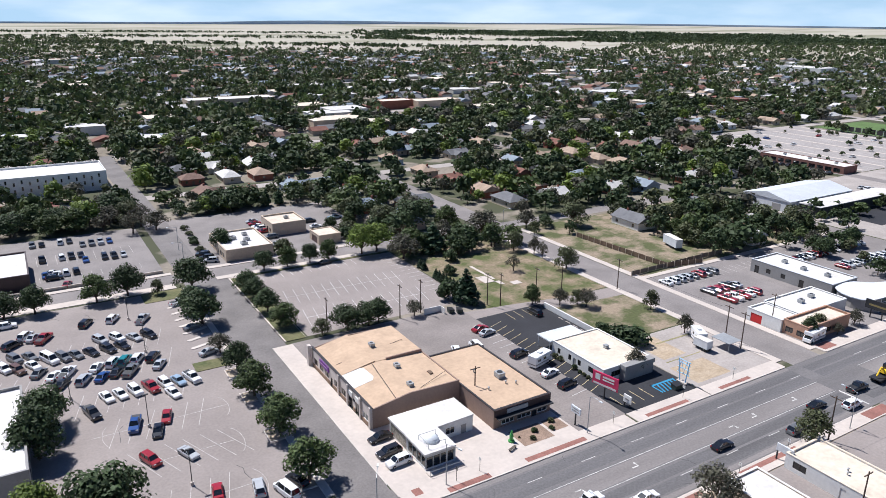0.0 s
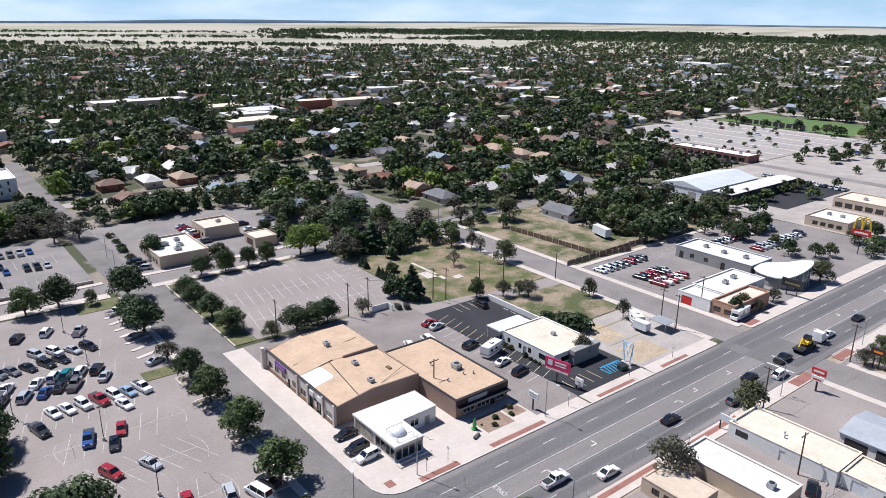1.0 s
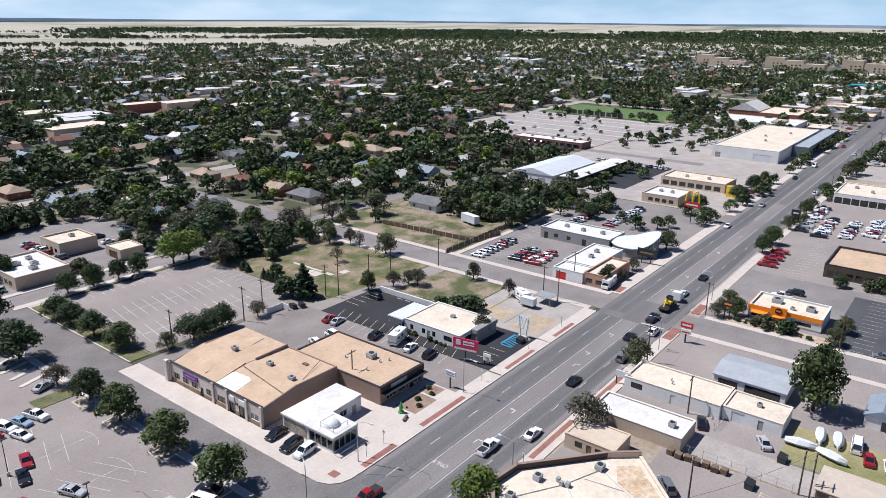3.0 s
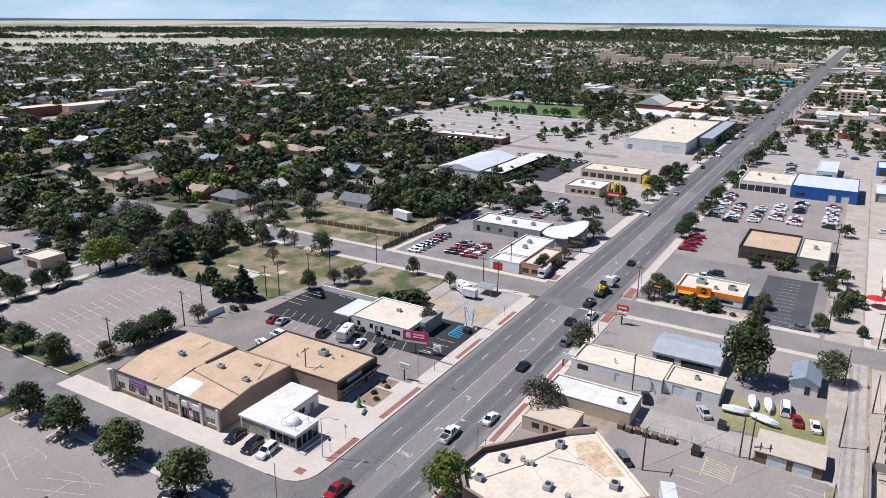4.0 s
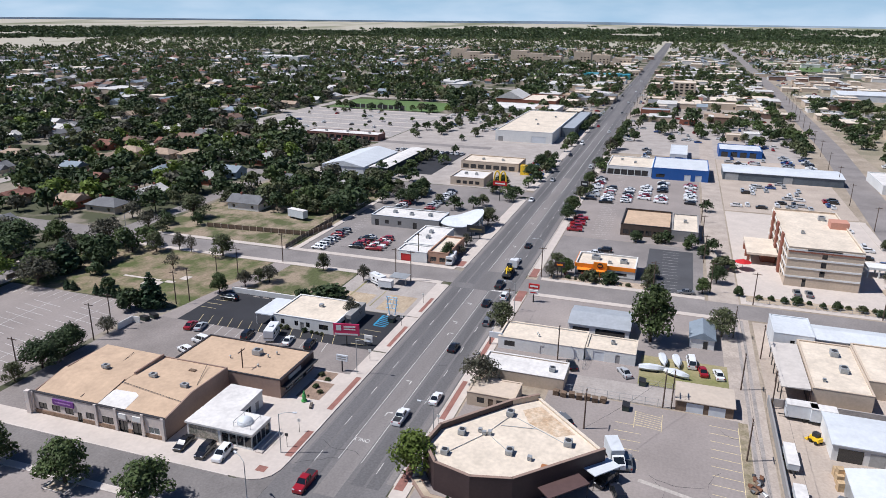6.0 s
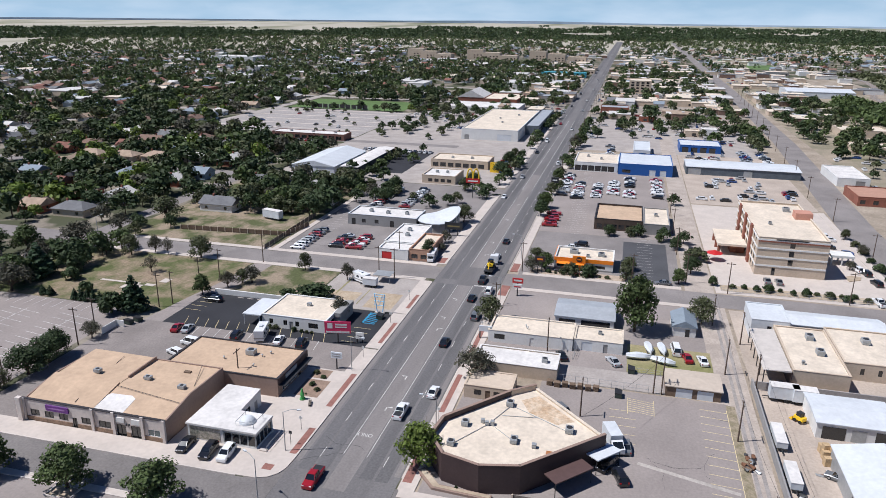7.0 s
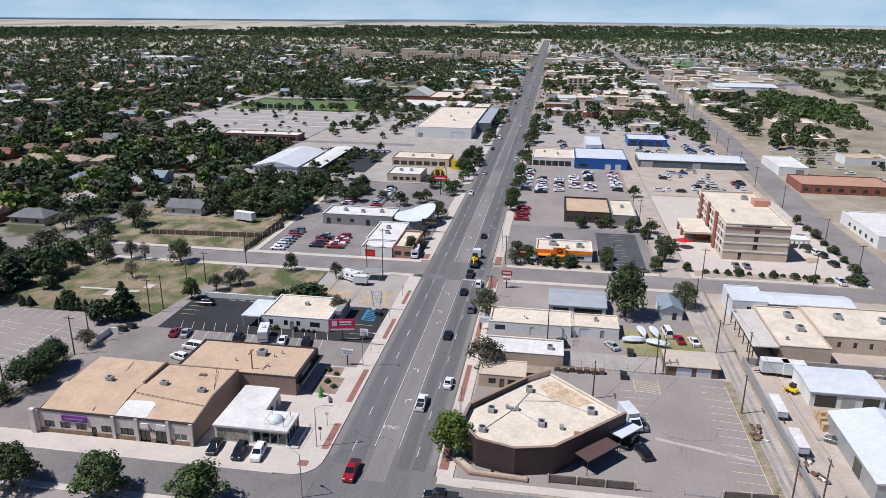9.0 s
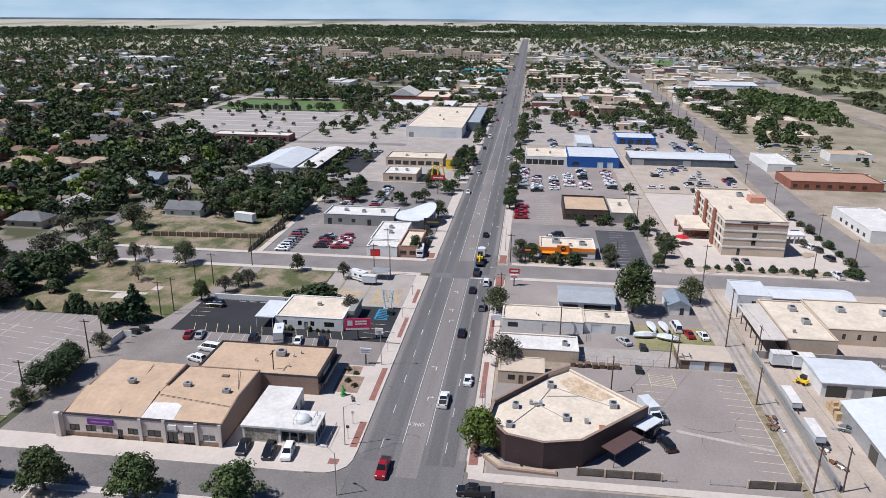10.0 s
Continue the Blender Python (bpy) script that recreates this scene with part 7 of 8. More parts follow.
# ---- low commercial blocks along the far road ----
bc = random.Random(21)
for x, y, w, d in ((632, -8, 14, 34), (560, 45, 16, 22), (626, 28, 18, 26), (680, 48, 20, 18), (700, -25, 18, 30), (1050, -80, 26, 30), (1055, -118, 24, 26), (1065, -160, 26, 30), (1075, -205, 24, 30), (1000, -110, 18, 30), (497, -120, 24, 30), (427, -108, 20, 26), (360, -118, 14, 22), (585, -28, 14, 20), (530, 44, 14, 20), (640, 104, 18, 20), (690, 112, 22, 26), (745, 104, 18, 22), (800, 112, 20, 30), (850, 100, 18, 18), (660, 138, 16, 24), (780, -30, 20, 30), (840, 30, 22, 28), (860, -20, 18, 34), (910, 40, 20, 24), (960, -30, 26, 30), (1000, 100, 24, 30), (1060, 108, 24, 30), (1110, 30, 30, 36), (1150, -30, 26, 40), (570, -100, 16, 24), (455, -8, 10, 9), (458, -19, 10, 9), (520, 20, 14, 12), (590, 45, 12, 16), (660, 50, 14, 14)):
    wm = bc.choice([WHITE_WALL, STUCCO_TAN, STUCCO, BRICK, GREY_WALL, STUCCO_TAN])
    building("commercial_block", bc.choice(["low flat-roofed commercial block with pale roof", "plain roadside shop with flat roof", "low workshop block on a pale lot"]), x - w / 2, x + w / 2, y - d / 2, y + d / 2, bc.uniform(3.8, 5.5), wm, bc.choice([ROOF_WHITE, ROOF_CREAM, ROOF_CREAM, ROOF_GREY, ROOF_TAN]), 0.3, wins=[("W", y - d / 2 + 2 + 4 * k, y - d / 2 + 4.5 + 4 * k, 0.6, 2.6, 0) for k in range(min(2, int(d / 4) - 1))])

# ---- railway ----
TRACK = [(1300, -232), (1100, -252), (986, -253), (900, -240), (830, -219), (767, -203), (690, -196), (629, -194), (502, -193), (300, -192), (150, -192)]
structure("railway_bed", strip(Solid(), TRACK, 7, 0.25), mat("ballast", (0.24, 0.20, 0.17), 0.95, 0.25, 4, 20), "curved gravel bed of the railway", "railway")
for off in (-0.72, 0.72):
    structure("rail", strip(Solid(), [(x, y + off) for x, y in TRACK], 0.09, 0.42, 0.2), METAL_GREY, "worn steel rail on gravel", "railway")
structure("scrub_ground", Solid().box(560, 1100, -420, -262, -0.3, 0.02), mat("scrub_grass", (0.10, 0.13, 0.05), 0.97, 0.2, 0.25, 6, col2=(0.30, 0.28, 0.18)), "rough green scrub beyond the railway", "ground")

# ---- far parked vehicles, too many to count ----
FV = Solid()
fv = random.Random(31)
for x0, x1, y0, y1, n in ((420, 520, -40, 60, 45), (530, 900, 40, 64, 40), (530, 900, 90, 120, 45), (540, 900, -50, 30, 80), (400, 500, 205, 312, 10), (520, 570, 86, 92, 8), (600, 1200, -110, -78, 50), (900, 1300, -50, 64, 70), (280, 420, -120, -78, 30), (420, 520, 136, 198, 40), (300, 345, 89, 98, 14), (268, 322, -42, 0, 34), (350, 385, -40, 0, 22), (205, 255, -42, -32, 8)):
    for _ in range(n):
        x, y, c = fv.uniform(x0, x1), fv.uniform(y0, y1), fv.choice([0, 0, 0, 1, 1, 2, 3, 4])
        a, b = (2.3, 0.9) if fv.random() < 0.5 else (0.9, 2.3)
        FV.prism([(x - a, y - b), (x + a, y - b), (x + a, y + b), (x - a, y + b)], 0.3, 0.95, c)
        FV.prism([(x - a * 0.6, y - b * 0.6), (x + a * 0.6, y - b * 0.6), (x + a * 0.6, y + b * 0.6), (x - a * 0.6, y + b * 0.6)], 0.95, 1.4, 5)
        FV.prism([(x - a * 0.5, y - b * 0.5), (x + a * 0.5, y - b * 0.5), (x + a * 0.5, y + b * 0.5), (x - a * 0.5, y + b * 0.5)], 1.4, 1.5, c)
        FV.box(x - a * 0.85, x + a * 0.85, y - b * 0.85, y + b * 0.85, 0.03, 0.3, 6)
tagged(part("far_parked_cars", FV, [CAR_MAT["white"], CAR_MAT["silver"], CAR_MAT["black"], CAR_MAT["red"], CAR_MAT["blue"], GLASS, RUBBER]), "hundreds of parked cars on the distant lots", "cars", "", "stuff")

# ---- parked and passing vehicles ----
cr = random.Random(4)
LOT = "parked in the large car park"
ROW1 = [("sedan", "white"), ("sedan", "white"), ("suv", "white"), ("pickup", "red"), ("suv", "white"), ("sedan", "lightblue"), ("pickup", "white")]
for (k, c), x in zip(ROW1, (8.4, 11.0, 13.9, 17.0, 19.9, 22.6, 25.4)):
    car(k, c, x, 146.3, -75, 0.03, LOT, "cars in the large car park")
for k, c, x, y, a in (
        ("sedan", "white", 20.5, 141.4, -75), ("pickup", "black", 5.1, 141, -75), ("pickup", "blue", 11.7, 132.4, 255), ("sedan", "red", 17.5, 132.4, 255), ("sedan", "black", 15.1, 128, 255), ("suv", "red", 12.2, 118.9, -68), ("sedan", "silver", 18.4, 117.7, -68), ("sedan", "white", 6.3, 115, -60), ("sedan", "red", 20.1, 104, 80), ("suv", "silver", 26.3, 101.5, 80), ("van", "white", 30, 98.5, 105), ("sedan", "black", 32.6, 100.5, 110),
        ("suv", "white", -8.7, 196.4, 0), ("suv", "white", -4.8, 187.6, 60), ("sedan", "silver", -3.2, 185.5, 60), ("pickup", "red", -1.0, 183.7, 60), ("suv", "black", 8.6, 188.5, 60), ("suv", "white", 14.9, 188.4, 60), ("pickup", "silver", 21.5, 184.4, 60), ("suv", "black", -7.7, 183.1, 40), ("suv", "silver", 10.6, 176.2, -65), ("suv", "white", 14.3, 175.5, -65), ("sedan", "silver", 17.9, 174, -65), ("suv", "black", 21.2, 173.9, -65), ("suv", "black", 11.6, 170.2, -65), ("sedan", "black", 14.7, 170.6, -65), ("sedan", "black", 8, 170.4, -65), ("sedan", "grey", 4.8, 170.6, -65), ("suv", "grey", 2.2, 170.6, -65), ("van", "white", -0.5, 170.8, -65), ("sedan", "white", -3.9, 169.4, -65), ("sedan", "grey", -4.3, 174.7, -65), ("suv", "grey", -7.3, 174.8, -65), ("suv", "white", -9.5, 170.6, -65), ("suv", "brown", -6.9, 168.6, -65),
        ("suv", "white", 11.6, 162.2, 60), ("suv", "teal", 14.1, 161.9, 60), ("suv", "white", 16.7, 161.5, 60), ("suv", "black", 19.9, 160.6, 60), ("sedan", "silver", 20.5, 156.2, 60), ("sedan", "white", 8.2, 161.5, 60), ("sedan", "black", 11.7, 156.8, 60), ("pickup", "grey", 14.4, 155.9, 60), ("suv", "silver", 5.1, 156.6, 60), ("sedan", "blue", 8.7, 156.1, 60), ("pickup", "white", 2.3, 161.7, 60), ("sedan", "white", -0.2, 161.6, 60), ("sedan", "black", 1.0, 157, 60), ("sedan", "silver", -1.5, 139.2, -75), ("sedan", "grey", -3.0, 164.8, 60)):
    car(k, c, x, y, a, 0.03, LOT, "cars in the large car park")
for k, c, x, y, a in (("pickup", "white", 32.2, 191.5, 20), ("sedan", "grey", 31.6, 173, 20), ("sedan", "silver", 31.6, 157, 20), ("sedan", "white", 4, 234, 0), ("suv", "black", 4.2, 229, 0), ("sedan", "red", 7, 218.6 + 3, 70)):
    car(k, c, x, y, a, 0.03, "parked at the edge of the car park", "cars in the large car park")
for k, c, x, y, a in (("sedan", "black", 50.0, 104.7, 185), ("suv", "black", 49.3, 99.6, 185), ("suv", "white", 49.5, 96.2, 185)):
    car(k, c, x + 0.3, y, a, 0.16, "parked before the white corner shop", "cars before the corner shop")
# office lot rows
for r_, y in enumerate((232.5, 243, 249, 261, 267)):
    for k in range(5):
        x = (2 if y < 255 else 0) + k * 2.8 + (12 if r_ % 2 else 0)
        if cr.random() < 0.75 and x < 30:
            car(cr.choice(["sedan", "suv", "pickup"]), cr.choice(["white", "silver", "black", "grey", "white", "blue"]), x, y, cr.choice([90, 270]), 0.03, "parked in the office car park", "cars in the office lot", True)
for k, y in enumerate((225.5, 228.5, 238, 246, 250, 253.5, 257.5, 261)):
    car(cr.choice(["sedan", "suv"]), ("red", "silver", "grey", "red", "white", "white", "red", "silver")[k], 73.2, y, cr.choice([0, 180]), 0.03, "parked beside the clinic", "cars by the clinic", True)
for k, c, x, y, a in (("suv", "black", 47.6, 230, 160), ("suv", "black", 47.9, 226, 160), ("suv", "silver", 48.4, 222.5, 160), ("suv", "black", 92.6, 251, 0), ("sedan", "white", 92, 243, 0), ("pickup", "lightblue", 103, 251, 0), ("sedan", "black", 79.4, 203.0, 10)):
    car(k, c, x, y, a, 0.03, "parked on asphalt by the offices", "", True)
# behind the tan shops and by the office
for k, c, x, y, a in (("sedan", "red", 94.0, 136.1, 10), ("sedan", "silver", 94.2, 133.3, 10), ("suv", "black", 94.0, 119.8, 10), ("sedan", "white", 94.3, 108.8, 10), ("suv", "black", 94.3, 103.0, 10), ("van", "white", 87.2, 127.6, 80), ("suv", "white", 82.0, 128.3, 70), ("suv", "black", 112.6, 137.4, 90)):
    car(k, c, x, y, a, 0.035, "parked on the lot behind the shops")
# on the main road
for k, c, x, y, a in (("pickup", "red", 47.5, 78.6, 180), ("pickup", "white", 71.5, 71.0, 0), ("sedan", "white", 80.5, 66.9, 0), ("sedan", "black", 104, 70.6, 0), ("suv", "grey", 121, 66.8, 0), ("sedan", "black", 133, 70.4, 0), ("suv", "white", 139.5, 66.8, 0), ("pickup", "black", 147.5, 70.3, 0), ("sedan", "white", 170, 70.2, 0), ("sedan", "black", 187, 70.2, 0), ("sedan", "white", 250, 82, 180), ("sedan", "silver", 292, 80.4, 180), ("suv", "white", 330, 67, 0), ("sedan", "black", 360, 82, 180), ("van", "white", 400, 81, 180), ("sedan", "white", 455, 70, 0), ("sedan", "red", 480, 80, 180), ("suv", "silver", 560, 70, 0), ("sedan", "black", 590, 81, 180), ("sedan", "white", 640, 71, 0), ("suv", "black", 700, 81, 180), ("sedan", "white", 750, 71, 0), ("sedan", "silver", 820, 82, 180), ("suv", "white", 880, 73, 0)):
    car(k, c, x, y + max(0, x - 300) * 0.004, a, 0.045, "driving on the main road", "traffic on the main road", x > 220)
car("pickup", "black", 43.2, 62.6, 92, 0.035, "waiting on the side street")
# round store lot, alley yards
for k, c, x, y, a in (("suv", "black", 61.5, 29.0, 20), ("sedan", "grey", 71.0, 28.2, 5), ("suv", "black", 64.5, 31.2, 150), ("suv", "grey", 81.0, 41.0, 40), ("sedan", "black", 104.5, 43.0, 20), ("sedan", "silver", 104.8, 31.5, 30), ("sedan", "red", 111.0, 15.2, 10), ("sedan", "white", 110.5, 11.9, 10), ("pickup", "white", 113, -41, 60), ("pickup", "white", 160.3, -38, 10), ("suv", "white", 189, -40, 10), ("suv", "black", 186, -41.5, 10), ("suv", "black", 177, -42, 10), ("sedan", "grey", 170.5, -11, 0), ("sedan", "grey", 170.5, -14.2, 0), ("suv", "black", 162.5, 48.5, 90), ("pickup", "white", 186, 47.5, 100), ("suv", "black", 191, 45, 90), ("sedan", "grey", 160, 19, 100), ("sedan", "grey", 71, -7, 60)):
    car(k, c, x, y, a, 0.035, "parked on a worn lot")
for y in (0, 1, 2, 3, 4):
    car("suv" if y % 2 else "pickup", "red", 212 + y * 4.2, 58.2, 95, 0.035, "parked in the red row by the road", "red cars beside the road", True)
for row, (x0, n, yv) in enumerate(((262, 13, 58.5), (258, 9, 52), (262, 8, 44), (270, 9, 37), (266, 12, 30), (268, 11, 18))):
    for k in range(n):
        if cr.random() < 0.78:
            car(cr.choice(["pickup", "suv", "sedan"]), cr.choice(["white", "white", "silver", "black", "red", "white", "white"]), x0 + k * 3.4, yv, cr.choice([80, 100, 260]), 0.035, "for sale on the dealer's lot", "dealer's vehicles", True)
for k in range(30):
    car(cr.choice(["pickup", "suv", "sedan"]), cr.choice(["white", "white", "silver", "grey", "blue", "black"]), 352 + (k % 10) * 4.6, (-32, -42, 42)[k // 10] + cr.uniform(-1, 1), cr.choice([0, 90, 90]), 0.035, "stored on a gravel yard", "stored vehicles", True)
for k in range(16):
    car(cr.choice(["suv", "sedan"]), cr.choice(["white", "black", "silver", "red", "grey"]), 161 + (k % 8) * 2.9 + (0 if k < 8 else 50), 136 - 20 * (k // 8) * 0.3, cr.choice([90, 270]), 0.035, "parked beside the hall", "cars beside the hall", True)
for k in range(10):
    car(cr.choice(["pickup", "suv", "sedan"]), cr.choice(["white", "red", "silver", "black"]), 166 + (k % 5) * 2.9, 118 + 6.5 * (k // 5), 95, 0.035, "parked behind the shops", "cars behind the shops", True)
for k in range(22):
    car(cr.choice(["suv", "sedan"]), cr.choice(["white", "black", "silver", "red", "grey"]), 222 + (k % 11) * 3.0, 118 + 12 * (k // 11), cr.choice([90, 270]), 0.035, "parked by the burger restaurant", "cars by the burger restaurant", True)
for k in range(14):
    car(cr.choice(["suv", "sedan"]), cr.choice(["white", "black", "silver", "red"]), 340, 140 + k * 3.0, 0, 0.035, "parked at the retail store", "cars at the store", True)
for k in range(9):
    car(cr.choice(["suv", "sedan"]), cr.choice(["white", "red", "black"]), 358, 206 + k * 4.5, 0, 0.035, "parked at the strip mall", "cars at the strip mall", True)

# ---- poles, lamps, wires ----


def utility_pole(x, y, h=10, arm=True, rz=0, lab="brown wooden utility pole with crossarm"):
    r = root("utility_pole", x, y, 0, rz, lab, "utility pole", "utility poles")
    part("pole", Solid().tube((0, 0, -0.2), (0, 0, h), 0.16, 0.11, 8), POLE_WOOD, r)
    if arm:
        part("crossarm", Solid().box(-0.07, 0.07, -1.2, 1.2, h - 0.6, h - 0.45), POLE_WOOD, r)
        for y_ in (-1.1, -0.5, 0.5, 1.1):
            part("insulator", Solid().tube((0, y_, h - 0.45), (0, y_, h - 0.25), 0.05, 0.03, 6), METAL_GREY, r)


def street_lamp(x, y, rz, h=8.0, arm=2.6):
    r = root("street_lamp", x, y, 0, rz, "grey steel street lamp with curved arm", "street lamp", "street lamps")
    part("pole", Solid().tube((0, 0, 0), (0, 0, h), 0.1, 0.07, 8), METAL_GREY, r)
    part("arm", Solid().tube((0, 0, h - 0.1), (arm * 0.5, 0, h + 0.35), 0.05, None, 6).tube((arm * 0.5, 0, h + 0.35), (arm, 0, h + 0.3), 0.05, None, 6), METAL_GREY, r)
    part("lamp_head", Solid().box(arm - 0.1, arm + 0.6, -0.16, 0.16, h + 0.18, h + 0.34), METAL_WHITE, r)


def lot_lamp(x, y, h=7.0):
    r = root("lot_lamp", x, y, 0, 0, "dark steel car-park lamp post", "street lamp", "car-park lamps")
    part("base", Solid().tube((0, 0, 0), (0, 0, 0.7), 0.28, None, 10), CONCRETE, r)
    part("pole", Solid().tube((0, 0, 0.7), (0, 0, h), 0.08, 0.06, 8), STEEL_DARK, r)
    part("lamp_head", Solid().box(-0.5, 0.5, -0.18, 0.18, h, h + 0.15), STEEL_DARK, r)


for x, y in ((14.0, 131.0), (17.0, 112.5 - 4), (18.5, 187), (19, 165), (2, 150)):
    lot_lamp(x, y)
for x, y, a in ((40.0, 84.8, 60), (66, 62.4, 90), (85.5, 86.8, -90), (131, 62.2, 90), (171, 62.5, 90), (150.5, 205, 0), (54, 87, -70), (40, 222, 180), (42, 240, 180)):
    street_lamp(x, y, a)
PL = [(93.2, 21.4), (93.0, 23.0), (79, 8.2), (51, 7), (52, 2), (106, 7.6), (100, 2.2), (123, 2.4), (133, 7.8), (107, 46.6), (80, 37), (73, 107)]
for x, y in PL:
    utility_pole(x, y, 8.5, True, 90)
for x, y in ((86.5, 153.5), (105, 149), (108, 147), (123.5, 62), (143.4, 101), (142.8, 96), (159.8, 60.5), (145, 140), (80, 153), (119.5, 146), (160, 100), (157.5, 1.5), (163, 12.5), (190, 13.8), (215, 14), (240, 14), (157.8, -30), (170, -46.8), (200, -47), (250, -47), (157.8, 28), (128, 145), (60, 154)):
    utility_pole(x, y, 9.5, True, 0)
for k in range(12):
    utility_pole(300 + 38 * k, 62.3, 9.5, True, 0, "brown utility pole along the far road")
    utility_pole(290 + 40 * k, -46 - k * 2.2, 9.5, True, 0, "brown utility pole beside the highway")
for a, b in (((93.5, 21.5), (66, 36)), ((100, 2.2), (123, 2.4)), ((52, 2), (100, 2.2)), ((105, 149), (86.5, 153.5)), ((143.4, 101), (145, 140)), ((123.5, 62), (159.8, 60.5)), ((51, 7), (79, 8.2)), ((79, 8.2), (106, 7.6)), ((106, 7.6), (133, 7.8))):
    s = Solid()
    prev = None
    for k in range(9):
        f = k / 8
        p = (a[0] + (b[0] - a[0]) * f, a[1] + (b[1] - a[1]) * f, 8.6 - 3.2 * f * (1 - f))
        if prev:
            s.tube(prev, p, 0.022, None, 4)
        prev = p
    tagged(part("overhead_wire", s, STEEL_DARK), "thin dark overhead wire sagging between poles", "wire")

# ---- signs ----


def board(name, label, x, y, z0, z1, half, material, rz, posts=((0, 0),), bars=(), bar_mat=None, thick=0.3):
    """A signboard whose face looks along local -x."""
    r = root(name, x, y, 0, rz, label, "sign")
    p = part("panel", Solid().box(-thick / 2, thick / 2, -half, half, z0, z1), material, r)
    for py, _ in posts:
        part("post", Solid().tube((0, py, 0), (0, py, z0), 0.16, None, 8), STEEL_DARK, r)
    for a, b, c, d in bars:
        s = Solid().box(-thick / 2 - 0.03, -thick / 2 - 0.003, a, b, c, d).box(thick / 2 + 0.003, thick / 2 + 0.03, a, b, c, d)
        part("sign_lettering", s, bar_mat or WHITE_WALL, p)
    return r


board("billboard", "magenta billboard on a dark steel post", 97.5, 95.0, 2.7, 5.6, 3.1, PINK, 12, ((0, 0),), ((-2.2, 0.6, 4.7, 5.1), (-2.2, 0.6, 4.1, 4.4), (1.2, 2.4, 3.9, 5.2), (-2.8, 2.8, 2.8, 3.2)), WHITE_WALL)
board("office_sign", "white monument sign by the office", 99.3, 90.2, 0.9, 2.6, 1.0, WHITE_WALL, 0, ((-0.7, 0), (0.7, 0)), ((-0.6, 0.6, 1.6, 1.9),), GREY_WALL)
board("shop_sign", "pale shop sign on a single post", 85.5, 90.3, 2.6, 4.0, 1.3, METAL_WHITE, 0, ((0, 0),), ((-1.0, 1.0, 3.5, 3.7), (-1.0, 1.0, 3.0, 3.2)), GREY_WALL)
board("red_white_sign", "red and white road sign on a post", 139.5, 58.8, 3.8, 5.2, 1.5, RED, 0, ((0, 0),), ((-1.1, 1.1, 4.3, 4.8),), WHITE_WALL)
board("lower_sign", "small white sign below the red one", 139.2, 58.8, 2.4, 3.5, 1.2, WHITE_WALL, 0, ((0, 0),), ((-0.9, 0.9, 2.7, 3.0),), RED)
board("drive_in_sign", "dark oval sign by the drive-in", 160.2, 55.2, 3.6, 5.2, 1.5, BROWN_DARK, 0, ((-0.6, 0), (0.6, 0)), ((-0.9, 0.9, 4.1, 4.6),), ORANGE)
board("burger_sign", "red sign panel on a tall white post", 246, 95, 6.5, 8.5, 3.0, RED, 0, ((0, 0),), ((-2.2, 2.2, 7.1, 7.7),), WHITE_WALL)
ga = root("yellow_arches", 246, 95, 0, 0, "tall yellow double arch above the red sign", "sign")
for c in (-1.3, 1.3):
    s = Solid()
    for k in range(12):
        t0, t1 = math.pi * k / 12, math.pi * (k + 1) / 12
        s.tube((0, c - 1.3 * math.cos(t0), 8.5 + 4.2 * math.sin(t0)), (0, c - 1.3 * math.cos(t1), 8.5 + 4.2 * math.sin(t1)), 0.3, None, 6)
    part("arch", s, YELLOW, ga)
board("led_sign", "dark electronic sign beside the rotunda", 189.5, 89.5, 2.5, 5.0, 3.2, STEEL_DARK, 0, ((-1.5, 0), (1.5, 0)), ((-2.2, 2.2, 3.4, 3.9),), plain("dim_amber", (0.25, 0.2, 0.08)))
board("stop_sign_frame", "white frame of a removed sign", 109.5, 61.8, 2.0, 3.4, 1.6, METAL_WHITE, 0, ((-1.4, 0), (1.4, 0)))
board("dealer_sign", "dark dealer pylon sign", 268, 62.4, 4, 6.5, 1.6, STEEL_DARK, 0, ((0, 0),), ((-1, 1, 5, 5.5),), WHITE_WALL)
bs = root("blue_sign_frame", 117.2, 91.5, 0, 0, "light blue steel frame of a removed sign", "sign")
for y in (-1.4, 1.4):
    part("post", Solid().tube((0, y * 0.5, 0), (0, y, 5.4), 0.12, None, 6), LIGHTBLUE, bs)
for z in (2.2, 3.4, 4.6, 5.3):
    part("crossbar", Solid().tube((0, -1.6, z), (0, 1.6, z), 0.08, None, 6), LIGHTBLUE, bs)
for k in range(4):
    part("brace", Solid().tube((0, -1.5 + k * 0.75, 2.2 + (k % 2) * 3), (0, -0.75 + k * 0.75, 5.2 - (k % 2) * 3), 0.05, None, 5), LIGHTBLUE, bs)
part("footing", Solid().box(-0.5, 0.5, -1.3, 1.3, 0, 0.35), CONCRETE, bs)

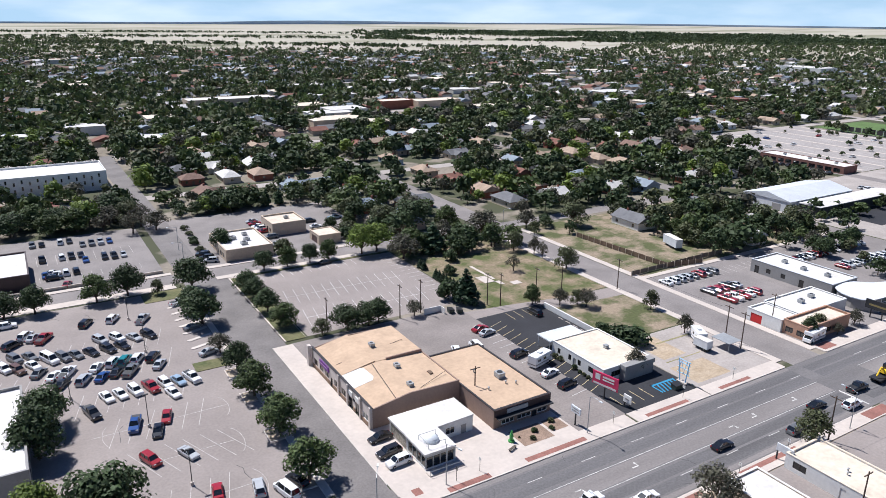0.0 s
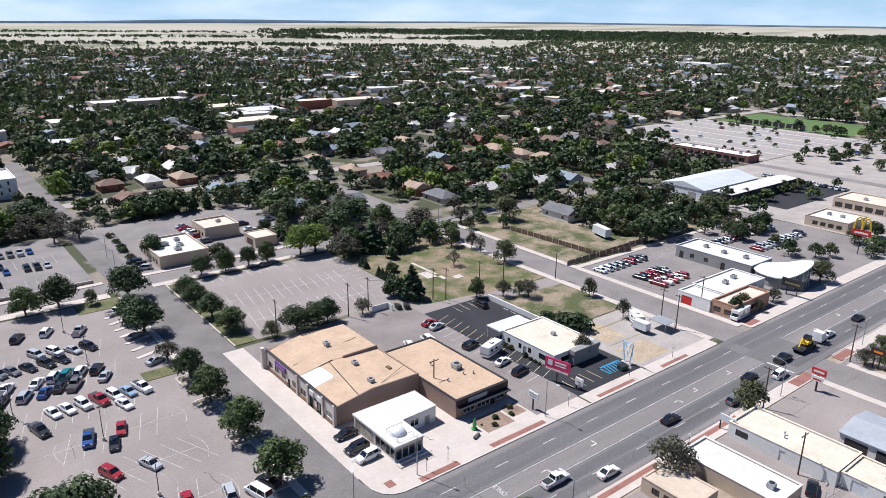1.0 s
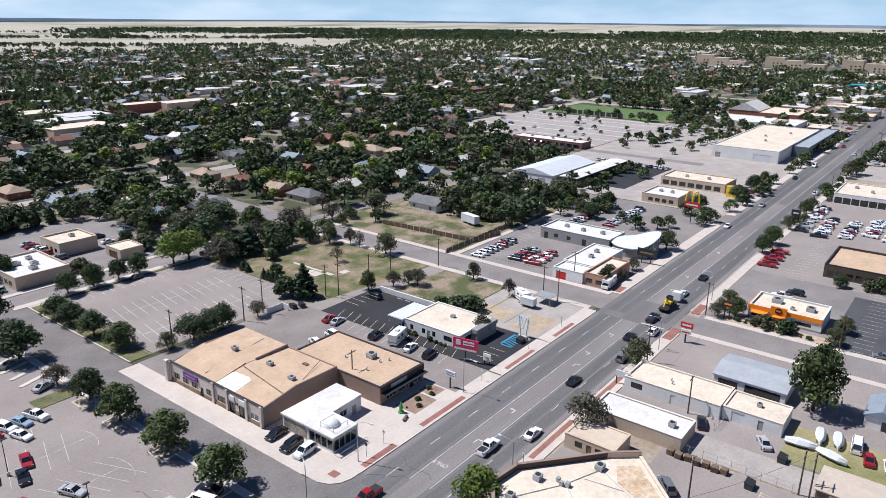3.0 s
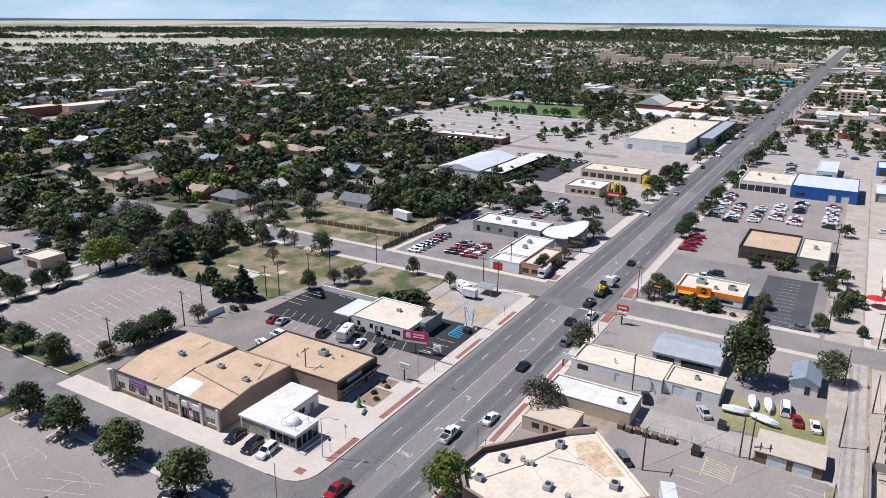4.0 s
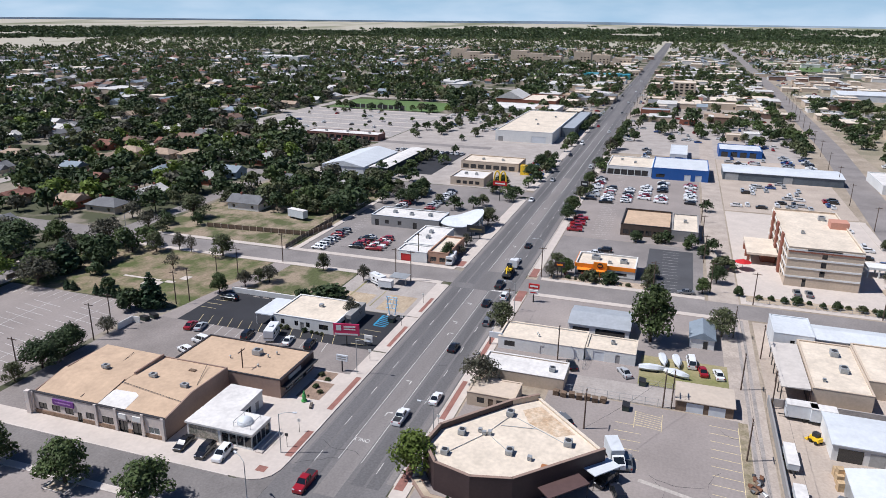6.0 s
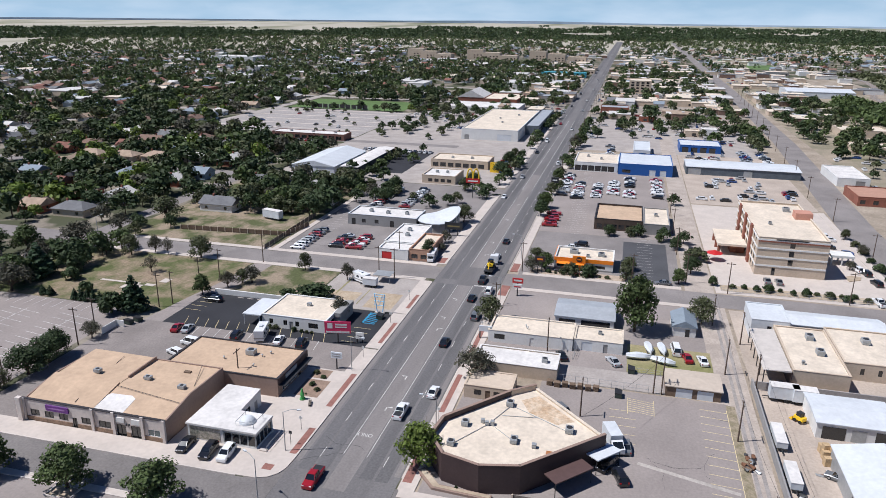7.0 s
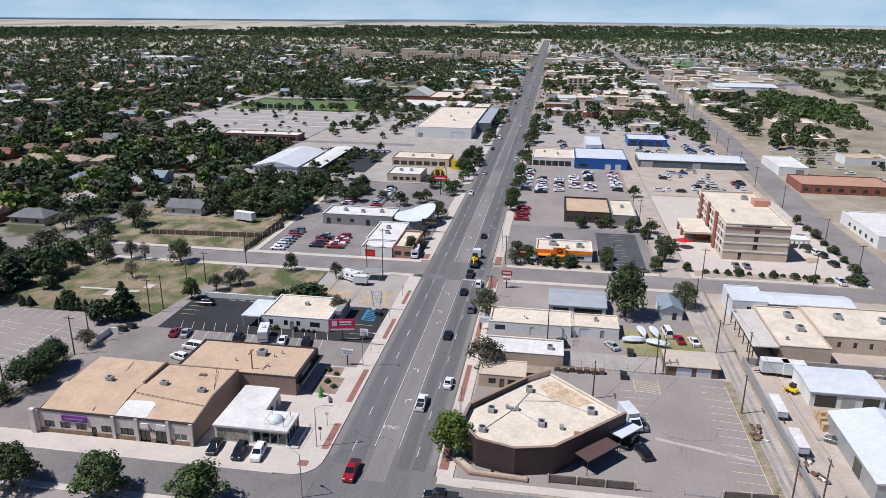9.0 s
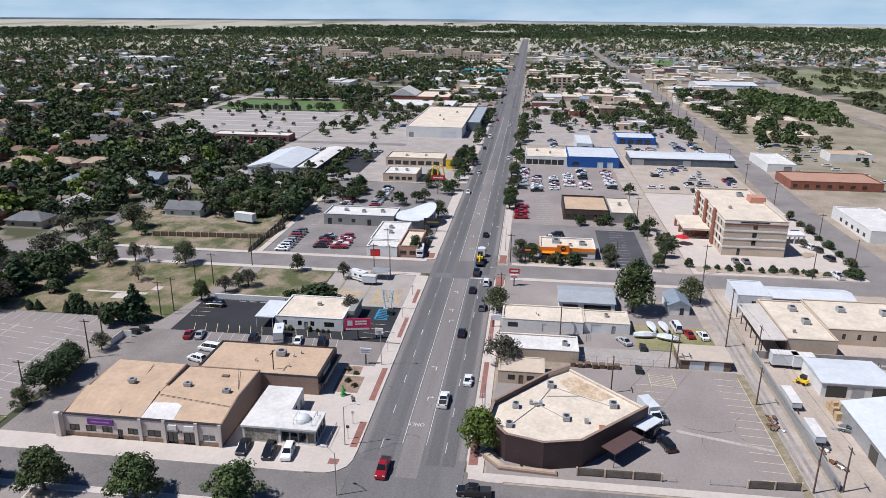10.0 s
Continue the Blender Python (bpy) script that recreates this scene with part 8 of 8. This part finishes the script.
# ---- planting bed and ornaments by the corner ----
structure("gravel_bed", Solid().box(72.5, 79.5, 89.2, 94.5, 0.1, 0.175).box(80.2, 84, 90.5, 94.5, 0.1, 0.172), mat("bed_earth", (0.27, 0.19, 0.14), 0.95, 0.25, 5, 30, 0.4), "brown gravel planting bed", "planting bed")
st = root("green_statue", 71.2, 91.8, 0.15, 0, "bright green plain statue on a low base", "statue")
sb = Solid().tube((0, 0, 0), (0, 0, 0.3), 0.6, None, 12).tube((0, 0, 0.3), (0, 0, 1.2), 0.32, 0.42, 10).tube((0, 0, 1.2), (0, 0, 1.9), 0.42, 0.2, 10).tube((0, 0, 1.9), (0, 0, 2.4), 0.24, 0.12, 8)
part("figure_form", sb, GREEN_PAINT, st)
be = root("bench", 69.8, 89.5, 0.15, 20, "weathered grey slatted bench on the pavement", "bench")
for k in range(4):
    part("slat", Solid().box(-1.0, 1.0, -0.25 + k * 0.14, -0.14 + k * 0.14, 0.42, 0.46), WOOD_GREY, be)
for x in (-0.8, 0.8):
    part("leg", Solid().box(x - 0.05, x + 0.05, -0.25, 0.25, 0, 0.42), STEEL_DARK, be)

# ---- fences ----


def panel_fence(x0, y0, x1, y1, n, h=1.6, m=None, lab="weathered wooden fence between pale posts", pitch=0.3):
    r = root("fence", x0, y0, 0, math.degrees(math.atan2(y1 - y0, x1 - x0)), lab, "fence")
    L = math.hypot(x1 - x0, y1 - y0)
    for k in range(n + 1):
        part("post", Solid().box(L * k / n - 0.12, L * k / n + 0.12, -0.14, 0.14, 0, h + 0.1), STUCCO_TAN, r)
    for k in range(n):
        a, b = L * k / n + 0.12, L * (k + 1) / n - 0.12
        p = part("panel", Solid().box(a, b, -0.04, -0.005, 0.25, h - 0.2), m or WOOD_GREY, r)
        q = int((b - a) / pitch)
        for j in range(q):
            part("slat", Solid().box(a + (b - a) * j / q + 0.02, a + (b - a) * (j + 1) / q - 0.02, 0.0, 0.035, 0.1, h), m or WOOD_GREY, p)


def mesh_fence(x0, y0, x1, y1, n, h=1.8):
    r = root("wire_fence", x0, y0, 0, math.degrees(math.atan2(y1 - y0, x1 - x0)), "grey steel wire fence", "fence")
    L = math.hypot(x1 - x0, y1 - y0)
    for k in range(n + 1):
        part("post", Solid().tube((L * k / n, 0, 0), (L * k / n, 0, h), 0.04, None, 6), METAL_GREY, r)
    for z in (0.15, h * 0.5, h):
        part("rail", Solid().tube((0, 0, z), (L, 0, z), 0.025, None, 5), METAL_GREY, r)


panel_fence(50.6, 45.6, 50.8, 31.5, 3)
panel_fence(50.8, 17.5, 51.2, 8.8, 2)
mesh_fence(50.8, 31.3, 50.9, 29, 1, 1.2)
mesh_fence(51, 23.5, 51, 17.8, 2, 1.2)
mesh_fence(93.0, 44, 92.9, 21.5, 9)
mesh_fence(108.8, 40, 104, 40.5, 2)
mesh_fence(159.3, -43.5, 159.3, 3, 16, 1.2)
mesh_fence(101.5, 27, 101.5, 10, 6, 1.2)
panel_fence(103.5, 206.5, 145, 206.5, 12, 1.6, None, "long weathered board fence")
panel_fence(156.9, 146, 200, 147, 12, 1.6, None, "long weathered board fence")
aw_ = Solid().box(52, 102, 2.6, 2.9, 0, 1.9)
structure("yard_wall", aw_, GREY_WALL, "long grey block wall along the alley", "wall")
structure("block_wall", Solid().box(101, 101.3, -48, 2.4, 0, 1.8), mat("block_grey", (0.36, 0.33, 0.31), 0.9, 0.15, 3, 16), "grey block wall behind the yard", "wall")
structure("low_wall", Solid().box(-14, 33, 219.2, 219.6, 0, 0.9).box(-14, -13.6, 219.6, 275, 0, 0.9), CONCRETE, "low pale wall around the office car park", "wall")
panel_fence(169.8, 186, 172.5, 146, 14, 1.7, WOOD, "dark weathered board fence round a dry yard", 0.75)
panel_fence(172.5, 146, 186, 143.5, 5, 1.7, WOOD, "dark weathered board fence round a dry yard", 0.75)
# stacked pallets and crates
for k in range(7):
    c = root("pallet_stack", 91.2 - (k % 2) * 0.3, 44.2 - k * 1.6, 0, cr.uniform(-8, 8), "stack of weathered wooden pallets", "pallets", "pallets by the fence")
    for j in range(7):
        part("pallet", Solid().box(-0.6, 0.6, -0.6, 0.6, 0.16 * j, 0.16 * j + 0.1), WOOD, c)

# ---- trailers, boats, trucks ----


def box_truck(x, y, rz):
    r = root("box_truck", x, y, 0.03, rz, "white box truck with pale cargo body", "truck")
    part("cargo_box", Solid().box(-3.4, 1.4, -1.15, 1.15, 0.9, 3.3), METAL_WHITE, r)
    cab = Solid()
    cab.prism([(1.5, -1.05), (3.2, -1.05), (3.2, 1.05), (1.5, 1.05)], 0.6, [2.5, 1.5, 1.5, 2.5])
    part("cab", cab, CAR_MAT["white"], r)
    part("windscreen", Solid().prism([(1.9, -0.9), (3.0, -0.9), (3.0, 0.9), (1.9, 0.9)], 1.3, [2.32, 1.68, 1.68, 2.32]), GLASS, r)
    part("chassis", Solid().box(-3.3, 3.1, -0.5, 0.5, 0.5, 0.88), STEEL_DARK, r)
    for a in (-2.2, 2.4):
        for b in (-0.95, 0.95):
            w = part("wheel", WHEEL_T, None, r)
            w.location, w.scale = (a, b, 0.42), (1.25, 1.3, 1.25)


def trailer(x, y, rz, L=9.0, W=2.4, H=2.6, lab="long white covered trailer"):
    r = root("trailer", x, y, 0.03, rz, lab, "trailer")
    part("body", Solid().box(-L / 2, L / 2, -W / 2, W / 2, 0.8, 0.8 + H), METAL_WHITE, r)
    part("roof_cap", Solid().box(-L / 2 - 0.05, L / 2 + 0.05, -W / 2 - 0.05, W / 2 + 0.05, 0.8 + H, 0.9 + H), ROOF_WHITE, r)
    part("drawbar", Solid().box(L / 2, L / 2 + 1.2, -0.1, 0.1, 0.5, 0.65), STEEL_DARK, r)
    for a in (-1.5, -0.6):
        for b in (-W / 2 + 0.1, W / 2 - 0.1):
            w = part("wheel", WHEEL_T, None, r)
            w.location = (a, b, 0.42)
    part("chassis", Solid().box(-L / 2, L / 2, -0.5, 0.5, 0.4, 0.78), STEEL_DARK, r)


def motorhome(x, y, rz, L=7.5):
    r = root("motorhome", x, y, 0.03, rz, "white motorhome with dark windows", "motorhome")
    part("body", Solid().prism([(-L / 2, -1.15), (L / 2 - 1.4, -1.15), (L / 2 - 1.4, 1.15), (-L / 2, 1.15)], 0.5, 3.0), CAR_MAT["white"], r)
    part("cab", Solid().prism([(L / 2 - 1.39, -1.0), (L / 2, -1.0), (L / 2, 1.0), (L / 2 - 1.39, 1.0)], 0.5, [2.1, 1.3, 1.3, 2.1]), CAR_MAT["white"], r)
    part("overcab", Solid().box(L / 2 - 1.38, L / 2 - 0.5, -1.1, 1.1, 2.12, 2.95), CAR_MAT["white"], r)
    part("windscreen", Solid().prism([(L / 2 - 1.1, -0.9), (L / 2 - 0.15, -0.9), (L / 2 - 0.15, 0.9), (L / 2 - 1.1, 0.9)], 1.2, [1.98, 1.44, 1.44, 1.98]), GLASS, r)
    part("stripe", Solid().box(-L / 2 - 0.01, L / 2 - 1.5, -1.17, 1.17, 1.0, 1.25), GREY_WALL, r)
    for a in (-2.4, -0.4):
        for b in (-1.175, 1.165):
            part("window", Solid().box(a, a + 1.0, b, b + 0.01, 1.7, 2.3), GLASS, r)
    part("roof_unit", Solid().box(-0.8, 0.2, -0.4, 0.4, 3.0, 3.3), METAL_WHITE, r)
    for a in (-L / 2 + 1.6, L / 2 - 0.9):
        for b in (-0.95, 0.95):
            w = part("wheel", WHEEL_T, None, r)
            w.location = (a, b, 0.37)


def boat(x, y, rz, L=5.5):
    r = root("covered_boat", x, y, 0.35, rz, "boat on the grass under a white cover", "boat", "covered boats")
    s = Solid()
    rows = []
    for f, w, h in ((0, 0.75, 0.9), (0.4, 1.0, 1.3), (0.75, 0.8, 1.2), (1.0, 0.1, 1.0)):
        rows.append([(f * L, -w, 0.55), (f * L, -w * 0.5, h), (f * L, w * 0.5, h), (f * L, w, 0.55), (f * L, w * 0.5, 0.0), (f * L, -w * 0.5, 0.0)])
    loft(s, rows, L)
    part("hull_cover", s, METAL_WHITE, r)
    t = Solid().box(-1.5, 1.5, -0.6, 0.6, -0.32, -0.003)
    part("boat_trailer", t, STEEL_DARK, r)


structure("yard_grass_strip", Solid().box(101.6, 116, 9.9, 28.5, -0.2, 0.05), GRASS_DRY, "weedy grass strip of the boat yard", "grass")
for x, y, a in ((108.5, 26.0, 95), (113.5, 23.6, 10), (113.8, 20.6, 10), (107.5, 20.6, 70)):
    boat(x, y, a)
car("van", "white", 114.5, 17.6, 5, 0.06, "parked in the boat yard")
box_truck(71.0, 30.4, 200)
motorhome(95.6, 113.9, 15, 6.5)
motorhome(137.5, 104.5, 60, 6.0)
trailer(134.5, 100.5, 90, 4.0, 2.0, 1.9, "white trailer with fold-out shade")
motorhome(162.5, 88.9 + 1.0, 185, 7)
trailer(81.0, 1.0, 180, 7.0, 1.9, 1.1)
trailer(68.5, 0.9, 180, 6.5, 1.9, 1.2)
trailer(97.5, -2.6, 90, 5.5, 2.4, 2.6, "white container trailer in the yard")
trailer(97.0, -6.4, 90, 4.5, 2.4, 2.6, "white container trailer in the yard")

trailer(191, 160.5, 75, 8.0, 2.5, 2.8, "white caravan parked in a grassy back yard")
# flatbed with a yellow loader on it
fb = root("flatbed_truck", 160, 66.8 + 3.2, 0.045, 0, "flatbed truck hauling a yellow loader", "truck")
part("bed", Solid().box(-6.5, 1.5, -1.25, 1.25, 0.9, 1.15), STEEL_DARK, fb)
part("cab", Solid().box(3.2, 5.2, -1.2, 1.2, 0.6, 2.9).box(5.2, 6.6, -1.0, 1.0, 0.6, 1.8), CAR_MAT["white"], fb)
part("loader_body", Solid().box(-3.4, -0.6, -0.9, 0.9, 1.6, 2.4), YELLOW, fb, "yellow loader body")
part("loader_cab", Solid().box(-2.6, -1.2, -0.75, 0.75, 2.4, 3.5), GLASS, fb)
part("loader_arm", Solid().tube((-3.2, 0, 2.3), (-4.6, 0, 3.4), 0.2, None, 6).tube((-4.6, 0, 3.4), (-5.9, 0, 1.6), 0.18, None, 6), YELLOW, fb)
for a in (-5.5, -4.5, 0.5, 3.6, 5.6):
    for b in (-1.0, 1.0):
        w = part("wheel", WHEEL_T, None, fb)
        w.location, w.scale = (a, b, 0.45), (1.3, 1.3, 1.3)
for a in (-3.0, -1.1):
    for b in (-0.85, 0.85):
        w = part("loader_wheel", WHEEL_T, None, fb)
        w.location, w.scale = (a, b, 1.6), (1.3, 1.6, 1.3)


# ---- yard clutter along the alley ----
yr = random.Random(55)


def crate_pile(x, y, rz, lab="stack of pale timber crates"):
    r = root("crate_pile", x, y, 0, rz, lab, "crates", "crates in the yard")
    for k in range(5):
        a, b = (k % 2) * 1.25, (k // 2) * 0.0
        part("crate", Solid().box(-1.2 + a, -0.05 + a, -0.55, 0.55, (k // 2) * 0.82, (k // 2) * 0.82 + 0.8), mat("raw_timber", (0.46, 0.33, 0.19), 0.9, 0.2, 8, 30), r)


def pipe_rack(x, y, rz):
    r = root("pipe_rack", x, y, 0, rz, "steel rack holding long metal pipes", "rack", "pipe racks")
    for a in (-2.2, 0, 2.2):
        part("upright", Solid().box(a - 0.05, a + 0.05, -0.5, 0.5, 0, 0.2).box(a - 0.05, a + 0.05, -0.5, -0.4, 0.2, 1.2).box(a - 0.05, a + 0.05, 0.4, 0.5, 0.2, 1.2), STEEL_DARK, r)
    for k in range(7):
        part("pipe", Solid().tube((-3, -0.35 + 0.11 * k, 0.28 + 0.12 * (k % 3)), (3, -0.35 + 0.11 * k, 0.28 + 0.12 * (k % 3)), 0.05, None, 6), METAL_GREY, r)


def dumpster(x, y, rz):
    r = root("dumpster", x, y, 0, rz, "dark steel waste container with sloped lid", "dumpster", "waste containers")
    part("bin", Solid().prism([(-1, -0.7), (1, -0.7), (1, 0.7), (-1, 0.7)], 0.1, [1.0, 1.0, 1.3, 1.3]), plain("dumpster_green", (0.03, 0.045, 0.035), 0.6), r)
    part("lid", Solid().prism([(-1.05, -0.75), (1.05, -0.75), (1.05, 0.75), (-1.05, 0.75)], 1.05, [1.08, 1.08, 1.38, 1.38]), STEEL_DARK, r)
    part("skid", Solid().box(-0.9, 0.9, -0.6, -0.5, 0, 0.1).box(-0.9, 0.9, 0.5, 0.6, 0, 0.1), STEEL_DARK, r)


def junk_pile(x, y, rz, m, lab):
    r = root("scrap_pile", x, y, 0, rz, lab, "scrap", "scrap in the yard")
    for k in range(9):
        a, b, h = yr.uniform(-1.4, 1.4), yr.uniform(-0.8, 0.8), yr.uniform(0.2, 0.8)
        w = yr.uniform(0.3, 0.8)
        part("scrap", Solid().prism([(a - w, b - 0.2), (a + w, b - 0.35), (a + w * 0.8, b + 0.3), (a - w * 0.9, b + 0.25)], 0, [h, h * 0.6, h * 0.9, h * 0.4]), yr.choice(m), r)


RUSTY = [plain("rust_brown", (0.16, 0.075, 0.04), 0.9), METAL_GREY, WOOD, STEEL_DARK]
for x, y, a in ((79, -6.2, 10), (77.6, -6.8, 95), (75.5, -6.6, 100)):
    crate_pile(x, y, a)
for x, y, a in ((104.5 - 5, -13, 90), (99.4, -19, 90), (99.2, -26, 90), (98.8, -34, 88)):
    pipe_rack(x, y, a)
for x, y, a in ((64.5, 0.3, 5), (59.5, 0.0, 20), (72, -5.6, 80), (73.6, 6.9, 0), (70.2, 7.2, 30), (60, 5.6 - 3.6, 0)):
    junk_pile(x, y, a, RUSTY, "heap of rusty scrap and boards")
for x, y, a in ((93.6, 149.6, 80), (95.6, 148.4, 70), (101.5, 43.5 - 16, 0), (174.5, 30.6, 0), (90, 30, 0), (196, 9, 0), (114, 90.3, 0)):
    dumpster(x, y, a)
structure("white_screen_wall", Solid().box(86.5, 91.5, 151.6, 151.8, 0, 1.7).box(91.5, 91.7, 149.4, 151.6, 0, 1.7), WHITE_WALL, "white screen wall round the bins", "wall")
yl = root("yellow_loader", 89.5, -4.3, 0.03, 40, "small yellow loader parked by the workshop", "loader")
part("loader_body", Solid().box(-1.0, 1.0, -0.6, 0.6, 0.5, 1.3), YELLOW, yl)
part("loader_cab", Solid().box(-0.5, 0.6, -0.5, 0.5, 1.3, 2.1), STEEL_DARK, yl)
part("bucket", Solid().prism([(1.1, -0.8), (1.8, -0.8), (1.8, 0.8), (1.1, 0.8)], 0.1, [0.9, 0.2, 0.2, 0.9]), YELLOW, yl)
for a in (-0.6, 0.6):
    for b in (-0.65, 0.65):
        w = part("loader_wheel", WHEEL_T, None, yl)
        w.location = (a, b, 0.34)
# hotel forecourt
um = root("red_umbrella", 188, 2.4, 0, 0, "large red shade canopy on a pole", "umbrella")
part("pole", Solid().tube((0, 0, 0), (0, 0, 3.2), 0.06), METAL_GREY, um)
part("canopy", Solid().tube((0, 0, 2.5), (0, 0, 3.4), 2.6, 0.1, 8), RED, um)
hs = root("hotel_shelter", 196, -36.5, 0, 0, "white flat shelter with arched front", "shelter")
part("shelter_roof", Solid().box(-2.6, 2.6, -3.4, 3.4, 2.6, 3.3), WHITE_WALL, hs)
for a in (-2.3, 2.3):
    for b in (-3.0, 0, 3.0):
        part("column", Solid().box(a - 0.2, a + 0.2, b - 0.2, b + 0.2, 0, 2.6), WHITE_WALL, hs)
structure("planting_island", Solid().prism([(178, -35), (180, -38.5), (183, -39.5), (184, -37), (182, -34.5)][::-1], -0.1, 0.18).box(160, 164.5, -43, 3, -0.1, 0.1), DIRT, "dry planting bed with pale kerb", "planting bed")
for k in range(14):
    tree(161.6 + yr.uniform(-0.6, 1.8), -42 + k * 3.2, yr.uniform(0.8, 2.2), "low", yr.uniform(0.7, 1.1))
for k in range(6):
    tree(172 + k * 9, -46.4, yr.uniform(1.2, 3.0), "low", 1.0)
# shrubs before the white office and the drive-in
for x, y, h in ((100.8, 114.8, 1.2), (100.8, 113.0, 1.2), (100.8, 108.0, 1.1), (100.6, 106.0, 0.8), (100.6, 104.6, 0.8), (100.6, 103.2, 0.8)):
    tree(x, y, h, "low", 0.75)
for k in range(9):
    tree(160.2 + yr.uniform(-0.4, 0.6), 35 + k * 2.2, yr.uniform(0.6, 1.4), "low", 0.9)
structure("drive_in_bed", Solid().box(159.1, 163.5, 30, 58, -0.1, 0.14), mat("tan_gravel", (0.42, 0.33, 0.25), 0.95, 0.2, 5, 30), "tan gravel bed with shrubs", "planting bed")
# small street furniture along the pavement
for x, y in ((56, 86.9), (61, 87.2), (92, 86.6), (112, 86.8), (128, 86.8), (57, 63.0), (71, 63.2), (99, 63.2), (113, 63.4)):
    p = root("post_sign", x, y, 0.15, 0, "thin street sign post on the pavement", "sign", "sign posts")
    part("post", Solid().tube((0, 0, 0), (0, 0, 2.8), 0.045, None, 6), STEEL_DARK, p)
    part("plate", Solid().box(-0.03, 0.03, -0.3, 0.3, 2.2, 2.8), WHITE_WALL if x > 60 else STEEL_DARK, p)

dv = Solid()
for x in (384, 405, 425, 445, 465, 485, 500):
    dv.box(x - 1.2, x + 1.2, 203, 314, -0.1, 0.08)
structure("lot_divider", dv, CONCRETE, "pale raised strips dividing the school car park", "kerb")
ff = root("field_fence", 508.5, 240, 0, 90, "row of pale panels along the sports field", "fence")
for k in range(11):
    part("post", Solid().box(k * 5 - 0.15, k * 5 + 0.15, -0.15, 0.15, 0, 4.2), METAL_GREY, ff)
    if k < 10:
        part("panel", Solid().box(k * 5 + 0.6, k * 5 + 4.4, -0.05, 0.05, 0.8, 4.0), FRAME_D, ff)
# shade structure beside the motorhome
sh = root("shade_frame", 140.2, 98.4, 0, 0, "pale open shade frame beside the trailer", "shelter")
part("shade_roof", Solid().box(-2.2, 2.2, -2.6, 2.6, 2.3, 2.4), METAL_GREY, sh)
for a in (-2.0, 2.0):
    for b in (-2.4, 2.4):
        part("post", Solid().tube((a, b, 0), (a, b, 2.3), 0.05, None, 6), METAL_GREY, sh)
# wheel stops and low kerbs in the black lot
for k in range(5):
    w = root("wheel_stop", 116.6, 120 + k * 2.9, 0.028, 0, "concrete wheel stop at the end of a bay", "wheel stop", "wheel stops")
    part("block", Solid().prism([(-0.1, -0.9), (0.1, -0.9), (0.1, 0.9), (-0.1, 0.9)], 0, 0.13), CONCRETE, w)
